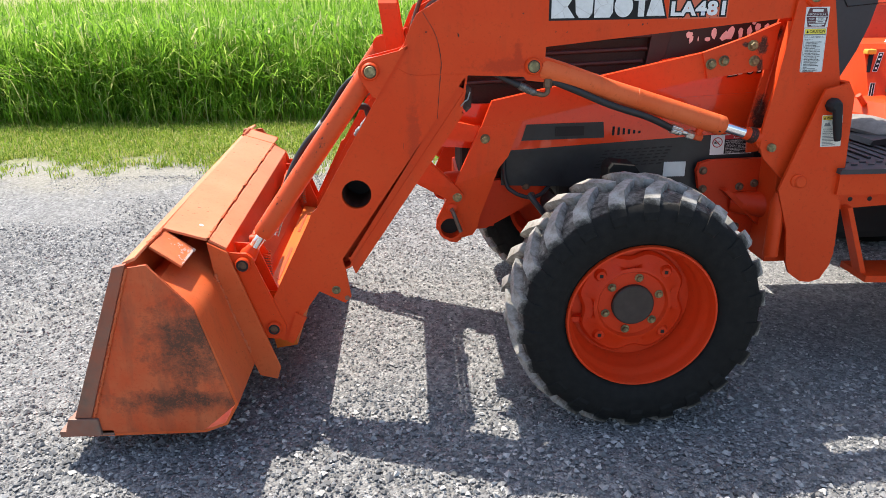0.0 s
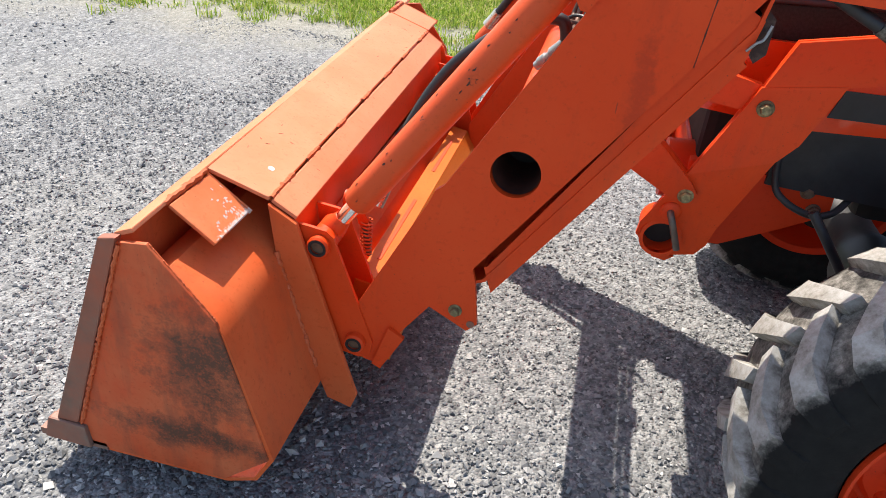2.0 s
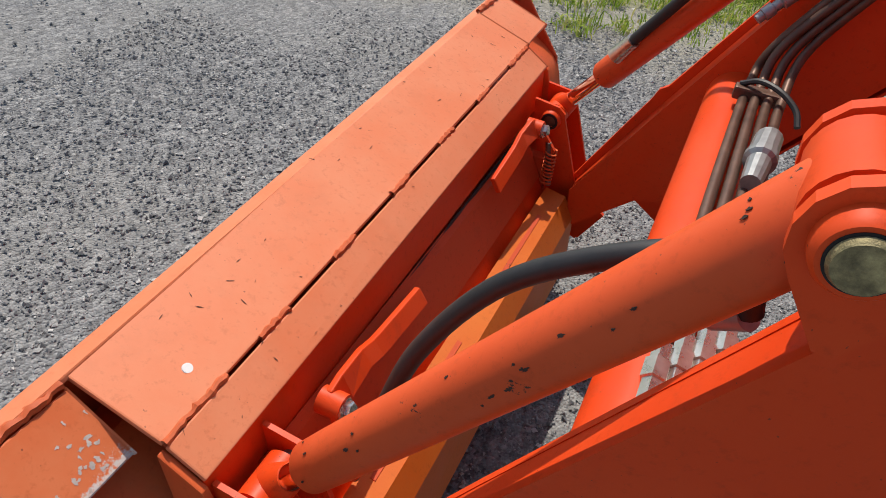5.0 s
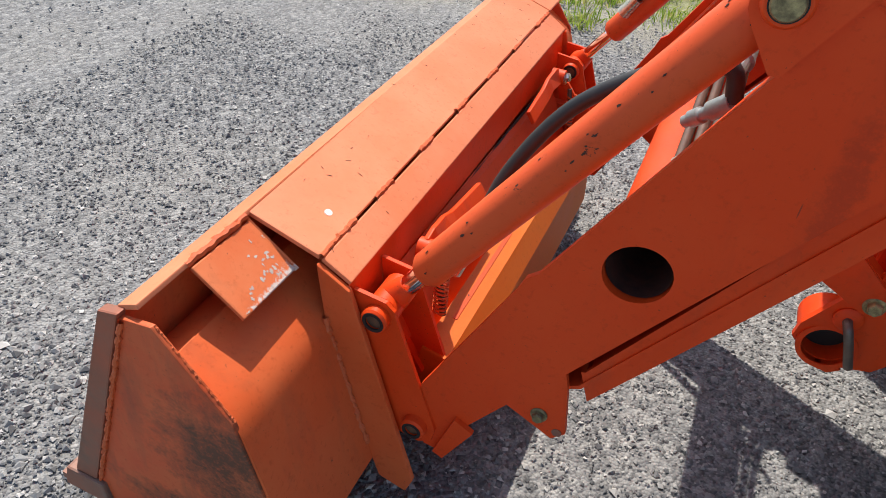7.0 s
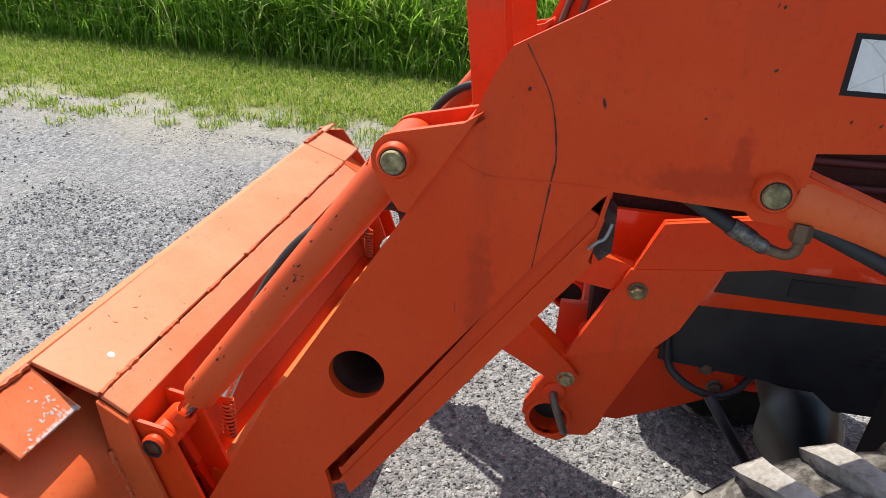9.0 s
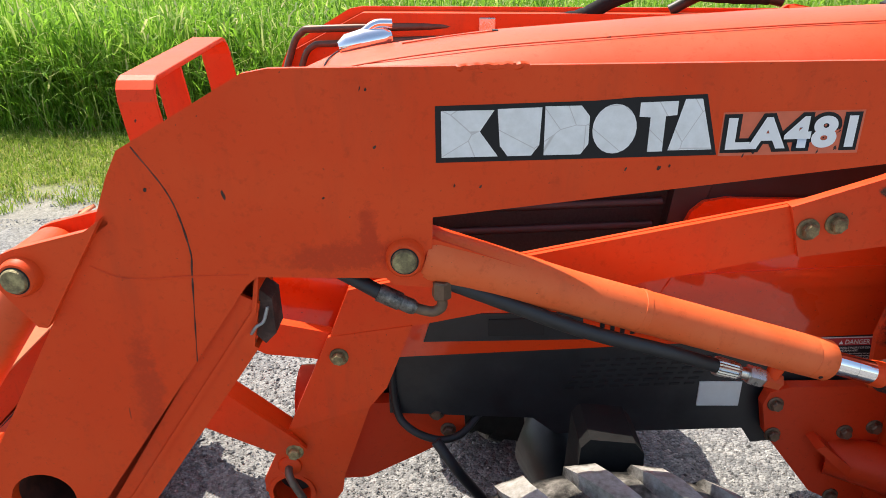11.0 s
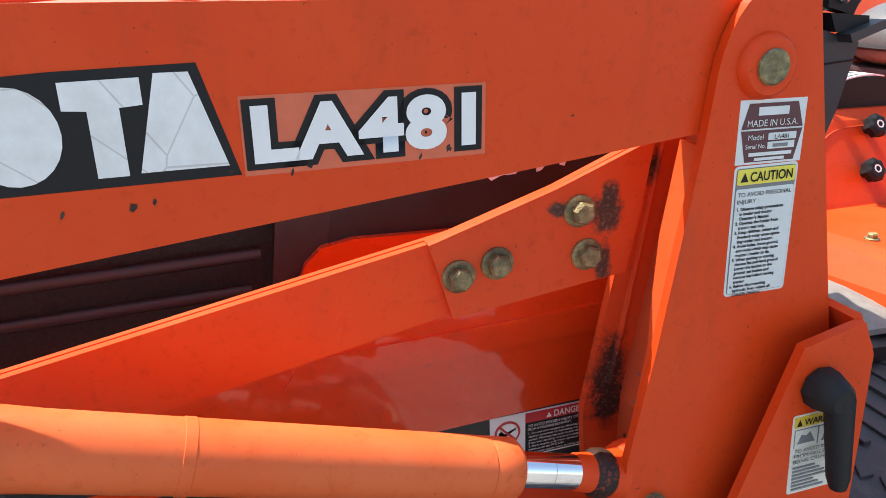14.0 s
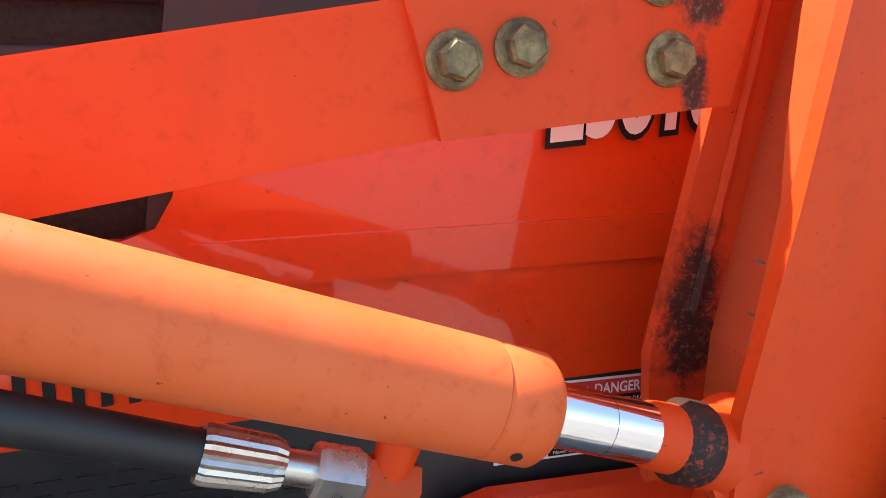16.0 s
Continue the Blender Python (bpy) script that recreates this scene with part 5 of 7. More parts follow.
        for k in range(64):
            a = k / 64 * math.tau
            cut = 0.0
            if r > 0.12:
                cut = 0.020 * max(0.0, math.cos(4 * (a - 0.1))) ** 2
            loop.append(bm.verts.new((math.cos(a) * (r - cut), cy + f * dy, 0.345 + math.sin(a) * (r - cut))))
        loops.append(loop)
    for la, lb in zip(loops, loops[1:]):
        for i in range(64):
            j = (i + 1) % 64
            bm.faces.new((la[i], la[j], lb[j], lb[i]))
    bm.faces.new(loops[-1])
    part("disc_flange", lathe((0, cy + f * 0.010, 0.345), (0, cy + f * 0.016, 0.345), [(0, 0.170), (1, 0.170), (1, 0.10), (0, 0.10), (0, 0.170)], 64, closed=False), RIMPAINT, w)
    dsc = part("wheel_disc", bm, RIMPAINT, w, "orange pressed wheel disc", smooth=True)
    part("hub_cap", lathe((0, cy + f * 0.034, 0.345), (0, cy + f * 0.050, 0.345), [(0, 0.059), (0.8, 0.059), (1, 0.055)], 36), HUBCAP, w, "dull dark brown hub cap", smooth=True)
    for i in range(6):
        a = i / 6 * math.tau + 0.35
        hexbolt((math.cos(a) * 0.079, cy + f * 0.036, 0.345 + math.sin(a) * 0.079), (0, f, 0), 0.0115, ZINC, w, name="wheel_bolt")
    for i in range(4):
        a = i / 4 * math.tau + 0.82
        c = Vector((math.cos(a) * 0.128, cy + f * 0.026, 0.345 + math.sin(a) * 0.128))
        lug = part("clip_lug", lathe(c, c + Vector((0, f * 0.016, 0)), [(0, 0.022), (0.7, 0.016), (1, 0.013)], 14), RIMPAINT, w, smooth=True)
        part("square_hole", lathe(c + Vector((0, f * 0.0155, 0)), c + Vector((0, f * 0.0165, 0)), [(0, 0.007), (1, 0.007)], 4), DARK, w)
    part("valve_clip", box(-0.19, -0.145, cy + f * 0.020, cy + f * 0.034, 0.292, 0.310), RIMPAINT, w, bevel=0.004)
    return w


wheel(1)
wheel(-1)


def unseen_rear_wheel(sg):
    """The large driving wheel, out of view and added for shade: a plain round carcass with slanting lugs, a dished rim.
    """
    c = Vector((1.62, -0.60 if sg > 0 else 0.82, 0.56))
    prof = [(-0.13, 0.33), (-0.15, 0.38), (-0.155, 0.44), (-0.14, 0.50), (-0.10, 0.525), (0, 0.53), (0.10, 0.525), (0.14, 0.50), (0.155, 0.44), (0.15, 0.38), (0.13, 0.33)]
    w = part("unseen_rear_wheel", lathe(c - Vector((0, 0.05, 0)), c + Vector((0, 0.05, 0)), [(0, 0.10), (1, 0.10)], 24), RIMPAINT, tractor, "unseen large rear wheel with orange rim, added for shade")
    part("tyre", lathe(c, c + Vector((0, 1, 0)), prof, 64, closed=False), TYRE, w, "black rubber tyre", smooth=True)
    part("rim", lathe(c, c + Vector((0, -sg, 0)), [(-0.14, 0.345), (-0.10, 0.325), (-0.02, 0.29), (0.02, 0.27), (0.03, 0.10), (0.031, 0.01)], 48, closed=False), RIMPAINT, w, "orange dished rim", smooth=True)
    for side in (-1, 1):
        bm = bmesh.new()
        rows = []
        for y, r, da, half in ((-0.005, 0.527, 0.22, 0.022), (0.07, 0.525, 0.10, 0.028), (0.125, 0.505, 0.03, 0.034), (0.150, 0.455, 0.0, 0.030)):
            ring = []
            for k, rr in ((-1.2, r - 0.006), (-1, r + 0.034), (1, r + 0.034), (1.2, r - 0.006)):
                ang = da + k * half / 0.55
                ring.append(bm.verts.new((math.sin(ang) * rr, side * y, math.cos(ang) * rr)))
            rows.append(ring)
        for ra, rb in zip(rows, rows[1:]):
            for k in range(3):
                bm.faces.new((ra[k], ra[k + 1], rb[k + 1], rb[k]))
        bm.faces.new(rows[0])
        bm.faces.new(rows[-1][::-1])
        bmesh.ops.recalc_face_normals(bm, faces=bm.faces)
        me = bpy.data.meshes.new("tread_bar")
        bm.to_mesh(me)
        bm.free()
        me.materials.append(TYRE)
        for i in range(20):
            ob = new("tread_bar", me)
            ob.parent = w
            ob.matrix_basis = Matrix.Translation(c) @ Matrix.Rotation((i + 0.25 * side) / 20 * math.tau, 4, "Y")
    return w


# both stay out of view; added so the gravel gets their shadow
unseen_rear_wheel(1)
unseen_rear_wheel(-1)
part("rear_axle", rod((1.62, -0.5, 0.56), (1.62, 0.5, 0.56), 0.09, 20), BLACK, tractor, "black rear axle", smooth=True)
part("transmission", box(0.55, 1.85, -0.17, 0.17, 0.36, 0.62), DARK, tractor, "dark transmission housing", bevel=0.03)
# mudguard out of view, added to block sun from the gravel
part("unseen_near_fender", prism([(-0.46, 0.70), (-0.47, 1.20), (-0.50, 1.24), (-0.74, 1.24), (-0.76, 1.21), (-0.48, 1.19)], 1.30, 2.15), HOODPAINT, tractor, "unseen orange near mudguard, added for its shadow", bevel=0.004)
part("front_axle", lathe((0, -0.47, 0.345), (0, 0.47, 0.345), [(0, 0.07), (0.1, 0.075), (0.14, 0.05), (0.4, 0.055), (0.5, 0.085), (0.6, 0.055), (0.86, 0.05), (0.9, 0.075), (1, 0.07)], 20), BLACK, tractor, "black front axle", smooth=True)
for s in (-1, 1):
    part("steering_knuckle", lathe((0.0, s * 0.395, 0.26), (0.0, s * 0.385, 0.56), [(0, 0.05), (0.3, 0.055), (0.7, 0.045), (1, 0.05)], 20), TYRE, tractor, "black axle knuckle housing", smooth=True)
    part("knuckle_cover", plate([(-0.048, 0.54), (-0.042, 0.690), (-0.030, 0.704), (0.032, 0.698), (0.046, 0.680), (0.050, 0.54)], s * 0.42, s * 0.335), TYRE, tractor, "black knuckle cover", bevel=0.010, segs=3)


def hood_section(x, top, w, low):
    pts = [(0, top), (0.045, top - 0.0012), (0.085, top - 0.006), (0.112, top - 0.014), (0.135, top - 0.029), (w - 0.042, top - 0.046), (w - 0.018, top - 0.078), (w - 0.003, top - 0.118), (w + 0.002, low)]
    return [(x, -y, z) for y, z in pts[::-1]] + [(x, y, z) for y, z in pts[1:]]


def hood():
    st = [(-0.520, 1.00, 0.180, 0.86), (-0.517, 1.065, 0.186, 0.86), (-0.505, 1.105, 0.190, 0.86), (-0.480, 1.132, 0.193, 0.86), (-0.42, 1.158, 0.195, 1.03), (-0.35, 1.172, 0.196, 1.05), (-0.146, 1.197, 0.198, 1.06), (0.1, 1.215, 0.200, 1.075), (0.3, 1.227, 0.202, 1.085), (0.585, 1.238, 0.204, 1.09)]
    bm = bmesh.new()
    loops = [[bm.verts.new(p) for p in hood_section(*s)] for s in st]
    for la, lb in zip(loops, loops[1:]):
        for i in range(len(la) - 1):
            bm.faces.new((la[i], la[i + 1], lb[i + 1], lb[i]))
    bm.faces.new(loops[0])
    return part("hood", bm, HOODPAINT, tractor, "glossy orange engine hood", smooth=True)


hood_ob = hood()
part("hood_seam", hose([(-0.44, -0.11, 1.142), (-0.42, -0.102, 1.1475), (-0.30, -0.105, 1.169), (-0.146, -0.107, 1.187), (0.1, -0.108, 1.2045), (0.3, -0.109, 1.2160), (0.58, -0.110, 1.2270)], 0.0012, 6), RUSTY, hood_ob, "dark hood seam")
part("hood_seam", hose([(-0.42, -0.102, 1.1475), (-0.418, -0.05, 1.1585), (-0.417, 0.0, 1.1600), (-0.417, 0.06, 1.158)], 0.0014, 6), INK, hood_ob, "dark hood seam")
part("hood_slot", box(-0.152, -0.142, 0.000, 0.020, 1.192, 1.1985), INK, hood_ob, "small dark strip standing in for a shadow")
part("hood_slot_line", hose([(-0.147, 0.002, 1.1978), (-0.22, 0.000, 1.1898), (-0.30, -0.006, 1.1792)], 0.0012, 6), RUSTY, hood_ob)
latch = part("hood_latch", lathe((-0.412, 0.040, 1.166), (-0.322, 0.060, 1.184), [(0, 0.010), (0.15, 0.020), (0.5, 0.023), (0.85, 0.018), (1, 0.008)], 20), CHROME, hood_ob, "chromed hood latch", smooth=True)
part("latch_tab", hose([(-0.375, 0.048, 1.185), (-0.350, 0.055, 1.203), (-0.322, 0.062, 1.204)], 0.008, 12), CHROME, hood_ob, smooth=True)
part("engine_block", box(-0.45, 0.60, -0.150, 0.150, 0.580, 1.09), DARK, tractor, "dark engine behind the panels", bevel=0.02)
for s in (-1, 1):
    o = s * 0.200
    part("grille_panel", plate([(-0.47, 0.84), (0.17, 0.84), (0.19, 1.08), (-0.46, 1.05)], o - s * 0.030, o - s * 0.037), MESH, tractor, "dark perforated grille")
    for k, z in enumerate((0.93, 0.967, 1.004, 1.041)):
        part("grille_bar", rod((-0.46, o - s * 0.012, z - 0.022), (0.088 + 0.012 * k, o - s * 0.012, z), 0.0065, 10), BURNT, tractor, smooth=True)
    part("grille_frame", plate([(0.098, 0.85), (0.160, 0.86), (0.186, 1.075), (0.125, 1.07)], o - s * 0.004, o - s * 0.030), BURNT, tractor, "dark maroon grille frame", bevel=0.004)
    badge = part("side_badge_panel", plate([(0.155, 0.93), (0.50, 0.95), (0.50, 1.095), (0.190, 1.085)], o - s * 0.003, o - s * 0.012), BADGE, tractor, "dark maroon panel with a peeling pale decal", bevel=0.003)
    side = part("side_panel", plate([(-0.515, 0.720), (-0.303, 0.703), (0.490, 0.748), (0.506, 0.972), (0.190, 0.978), (0.158, 0.972), (0.141, 0.956), (0.128, 0.925), (0.117, 0.882), (0.106, 0.862), (0.085, 0.854), (-0.505, 0.848)], o + s * 0.006, o - s * 0.006), SIDEPAINT, tractor, "glossy orange engine side panel", bevel=0.005)
    part("pressed_rib", plate([(0.110, 0.820), (0.485, 0.838), (0.490, 0.872), (0.125, 0.852)], o + s * 0.0095, o), SIDEPAINT, side, bevel=0.003)
    part("black_inset", plate([(-0.265, 0.733), (-0.25, 0.783), (-0.010, 0.787), (-0.005, 0.738)], o + s * 0.0085, o), BLACK, side, "black painted inset", bevel=0.002)
    part("inset_recess", plate([(-0.16, 0.745), (-0.16, 0.775), (-0.07, 0.777), (-0.07, 0.747)], o + s * 0.011, o + s * 0.006), DARK, side, bevel=0.002)
    for k in range(6):
        x = 0.020 + 0.0165 * k
        part("louver_slot", plate([(x, 0.744 + 0.001 * k), (x, 0.772 - 0.003 * k), (x + 0.007, 0.772 - 0.003 * k), (x + 0.007, 0.745 + 0.001 * k)], o + s * 0.0075, o + s * 0.004), INK, side, "dark vent slot")
    low = part("lower_panel", plate([(-0.325, 0.590), (-0.325, 0.702), (0.485, 0.746), (0.485, 0.560), (0.3, 0.530), (0.28, 0.560), (-0.04, 0.548), (-0.08, 0.580)], o + s * 0.003, o - s * 0.012), BLACK, tractor, "black lower engine panel", bevel=0.004)
    for r in range(6):
        for c in range(9):
            x, z = 0.0 + 0.025 * c - 0.006 * r, 0.692 - 0.0105 * r + 0.0012 * c
            part("vent_slot", plate([(x, z), (x + 0.016, z + 0.001), (x + 0.017, z + 0.0045), (x + 0.001, z + 0.0035)], o + s * 0.0045, o + s * 0.001), DARK, low)
    part("front_frame_rail", plate([(-0.44, 0.44), (-0.44, 0.60), (-0.20, 0.610), (-0.195, 0.545), (-0.27, 0.50), (-0.37, 0.445)], s * 0.195, s * 0.165), RIMPAINT, tractor, "orange front frame bracket", bevel=0.005)
    for x, z in ((-0.245, 0.585), (-0.225, 0.550)):
        hexbolt((x, s * 0.195, z), (0, s, 0), 0.013, OLDBOLT, tractor, name="frame_bolt")
    mp = part("side_mount_plate", plate([(0.299, 0.654), (0.292, 0.63), (0.305, 0.572), (0.40, 0.453), (0.48, 0.412), (0.56, 0.412), (0.56, 0.668), (0.33, 0.664)], s * 0.235, s * 0.215), RIMPAINT, tractor, "orange bolted side mounting plate", bevel=0.003)
    for x, z in ((0.312, 0.632), (0.317, 0.572), (0.436, 0.577), (0.483, 0.587), (0.440, 0.443)):
        hexbolt((x, s * 0.235, z), (0, s, 0), 0.0125, OLDBOLT, mp)
    part("mount_rib", plate([(0.372, 0.572), (0.385, 0.578), (0.50, 0.48), (0.50, 0.455)], s * 0.275, s * 0.235), RIMPAINT, mp, bevel=0.003)
    part("boom_tube", lathe((0.42, s * 0.225, 0.525), (0.56, s * 0.30, 0.525), [(0, 0.035), (1, 0.045)], 20), RIMPAINT, mp, smooth=True)
part("spec_label", box(0.195, 0.266, -0.2055, -0.2025, 0.607, 0.655), SILVERLABEL, tractor, "worn silver rating label", bevel=0.001)
part("nose", box(-0.520, -0.44, -0.185, 0.185, 0.715, 0.95), HOODPAINT, tractor, "orange front nose", bevel=0.035, segs=4)
part("nose_band", box(-0.523, -0.43, -0.189, 0.189, 0.752, 0.780), RIMPAINT, tractor, bevel=0.012)
part("nose_mesh", plate([(-0.478, 0.738), (-0.470, 0.776), (-0.392, 0.772), (-0.392, 0.738)], -0.2035, -0.190), MESH, tractor, "black perforated mesh low on the nose", bevel=0.002)
part("front_bumper", box(-0.46, -0.34, -0.17, 0.17, 0.44, 0.60), RIMPAINT, tractor, "orange front bracket", bevel=0.008)
part("bumper_boss", lathe((-0.50, -0.10, 0.55), (-0.40, -0.10, 0.55), [(0, 0.06), (0.8, 0.065), (1, 0.06)], 24), RIMPAINT, tractor, smooth=True)
part("coolant_hose", hose([(-0.318, -0.209, 0.69), (-0.317, -0.210, 0.637), (-0.308, -0.216, 0.592), (-0.289, -0.226, 0.574), (-0.262, -0.232, 0.562), (-0.232, -0.232, 0.556), (-0.20, -0.222, 0.563), (-0.17, -0.190, 0.58)], 0.0066, 10), RUBBER, tractor, "thin black bent hose", smooth=True)
part("steering_rod", hose([(-0.245, -0.26, 0.575), (-0.207, -0.28, 0.527), (-0.15, -0.29, 0.45), (-0.09, -0.34, 0.36)], 0.009, 10), BLACK, tractor, "black steering rod", smooth=True)
part("oil_pan", box(-0.12, 0.28, -0.10, 0.10, 0.50, 0.60), DARK, tractor, bevel=0.03)

# dash, platform, seat pedestal
part("cowl_bracket", plate([(0.503, 1.16), (0.506, 1.240), (0.514, 1.256), (0.546, 1.258), (0.555, 1.240), (0.560, 1.16)], -0.250, -0.242), ORANGE, tractor, "orange bent bracket behind the hood", bevel=0.003)
part("cowl_bracket_top", sheet([(0.482, 1.256), (0.552, 1.262)], -0.262, -0.12, 0.006), ORANGE, tractor, bevel=0.002)
part("hood_seal", plate([(0.582, 1.02), (0.582, 1.226), (0.603, 1.236), (0.603, 1.02)], -0.196, 0.196), INK, tractor, "black rubber seal behind the hood", bevel=0.008)
dash = part("dash_cowl", plate([(0.605, 1.42), (0.600, 0.72), (0.68, 0.70), (0.726, 0.850), (0.768, 0.935), (0.792, 0.985), (0.818, 1.062), (0.834, 1.145), (0.760, 1.165), (0.700, 1.265), (0.665, 1.42)], -0.150, 0.17), GREYBLACK, tractor, "dark grey plastic dash cowl", bevel=0.012, segs=3)
part("cowl_seam", rod((0.600, -0.1515, 1.315), (0.737, -0.1515, 1.116), 0.0016, 6), INK, dash, "dark panel seam")
part("cowl_seam", rod((0.737, -0.1515, 1.116), (0.832, -0.1515, 1.124), 0.0012, 6), INK, dash, "dark panel seam")
part("instrument_panel", plate([(0.70, 1.36), (0.722, 1.236), (0.756, 1.186), (0.777, 1.179), (0.837, 1.190), (0.812, 1.232), (0.80, 1.36)], -0.132, 0.16), HOUSING, dash, "light grey instrument housing", bevel=0.010, segs=3)
part("switch_block", plate([(0.786, 1.222), (0.806, 1.224), (0.834, 1.196), (0.826, 1.176), (0.786, 1.186)], -0.142, -0.120), INK, dash, "black switch plate", bevel=0.003)
part("key_switch", lathe((0.806, -0.140, 1.200), (0.806, -0.150, 1.200), [(0, 0.010), (0.6, 0.010), (1, 0.006)], 14), FITTING, dash, smooth=True)
ledge = part("dash_ledge", plate([(0.776, 1.180), (0.834, 1.176), (0.840, 1.154), (0.788, 1.158)], -0.158, 0.02), INK, dash, "black ledge under the instruments", bevel=0.004)
part("throttle_lever", rod((0.815, -0.135, 1.172), (0.965, -0.135, 1.355), 0.0062, 10), GREYBLACK, dash, "grey-black hand lever", smooth=True)
part("lever_bracket", plate([(0.796, 1.156), (0.845, 1.172), (0.850, 1.162), (0.802, 1.146)], -0.172, -0.150), GREYBLACK, dash, bevel=0.003)
plat = part("platform", plate([(0.636, 0.60), (0.636, 0.662), (1.9, 0.662), (1.9, 0.60)], -0.432, 0.55), ORANGE, tractor, "orange operator platform", bevel=0.006)
mat = part("floor_mat", plate([(0.630, 0.664), (0.632, 0.678), (1.9, 0.678), (1.9, 0.664)], -0.440, 0.16), MAT, plat, "black ribbed rubber mat, dusty", bevel=0.004)
for k in range(14):
    x = 0.672 + 0.0385 * k
    wide = k % 3 == 0
    part("mat_rib", box(x, x + (0.012 if wide else 0.007), -0.325 + 0.012 * (k % 2), 0.12, 0.677, 0.6845 if wide else 0.6825), MAT, mat, bevel=0.0015)
for k in range(24):
    x = 0.655 + 0.026 * k
    bm = box(x, x + 0.020, -0.392 + 0.030 * (k % 2), -0.366 + 0.030 * (k % 2), 0.677, 0.6822)
    for v in bm.verts:
        v.co.x += (v.co.y + 0.36) * 0.6
    part("mat_stud", bm, MAT, mat, bevel=0.0015)
part("worn_patch", plate([(0.83, 0.6782), (0.83, 0.6792), (1.1, 0.6792), (1.1, 0.6782)], -0.436, -0.405), DUSTY, mat, "dusty bare patch")
ped = part("pedestal", prism([(0.160, 0.700), (0.212, 0.800), (0.296, 0.948), (0.318, 0.966), (0.62, 0.970), (0.62, 0.665), (0.160, 0.665)], 1.090, 1.95, 0.06), ORANGE, tractor, "orange seat pedestal housing", bevel=0.014, segs=3)


def slope(x, z, off=0.0):
    """A place on the slanting near face of the pedestal."""
    return Vector((x, 0.212 + (z - 0.80) * 0.5676 - off * 0.87, z + off * 0.49))


hump = plate([(1.040, 0.668), (1.056, 0.735), (1.085, 0.778), (1.120, 0.788), (1.95, 0.80), (1.95, 0.668)], -0.30, 0.215)
for v in hump.verts:
    v.co.x -= 0.22 * (v.co.y - 0.05)
part("pedestal_step", hump, ORANGE, ped, "orange lower housing with scratches", bevel=0.016, segs=3)
hexbolt((1.150, 0.045, 0.7885), (0, 0, 1), 0.012, ZINC, ped)
for k, (dx, dy, ln) in enumerate(((0, 0, 0.024), (0.005, -0.004, 0.012))):
    part("dark_scratch", hose([(1.10 + dx, -0.075 + dy, 0.7835 + dx * 0.3), (1.104 + dx, -0.075 + dy - ln, 0.7845 + dx * 0.3)], 0.0009, 5), RUSTDARK, ped, "dark scratch")
part("pedestal_seam", hose([slope(1.356, 0.936), slope(1.30, 0.934), slope(1.261, 0.926), slope(1.228, 0.905), slope(1.206, 0.875), slope(1.188, 0.83), slope(1.176, 0.806)], 0.0018, 6), RUSTY, ped, "dark panel seam")
part("pedestal_seam", hose([slope(1.176, 0.800), slope(1.317, 0.735), slope(1.42, 0.69)], 0.0022, 6), RUSTY, ped, "dark panel seam")
part("seam_lip", hose([slope(1.172, 0.793), slope(1.313, 0.727), slope(1.42, 0.68)], 0.004, 8), HOODPAINT, ped)
nrm = Vector((0, -0.87, 0.49))
hexbolt(slope(1.172, 0.803), nrm, 0.010, ZINC, ped)
hexbolt(slope(1.330, 0.742), nrm, 0.010, ZINC, ped)
for x, z in ((1.352, 0.928), (1.318, 0.848)):
    c = slope(x, z)
    bm = bmesh.new()
    lathe(c, c + nrm * 0.014, [(0, 0.010), (1, 0.010)], 16, bm)
    lathe(c + nrm * 0.013, c + nrm * 0.036, [(0, 0.018), (0.15, 0.0235), (0.75, 0.0235), (1, 0.016)], 28, bm)
    for v in bm.verts:
        r = v.co - c
        ax = r.dot(nrm)
        flat = r - nrm * ax
        if flat.length > 0.0155:
            ang = math.atan2(flat.x, flat.dot(Vector((0, 0.49, 0.87))))
            v.co = c + nrm * ax + flat * (1 + 0.075 * math.cos(7 * ang))
    knob = part("control_knob", bm, INK, tractor, "black lobed control knob", smooth=True)
    part("knob_mark", lathe(c + nrm * 0.0358, c + nrm * 0.0366, [(0, 0.0085), (0, 0.0055), (1, 0.0055), (1, 0.0085), (0, 0.0085)], 14, closed=False), WHITE, knob)
part("knob_rod", rod(slope(1.352, 0.928, 0.02), slope(1.46, 0.940, 0.03), 0.004, 8), OLDBOLT, ped, "thin steel rod")
for (xa, za, xb, zb), dark in (((1.158, 0.936, 1.120, 0.869), 1), ((1.108, 0.832, 1.086, 0.770), 0)):
    along = Vector((1, 0, 0))
    down = (slope(xb, zb) - slope(xa, za)).normalized()
    SB = Board(slope(xa, za, 0.0006), along, down, ped)
    SB.n = nrm
    ln = (slope(xb, zb) - slope(xa, za)).length
    lab = SB.rect("shift_label", 0, 0, 0.020, ln, WHITE, 0, "black shift label with a white edge")
    SB.rect("shift_face", 0.002, 0.002, 0.018, ln - 0.002, INK, 1, parent=lab)
    if dark:
        for k in range(4):
            SB.rect("shift_mark", 0.006, ln * (0.08 + 0.23 * k), 0.014, ln * (0.08 + 0.23 * k) + 0.008, WHITE, 2, parent=lab)
    else:
        SB.rect("shift_mark", 0.009, 0.008, 0.011, ln - 0.018, WHITE, 2, parent=lab)
        SB.rect("shift_mark", 0.006, ln - 0.016, 0.014, ln - 0.008, WHITE, 2, parent=lab)
gate = [slope(1.122, 0.944, 0.001), slope(1.142, 0.944, 0.001), slope(1.112, 0.868, 0.001), slope(1.098, 0.868, 0.001)]
bm = bmesh.new()
lo = [bm.verts.new(p) for p in gate]
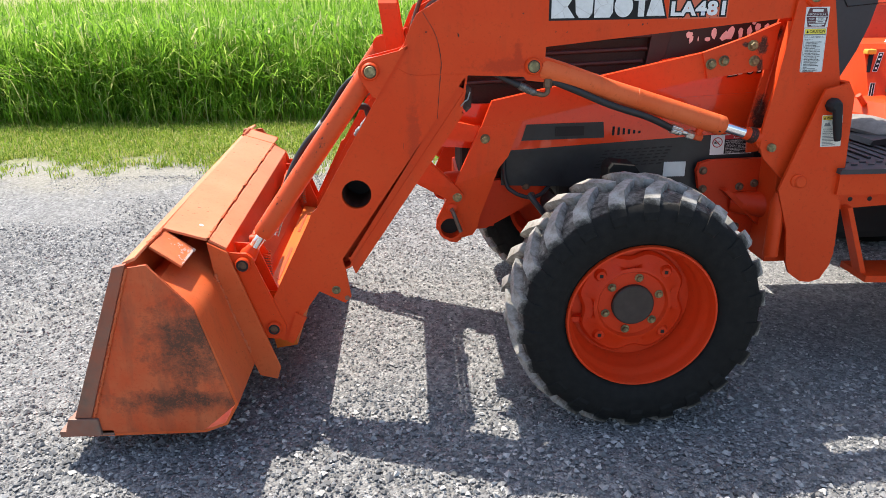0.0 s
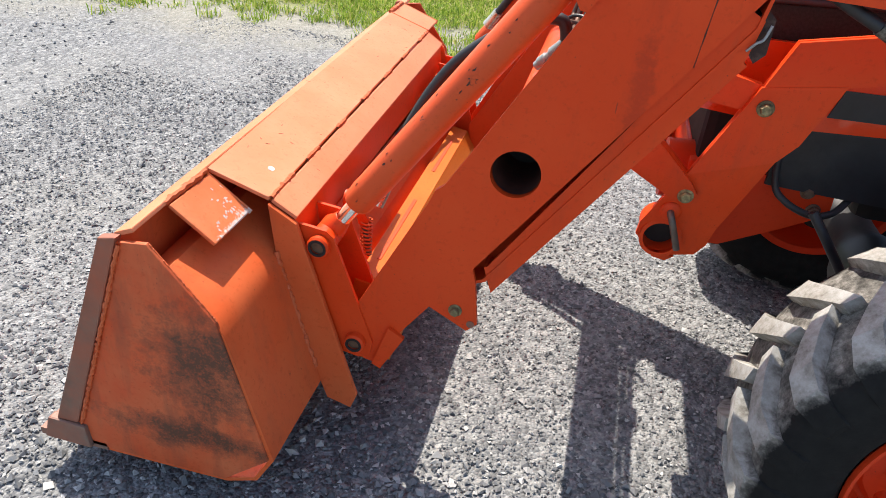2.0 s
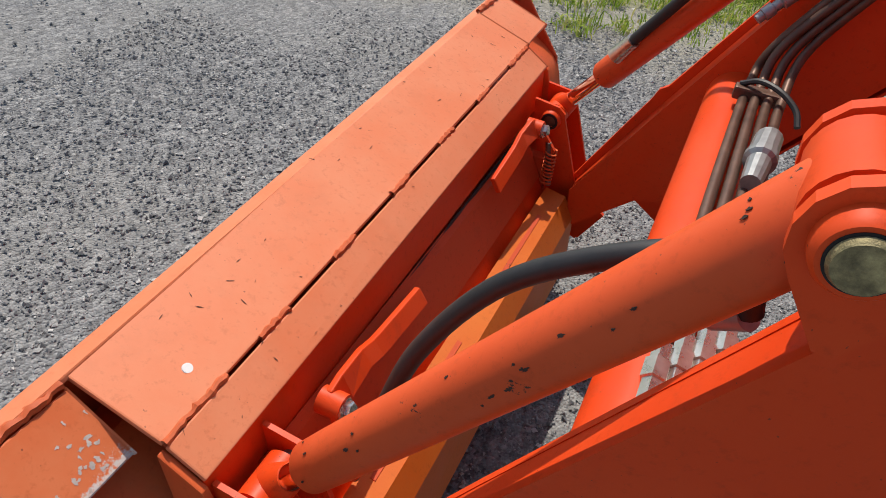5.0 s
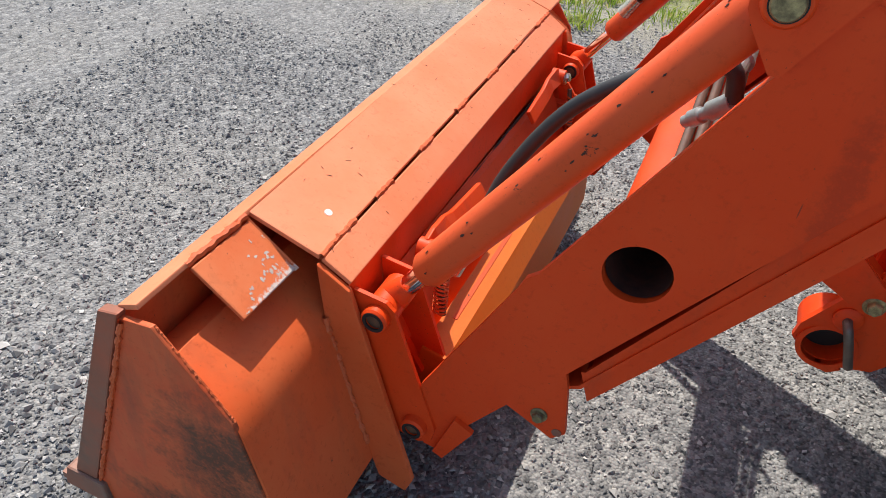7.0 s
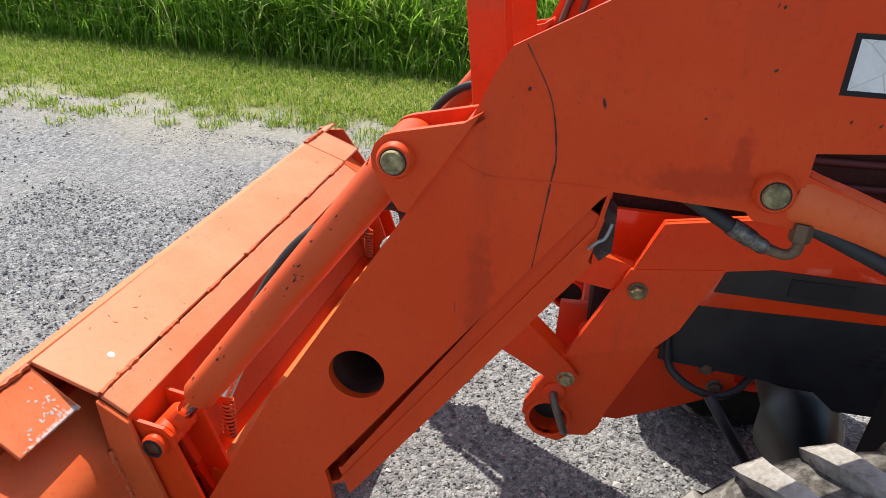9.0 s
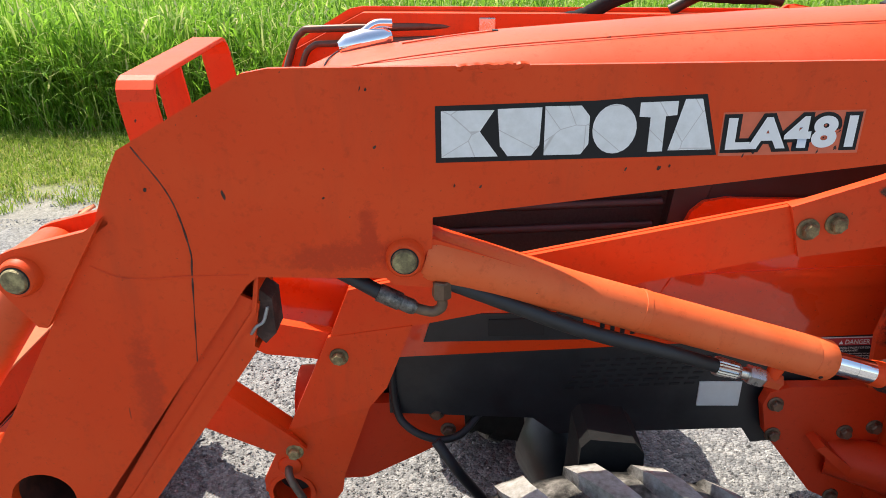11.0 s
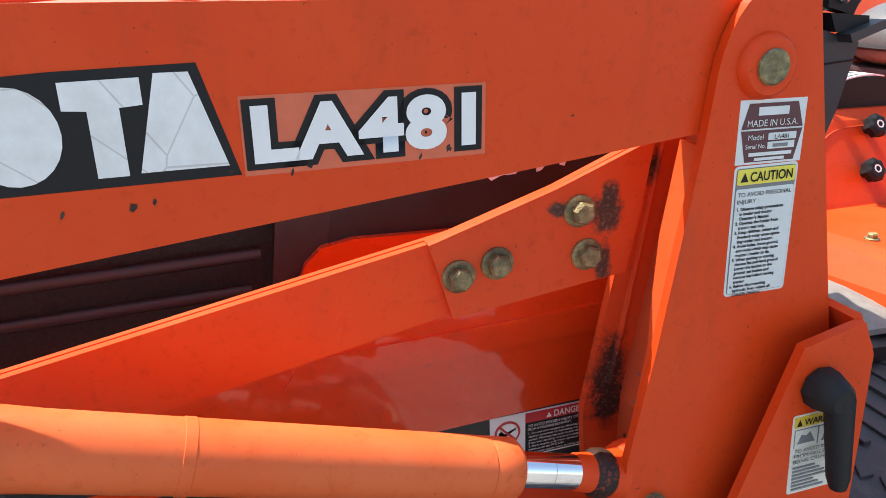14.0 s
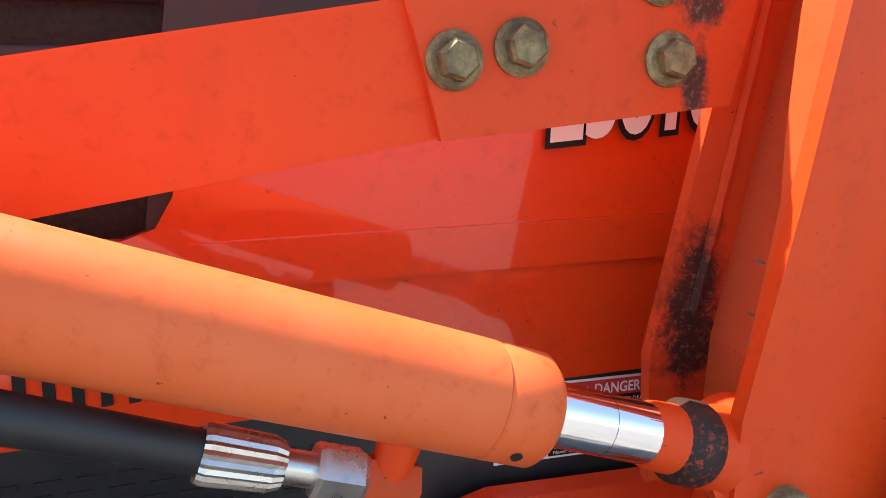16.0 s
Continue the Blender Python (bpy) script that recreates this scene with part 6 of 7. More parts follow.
hi = [bm.verts.new(p + nrm * 0.0012) for p in gate]
bm.faces.new(lo)
bm.faces.new(hi[::-1])
for k in range(4):
    bm.faces.new((lo[k], hi[k], hi[(k + 1) % 4], lo[(k + 1) % 4]))
part("shift_gate", bm, INK, ped, "dark shift gate")
part("shift_tip", box(1.098, 1.132, 0.262, 0.292, 0.932, 0.950), AMBER, ped, "yellow lever tip", bevel=0.004)
# slotted quadrant with its lever
quad = []
for k in range(15):
    a = radians(182 - k * 9)
    quad.append((1.382 + 0.150 * math.cos(a), 0.938 + 0.092 * math.sin(a)))
qd = part("lever_quadrant", plate(quad + [(1.45, 0.948)], 0.332, 0.387), INK, tractor, "black quadrant with white edge bands", bevel=0.001)
for ya, yb in ((0.331, 0.337), (0.347, 0.364), (0.380, 0.387)):
    part("quadrant_band", sheet([(x, z + 0.002) for x, z in quad[:13]], ya, yb, 0.003), WHITE, qd, "white band")
for k in range(6):
    x, z = quad[2 + k]
    part("quadrant_mark", box(x - 0.004, x + 0.004, 0.352, 0.363, z + 0.002, z + 0.007), INK, qd)
part("quadrant_lever", hose([(1.266, 0.357, 0.995), (1.248, 0.357, 1.045), (1.238, 0.355, 1.085)], 0.0065, 10), INK, qd, "black lever", smooth=True)
part("lever_grip", hose([(1.239, 0.355, 1.080), (1.238, 0.354, 1.11), (1.244, 0.352, 1.138)], 0.0115, 12), INK, qd, "black lever grip", smooth=True)
part("quadrant_screw", hose([(1.226, 0.336, 0.966), (1.234, 0.328, 0.970)], 0.012, 8), OLDBOLT, qd)
seat = new("seat")
seat.parent, seat.location = tractor, (1.80, 0.44, 0.968)
seat["label"] = "grey vinyl tractor seat"
bm = bmesh.new()
bmesh.ops.create_uvsphere(bm, u_segments=40, v_segments=20, radius=1)
for v in bm.verts:
    p = v.co
    v.co = Vector((math.copysign(abs(p.x) ** 0.6, p.x) * 0.27, math.copysign(abs(p.y) ** 0.6, p.y) * 0.19, math.copysign(abs(p.z) ** 0.8, p.z) * 0.085 + 0.118 + 0.02 * (1 - p.x * p.x)))
part("cushion", bm, SEATVINYL, seat, "shiny grey vinyl cushion", smooth=True)
ring = [(0.272 * math.copysign(abs(math.cos(a)) ** 0.6, math.cos(a)), 0.192 * math.copysign(abs(math.sin(a)) ** 0.6, math.sin(a)), 0.105) for a in [k / 40 * math.tau for k in range(41)]]
part("cushion_piping", hose(ring, 0.0045, 8, 2), INK, seat, "black piping")
part("seat_pan", box(-0.25, 0.27, -0.175, 0.175, 0.028, 0.060), BURNT, seat, "dark seat pan", bevel=0.01)
part("seat_slide", box(-0.22, 0.26, -0.12, 0.12, 0.0, 0.03), DARK, seat, "dark seat slide", bevel=0.005)
part("pan_trim", rod((-0.24, -0.180, 0.048), (0.24, -0.180, 0.042), 0.004, 8), CREAM, seat)
fend = part("far_fender", prism([(0.54, 0.665), (0.56, 0.95), (0.62, 1.09), (0.70, 1.20), (0.80, 1.27), (1.0, 1.29), (1.0, 0.665)], 1.14, 2.3, 0.25), HOODPAINT, tractor, "orange far mudguard", bevel=0.03, segs=4)
part("fender_seam", hose([(1.25, 0.627, 1.104), (1.40, 0.624, 1.104), (1.60, 0.624, 1.106), (2.0, 0.624, 1.106)], 0.003, 6), RUSTY, fend, "dark panel seam")
# dusty pedal on the floor; the black block below stands in for shadow
bm = bmesh.new()
grid = []
for i in range(11):
    row = []
    for j in range(9):
        u, w = -1 + i / 5, -1 + j / 4
        h = max(0.0, (1 - 0.75 * u * u) * (1 - 0.6 * w * w))
        row.append(bm.verts.new((0.985 + 0.085 * u * math.sqrt(1 - w * w * 0.4) - 0.10 * w * 0.3, 0.02 + 0.155 * w * math.sqrt(1 - u * u * 0.3), 0.694 + 0.046 * h)))
    grid.append(row)
for ra, rb in zip(grid, grid[1:]):
    for k in range(8):
        bm.faces.new((ra[k], ra[k + 1], rb[k + 1], rb[k]))
ex = bmesh.ops.extrude_face_region(bm, geom=bm.faces[:])
bmesh.ops.translate(bm, verts=[v for v in ex["geom"] if isinstance(v, bmesh.types.BMVert)], vec=(0, 0, 0.010))
pd = part("foot_pedal", bm, PALEDUST, tractor, "dusty pale grey rubber pedal", smooth=True)
part("pedal_shade_block", plate([(0.89, 0.684), (0.90, 0.700), (0.96, 0.708), (1.05, 0.704), (1.065, 0.694), (1.04, 0.684)], -0.160, 0.03), RUBBER, pd, "black block standing in for the shadow below the pedal", bevel=0.008)
part("pedal_stem", rod((0.98, 0.02, 0.670), (0.98, 0.02, 0.705), 0.02, 10), DARK, pd)
part("pedal_arm", rod((1.020, 0.15, 0.800), (1.068, 0.16, 0.750), 0.010, 10), ORANGE, pd, smooth=True)
# step hanging under the platform
step = part("boarding_step", plate([(0.676, 0.560), (0.690, 0.562), (0.775, 0.345), (0.761, 0.340)], -0.435, -0.390), ORANGE, tractor, "orange boarding step", bevel=0.002)
part("step_tread", plate([(0.758, 0.330), (0.758, 0.350), (1.05, 0.345), (1.05, 0.320)], -0.46, -0.33), ORANGE, step, bevel=0.004)
part("platform_brace", plate([(0.64, 0.545), (0.64, 0.600), (1.2, 0.600), (1.1, 0.575)], -0.40, -0.388), ORANGE, plat)
for x in (0.70, 0.76):
    part("brace_hole", rod((x, -0.3995, 0.577), (x, -0.4015, 0.577), 0.007, 12), DARK, plat, "dark hole")

# ---- decals and labels ----
# the maker's mark on the near arm: plain white blocks on black; the model number is lettered
arm_board = Board((0, AY, 1.104), (1, AS, 0), (0, 0, 1), loader)
arm_board.d = Vector((0, 0, 1))
arm_board.n = Vector((AS, -1, 0)).normalized()
KK = math.sqrt(1 + AS * AS)
ground_shape = [(-0.2375, -0.006), (0.0890, -0.005), (0.0690, 0.0660), (-0.0120, 0.0640), (-0.0350, 0.0625), (-0.0600, 0.0610), (-0.2380, 0.0585)]
marks = [
    [(-0.2310, 0), (-0.1670, 0), (-0.1880, 0.029), (-0.1720, 0.053), (-0.2315, 0.053)],
    [(-0.1685, 0.054), (-0.1650, 0.012), (-0.1560, 0), (-0.1290, 0), (-0.1200, 0.012), (-0.1185, 0.055)],
    [(-0.1145, 0), (-0.0720, 0), (-0.0635, 0.012), (-0.0640, 0.044), (-0.0740, 0.056), (-0.1150, 0.056)],
    [(-0.0345 + 0.0255 * math.cos(a * math.tau / 24), 0.0285 + 0.0285 * math.sin(a * math.tau / 24)) for a in range(24)],
    [(0.0060, 0.001), (0.0235, 0.001), (0.0235, 0.042), (0.0365, 0.043), (0.0365, 0.059), (-0.0070, 0.058), (-0.0070, 0.042), (0.0060, 0.041)],
    [(0.0300, 0.002), (0.0820, 0.002), (0.0640, 0.061), (0.0445, 0.061)],
]
back = arm_board.shape("maker_mark_backing", [(x * KK, z) for x, z in ground_shape], INK, 0, "black decal ground", loader)
for m in marks:
    arm_board.shape("maker_mark_block", [(x * KK, z) for x, z in m], CRACKED, 1, "cracked white decal block", back)
arm_board.d = Vector((0, 0, -1))
halo = arm_board.rect("model_decal_film", 0.0910 * KK, -0.0445, 0.2600 * KK, 0.0065, FILM, 0, "faint clear decal film", loader)
outlined(arm_board, "LA481", 0.0975 * KK, -0.0035, 0.0335, 0.155, 0.0022, 0.0042, loader)

# rating plate and caution label on the near upright
B = Board((0.4815, -0.382, 1.1235), (1, 0, 0.0), (0.045, 0, -1), loader)
plate_ob = B.rect("rating_plate", 0, 0, 0.066, 0.054, SILVERLABEL, 0, "silver and maroon rating label, chipped")
B.shape("maroon_top", [(0.009, 0.003), (0.057, 0.003), (0.064, 0.024), (0.003, 0.024)], MAROON, 1, parent=plate_ob)
B.shape("maroon_field", [(0.003, 0.0255), (0.064, 0.0255), (0.058, 0.052), (0.009, 0.052)], MAROON, 1, parent=plate_ob)
B.rect("maker_bar", 0.018, 0.006, 0.048, 0.013, SILVERLABEL, 2, parent=plate_ob)
B.words("MADE IN U.S.A.", 0.008, 0.0220, 0.0055, SILVERLABEL, 2, width=0.050, parent=plate_ob)
B.words("Model", 0.010, 0.0330, 0.0042, SILVERLABEL, 2, width=0.015, parent=plate_ob)
B.rect("model_field", 0.030, 0.0280, 0.058, 0.0340, SILVERLABEL, 2, parent=plate_ob)
B.words("LA481", 0.036, 0.0333, 0.0040, INK, 3, width=0.014, parent=plate_ob)
B.words("Serial No.", 0.008, 0.0405, 0.0040, SILVERLABEL, 2, width=0.020, parent=plate_ob)
B.rect("serial_field", 0.030, 0.0355, 0.057, 0.0415, SILVERLABEL, 2, parent=plate_ob)
B.rect("serial_bar", 0.035, 0.0372, 0.050, 0.0400, GREYTEXT, 3, parent=plate_ob)
B.rect("print_bar", 0.012, 0.0440, 0.055, 0.0470, SILVERLABEL, 2, parent=plate_ob)
B.rect("print_bar", 0.018, 0.0485, 0.048, 0.0510, SILVERLABEL, 2, parent=plate_ob)
B = Board((0.4845, -0.382, 1.0685), (1, 0, 0.01), (0.055, 0, -1), loader)
cau = B.rect("caution_label", 0, 0, 0.0645, 0.120, SILVERLABEL, 0, "silver and yellow caution label, scuffed", r=0.004)
B.rect("inner_border", 0.0022, 0.0022, 0.0623, 0.1178, GREYTEXT, 1, parent=cau, r=0.003)
B.rect("inner_field", 0.0028, 0.0200, 0.0617, 0.1172, SILVERLABEL, 2, parent=cau, r=0.002)
B.rect("yellow_band", 0.0028, 0.0028, 0.0617, 0.0165, YELLOW, 2, parent=cau, r=0.002)
B.shape("warning_triangle", [(0.0060, 0.0138), (0.0135, 0.0138), (0.0098, 0.0058)], INK, 3, parent=cau)
B.words("CAUTION", 0.0155, 0.0138, 0.0082, INK, 3, width=0.043, bold=0.0002, parent=cau)
y = 0.0268
for line, hgt, wid in (("TO AVOID PERSONAL", 0.0038, 0.055), ("INJURY :", 0.0038, 0.022)):
    B.words(line, 0.0042, y, hgt, INK, 3, width=wid, parent=cau)
    y += 0.0062
for line in ("1. Observe safety precautions", "   in loader and tractor", "   Operator's Manual.", "2. Operate the loader from", "   tractor seat only.", "3. Keep children, others and", "   livestock away when opera-",
             "   ting loader and tractor.", "4. Avoid holes, loose ground,", "   and rocks which may cause", "   tractor / loader to tip.", "5. When parking or storing,", "   choose flat and hard ground.", "   Lower the bucket to the",
             "   ground, set brakes and", "   remove key before leaving", "   tractor.", "6. Before disconnecting", "   hydraulic lines, relieve all", "   hydraulic pressure."):
    B.words(line, 0.0042, y, 0.0028, INK, 3, bold=0.00012, parent=cau)
    y += 0.00425

# warning label on the mounting bracket
B = Board((0.5585, -0.418, 0.8330), (1, 0, 0.03), (0.10, 0, -1), loader)
wrn = B.rect("warning_label", 0, 0, 0.060, 0.092, CREAM, 0, "aged cream warning label with amber heading", r=0.003)
B.rect("amber_band", 0.002, 0.002, 0.058, 0.014, AMBER, 1, parent=wrn, r=0.001)
B.shape("warning_triangle", [(0.0045, 0.0122), (0.0105, 0.0122), (0.0075, 0.0050)], INK, 2, parent=wrn)
B.words("WARNING", 0.0125, 0.0120, 0.0070, INK, 2, width=0.043, bold=0.0002, parent=wrn)
B.rect("pictogram", 0.003, 0.0165, 0.057, 0.0370, GREYTEXT, 1, parent=wrn)
B.rect("pictogram_field", 0.0034, 0.0169, 0.0290, 0.0366, CREAM, 2, parent=wrn)
B.rect("pictogram_field", 0.0310, 0.0169, 0.0566, 0.0366, CREAM, 2, parent=wrn)
B.shape("pictogram_shape", [(0.006, 0.032), (0.010, 0.022), (0.016, 0.024), (0.020, 0.020), (0.026, 0.032)], GREYTEXT, 3, parent=wrn)
B.shape("pictogram_shape", [(0.034, 0.034), (0.038, 0.022), (0.046, 0.020), (0.054, 0.032)], GREYTEXT, 3, parent=wrn)
y = 0.0430
for line in ("TO AVOID INJURY", "FROM FALLS OR", "BEING CRUSHED:"):
    B.words(line, 0.004, y, 0.0042, INK, 2, width=min(0.05, 0.0036 * len(line)), parent=wrn)
    y += 0.0062
for k in range(7):
    B.rect("print_bar", 0.004, 0.060 + 0.0043 * k, 0.030 + 0.006 * ((k * 5) % 4), 0.0620 + 0.0043 * k, GREYTEXT, 2, parent=wrn)

# danger label on the black engine panel
B = Board((0.338, -0.2035, 0.7375), (1, 0, 0.03), (0.03, 0, -1), tractor)
dng = B.rect("danger_label", 0, 0, 0.135, 0.0635, WHITE, 0, "white, red and black danger label")
B.rect("red_band", 0.045, 0.002, 0.133, 0.0155, RED, 1, parent=dng)
B.rect("black_field", 0.045, 0.0155, 0.133, 0.0615, INK, 1, parent=dng)
B.shape("warning_triangle", [(0.072, 0.0128), (0.079, 0.0128), (0.0755, 0.0062)], WHITE, 2, parent=dng)
B.words("DANGER", 0.082, 0.0130, 0.0085, WHITE, 2, width=0.040, bold=0.0002, parent=dng)
y = 0.0218
for line in ("TO AVOID POSSIBLE INJURY OR DEATH", "FROM A MACHINE RUNAWAY."):
    B.words(line, 0.048, y, 0.0038, WHITE, 2, width=0.0025 * len(line), parent=dng)
    y += 0.0052
for line in ("1. Do not start engine by shorting across", "starter terminals or bypassing the safety", "switch. Machine may start in gear and move", "if normal starting circuitry is bypassed.", "2. Start engine only from operator's seat with", "transmission and PTO OFF.", "Never start engine while standing on ground."):
    B.words(line, 0.049, y, 0.0030, WHITE, 2, width=0.0019 * len(line), parent=dng)
    y += 0.0046
ring = [(0.022 + 0.0165 * math.cos(a * math.tau / 28), 0.024 + 0.0165 * math.sin(a * math.tau / 28)) for a in range(28)]
B.shape("prohibition_ring", ring, RED, 1, parent=dng)
B.shape("prohibition_field", [(0.022 + (x - 0.022) * 0.82, 0.024 + (z - 0.024) * 0.82) for x, z in ring], WHITE, 2, parent=dng)
B.shape("prohibition_bar", [(0.0105, 0.014), (0.0125, 0.012), (0.0335, 0.034), (0.0315, 0.036)], RED, 3, parent=dng)
B.shape("pictogram_shape", [(0.010, 0.022), (0.014, 0.019), (0.018, 0.024), (0.032, 0.018), (0.033, 0.020), (0.020, 0.028), (0.012, 0.028)], INK, 2, parent=dng)

# tractor model number, half covered by the bolted plate
B = Board((0.362, -0.2090, 0.920), (1, 0, 0.12), (0, 0, -1), tractor)
outlined(B, "L3010", 0.004, -0.003, 0.046, 0.136, 0.0028, 0.0044, tractor)

# what is left of a peeled decal on the dark panel
rnd = random.Random(11)
flakes = 0
for cx, cz, w, h in ((0.236, 1.043, 0.022, 0.020), (0.242, 1.028, 0.014, 0.022), (0.264, 1.030, 0.004, 0.012), (0.292, 1.029, 0.018, 0.014), (0.312, 1.048, 0.018, 0.034), (0.345, 1.038, 0.026, 0.030), (0.362, 1.046, 0.028, 0.034), (0.392, 1.044, 0.014, 0.030), (0.419, 1.050, 0.015, 0.032), (0.430, 1.073, 0.014, 0.008), (0.443, 1.063, 0.015, 0.022), (0.470, 1.062, 0.016, 0.022)):
    flakes += 1
    bm = flake(jagged(rnd, w * 1.25, h * 1.25, 9, 0.45), (cx, -0.1973, cz), (1, 0, 0.05), (0, 0, 1), 0.0005 + 0.0004 * (flakes % 3))
    part("peeled_decal", bm, PALE, tractor, "peeling pale decal flake")

# dealer sticker on the hood, its lettering as plain bars
hn = Vector((0, -0.67, 0.74))
B = Board((0.434, -0.143, 1.1985), (1, -0.004, 0.03), (-0.17, -0.72, -0.69), tractor)
B.n = hn.normalized()
B.o += B.n * 0.004
stk = B.rect("dealer_sticker", 0, 0, 0.092, 0.050, WHITE, 1, "navy sticker with a white border")
B.rect("sticker_field", 0.003, 0.003, 0.089, 0.047, NAVY, 2, parent=stk)
B.shape("sticker_emblem", [(0.036, 0.024), (0.040, 0.014), (0.048, 0.013), (0.052, 0.007), (0.058, 0.013), (0.066, 0.014), (0.070, 0.024)], SILVERLABEL, 3, parent=stk)
B.rect("sticker_bar", 0.026, 0.026, 0.080, 0.035, SILVERLABEL, 3, parent=stk)
B.rect("sticker_bar", 0.026, 0.038, 0.080, 0.041, SILVERLABEL, 3, parent=stk)

# bare chips on the edges of the upright
rnd = random.Random(23)
for k in range(12):
    z = rnd.uniform(0.80, 1.07)
    x = 0.417 + (z - 0.78) * 0.150
    part("paint_chip", flake(jagged(rnd, rnd.uniform(0.004, 0.012), rnd.uniform(0.002, 0.006), 9, 0.6), (x - 0.0004, rnd.uniform(-0.371, -0.352), z), (0, -1, 0), (0.15, 0, 1), 0.0005), BARE, loader, "bare chip on the flange edge")
# chipped spots on the near arm
for k in range(22):
    x = rnd.uniform(-0.60, 0.35)
    z = rnd.uniform(1.00, 1.19) if x < -0.27 else rnd.uniform(1.08 + x * 0.09, 1.095 + x * 0.09)
    part("paint_chip", flake(jagged(rnd, rnd.uniform(0.002, 0.006), rnd.uniform(0.002, 0.009), 9, 0.6), (x, AY + AS * x - 0.0002, z), (1, AS, 0), (0.2, 0, 1), 0.0004), RUSTDARK, loader, "dark chip in the paint")
part("paint_chip", flake(jagged(rnd, 0.005, 0.016, 11, 0.6), (-0.478, AY - AS * 0.478 - 0.0002, 1.068), (1, AS, 0), (-0.25, 0, 1), 0.0004), RUSTDARK, loader, "dark chip in the paint")

# lumpy repair weld on the top edge of the near arm
for xa, xb, sd in ((-0.215, -0.150, 3), (-0.190, -0.135, 8)):
    bead((xa, AY + AS * xa + 0.003, 1.2030), (xb, AY + AS * xb + 0.004, 1.2045), 0.0042, loader, seed=sd, material=ORANGE)

# ---- loose stone and grass ----
def stones(name, count, x0, x1, y0, y1, small, large, seed, label):
    """Loose crushed stone: many small angular pieces in one mesh."""
    rs = np.random.RandomState(seed)
    base = np.array([(1, 0, 0), (-1, 0, 0), (0, 1, 0), (0, -1, 0), (0, 0, 1), (0, 0, -1)], float)
    tri = np.array([(0, 2, 4), (2, 1, 4), (1, 3, 4), (3, 0, 4), (2, 0, 5), (1, 2, 5), (3, 1, 5), (0, 3, 5)])
    size = small + (large - small) * rs.rand(count, 1, 1) ** 3.0
    v = base[None] * (0.6 + 0.8 * rs.rand(count, 6, 1)) + rs.normal(0, 0.22, (count, 6, 3))
    a = rs.rand(count) * math.tau
    c, s = np.cos(a)[:, None], np.sin(a)[:, None]
    v = np.stack([v[..., 0] * c - v[..., 1] * s, v[..., 0] * s + v[..., 1] * c, v[..., 2] * 0.65], -1) * size
    pos = np.stack([x0 + (x1 - x0) * rs.rand(count), y0 + (y1 - y0) * rs.rand(count), np.zeros(count)], -1)
    rise = 0.045 * np.clip((pos[:, 1] - 1.2) / 1.0, 0, 1)
    pos[:, 2] = rise + size[:, 0, 0] * 0.1 - 0.002
    v = v + pos[:, None]
    f = (tri[None] + 6 * np.arange(count)[:, None, None]).reshape(-1, 3)
    me = bpy.data.meshes.new(name)
    me.from_pydata(v.reshape(-1, 3).tolist(), [], f.tolist())
    me.materials.append(STONES)
    return tagged(new(name, me), label, "gravel", kind="stuff")


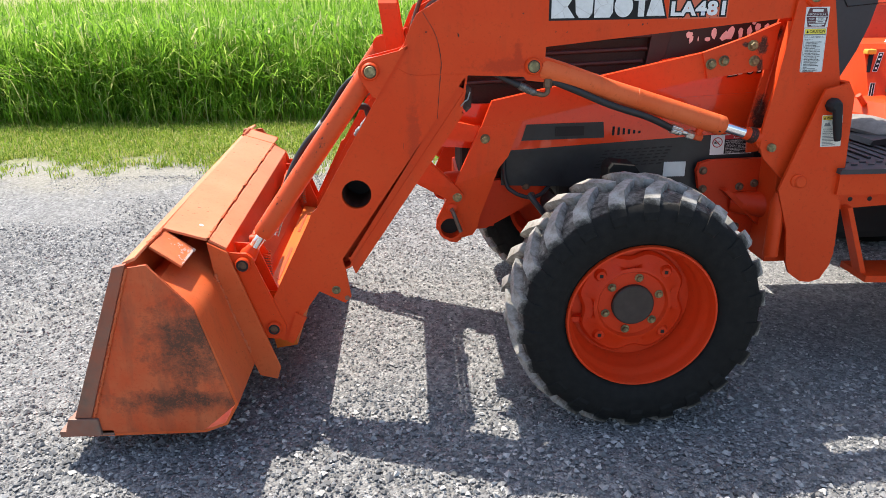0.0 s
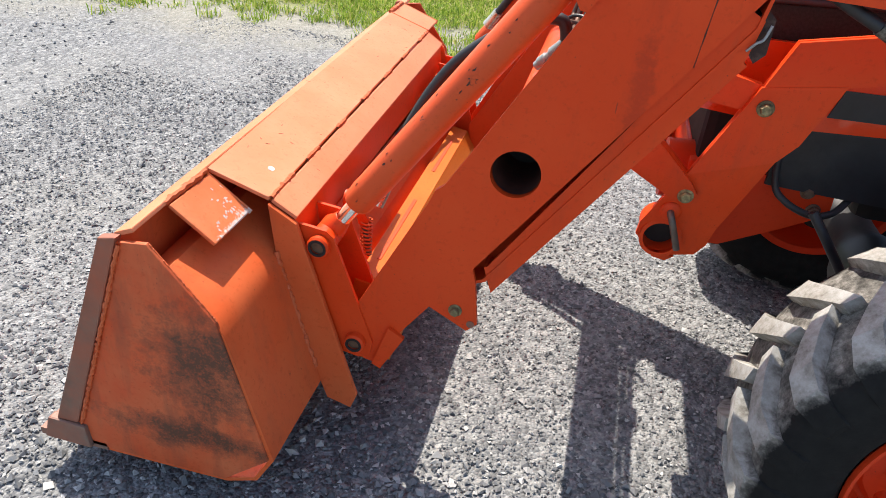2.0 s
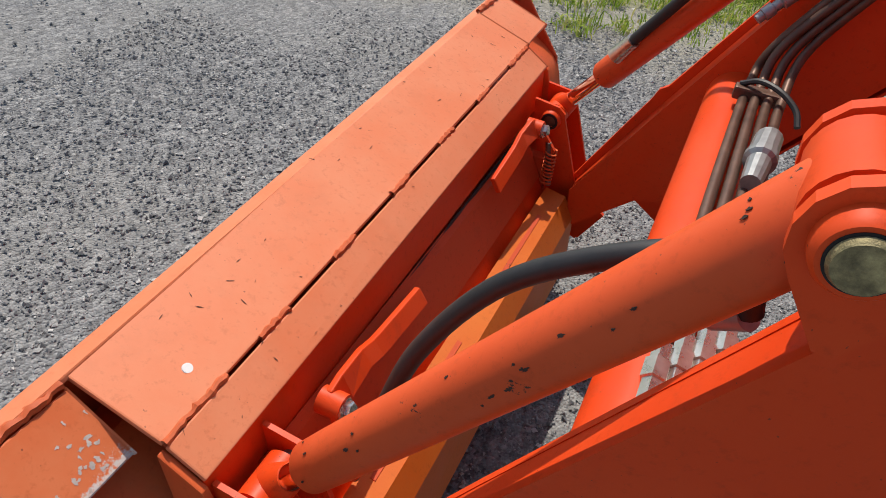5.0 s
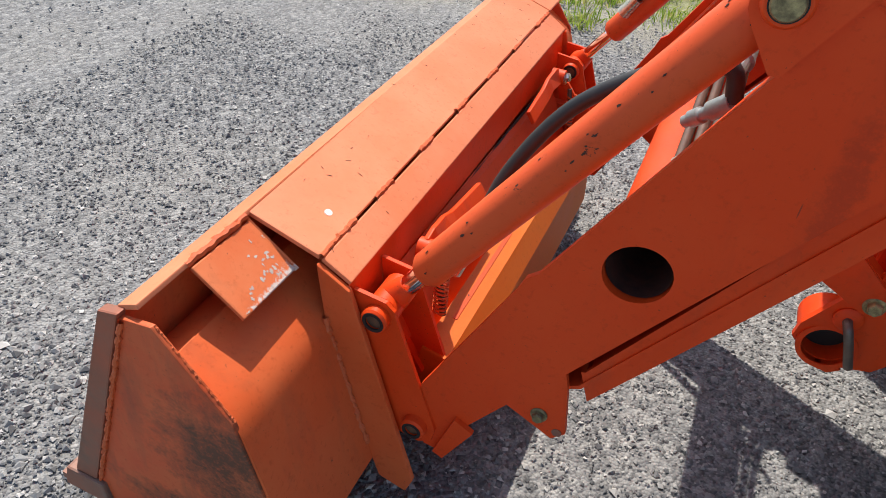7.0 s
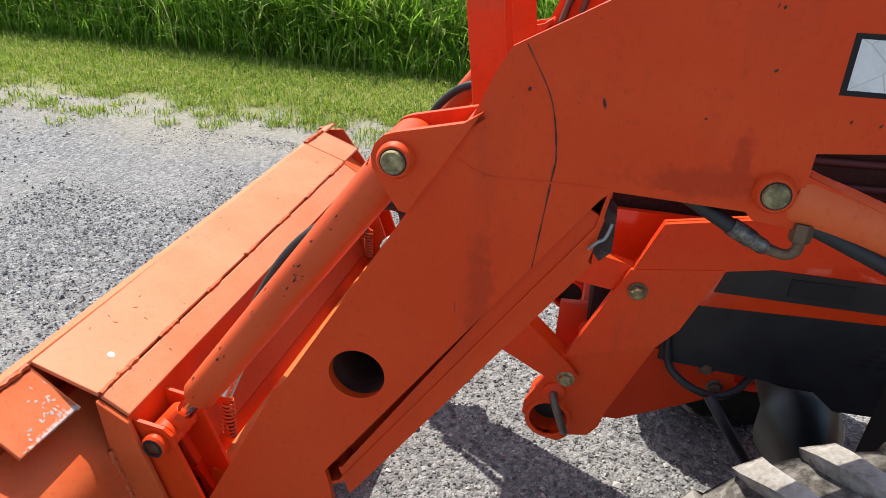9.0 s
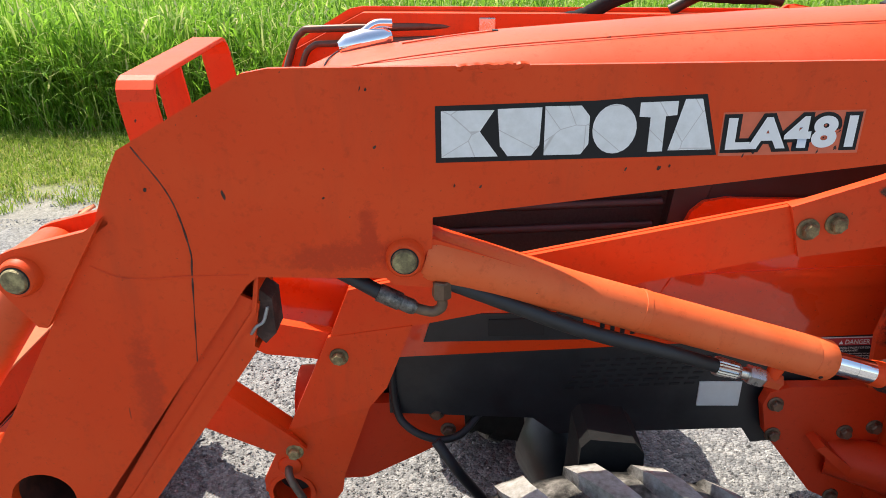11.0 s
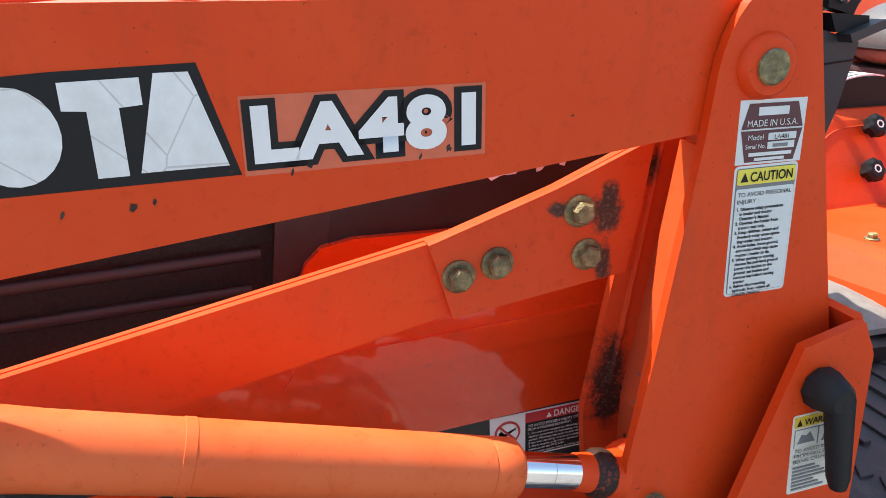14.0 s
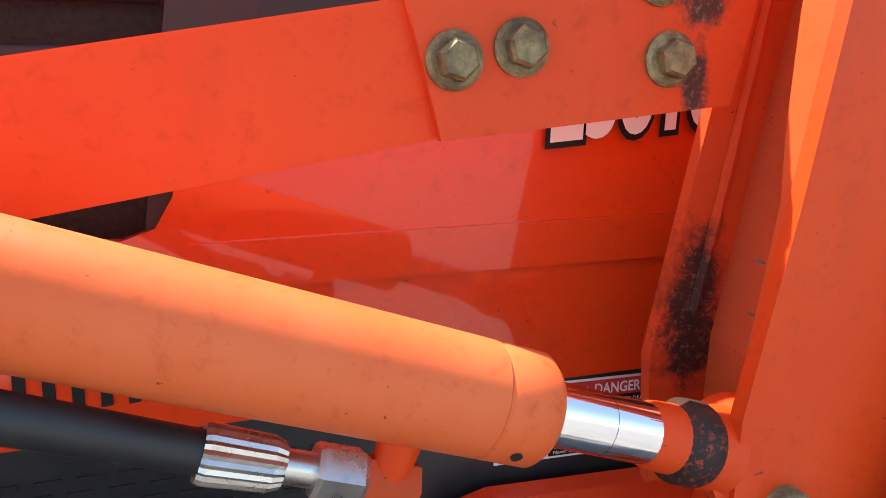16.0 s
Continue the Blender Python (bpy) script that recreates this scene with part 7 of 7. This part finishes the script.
def grass(name, material, count, xr, yr, hr, wr, bend, seed, label, power=1.0, clumps=0, spread=0.1, rise=0.0):
    """Bent tapering blades in one mesh."""
    rs = np.random.RandomState(seed)
    if clumps:
        cx, cy = xr[0] + (xr[1] - xr[0]) * rs.rand(clumps), yr[0] + (yr[1] - yr[0]) * rs.rand(clumps) ** power
        k = rs.randint(0, clumps, count)
        x, y = cx[k] + rs.normal(0, spread, count), cy[k] + rs.normal(0, spread, count)
    else:
        x, y = xr[0] + (xr[1] - xr[0]) * rs.rand(count), yr[0] + (yr[1] - yr[0]) * rs.rand(count) ** power
    ground_z = 0.040 * np.clip((y - 1.2) / 1.0, 0, 1) + rise * rs.rand(count)
    patch = np.array([noise.noise(Vector((p * 0.9, q * 0.9, 1.7))) for p, q in zip(x, y)])
    h = (hr[0] + (hr[1] - hr[0]) * rs.rand(count)) * (1 + 0.28 * patch)
    w = wr[0] + (wr[1] - wr[0]) * rs.rand(count)
    a, lean = rs.rand(count) * math.tau, bend * rs.rand(count) ** 1.4
    face = rs.rand(count) * math.tau
    dx, dy = np.cos(a), np.sin(a)
    fx, fy = np.cos(face), np.sin(face)
    pts = []
    for f, wf in ((0.0, 0.7), (0.55, 1.0), (0.85, 0.7), (1.0, 0.0)):
        bx = x + dx * lean * h * f ** 2.2
        by = y + dy * lean * h * f ** 2.2
        bz = ground_z + h * (f - 0.30 * lean * f ** 3)
        if wf:
            pts += [np.stack([bx - fx * w * wf / 2, by - fy * w * wf / 2, bz], -1), np.stack([bx + fx * w * wf / 2, by + fy * w * wf / 2, bz], -1)]
        else:
            pts.append(np.stack([bx, by, bz], -1))
    v = np.stack(pts, 1)
    n = 7
    o = n * np.arange(count)[:, None]
    quads = np.concatenate([np.array([[0, 1, 3, 2]]) + o, np.array([[2, 3, 5, 4]]) + o]).tolist()
    tris = (np.array([[4, 5, 6]]) + o).tolist()
    me = bpy.data.meshes.new(name)
    me.from_pydata(v.reshape(-1, 3).tolist(), [], quads + tris)
    me.materials.append(material)
    return tagged(new(name, me), label, "grass", kind="stuff")


stones("loose_gravel", 100000, -2.9, 1.5, -1.3, 2.2, 0.0019, 0.0072, 3, "loose grey crushed stone of mixed sizes")
stones("coarse_gravel", 15000, -2.0, 1.1, -1.75, -0.45, 0.0035, 0.0120, 8, "coarse pale grey crushed stone lying loose")
stones("scattered_gravel", 16000, -5.0, 3.5, -2.6, 3.0, 0.003, 0.0105, 5, "scattered grey crushed stone")
grass("tall_grass", BLADES, 70000, (-7.5, 6.5), (4.3, 8.5), (0.40, 0.90), (0.007, 0.016), 1.5, 1, "tall bright green field grass in a dense stand", 1.3)
grass("grass_tips", BLADES, 9000, (-7.5, 6.5), (4.4, 8.5), (0.70, 1.0), (0.005, 0.011), 0.6, 9, "pale seed heads above the field grass", 1.2)
grass("field_leaves", BLADES, 110000, (-7.5, 6.5), (4.25, 8.6), (0.09, 0.22), (0.010, 0.024), 2.4, 12, "arching green leaves in the field grass", 1.2, 2600, 0.11, rise=0.74)
grass("field_edge", BLADES, 16000, (-7.5, 5.5), (4.0, 4.6), (0.12, 0.42), (0.006, 0.013), 1.6, 13, "shorter green grass along the field edge", 0.8)
grass("field_grass", BLADES, 26000, (-14, 14), (8.3, 26), (0.6, 0.95), (0.02, 0.05), 1.0, 2, "tall green field grass further off")
grass("verge_grass", SHORT, 90000, (-6.5, 4.0), (2.75, 4.5), (0.02, 0.065), (0.004, 0.009), 1.9, 4, "short trampled green verge grass", 0.8)
grass("edge_weeds", SHORT, 26000, (-6.0, 3.5), (1.9, 3.1), (0.015, 0.060), (0.004, 0.008), 1.6, 6, "sparse yellow-green weeds at the gravel edge", 0.5, 620, 0.038)
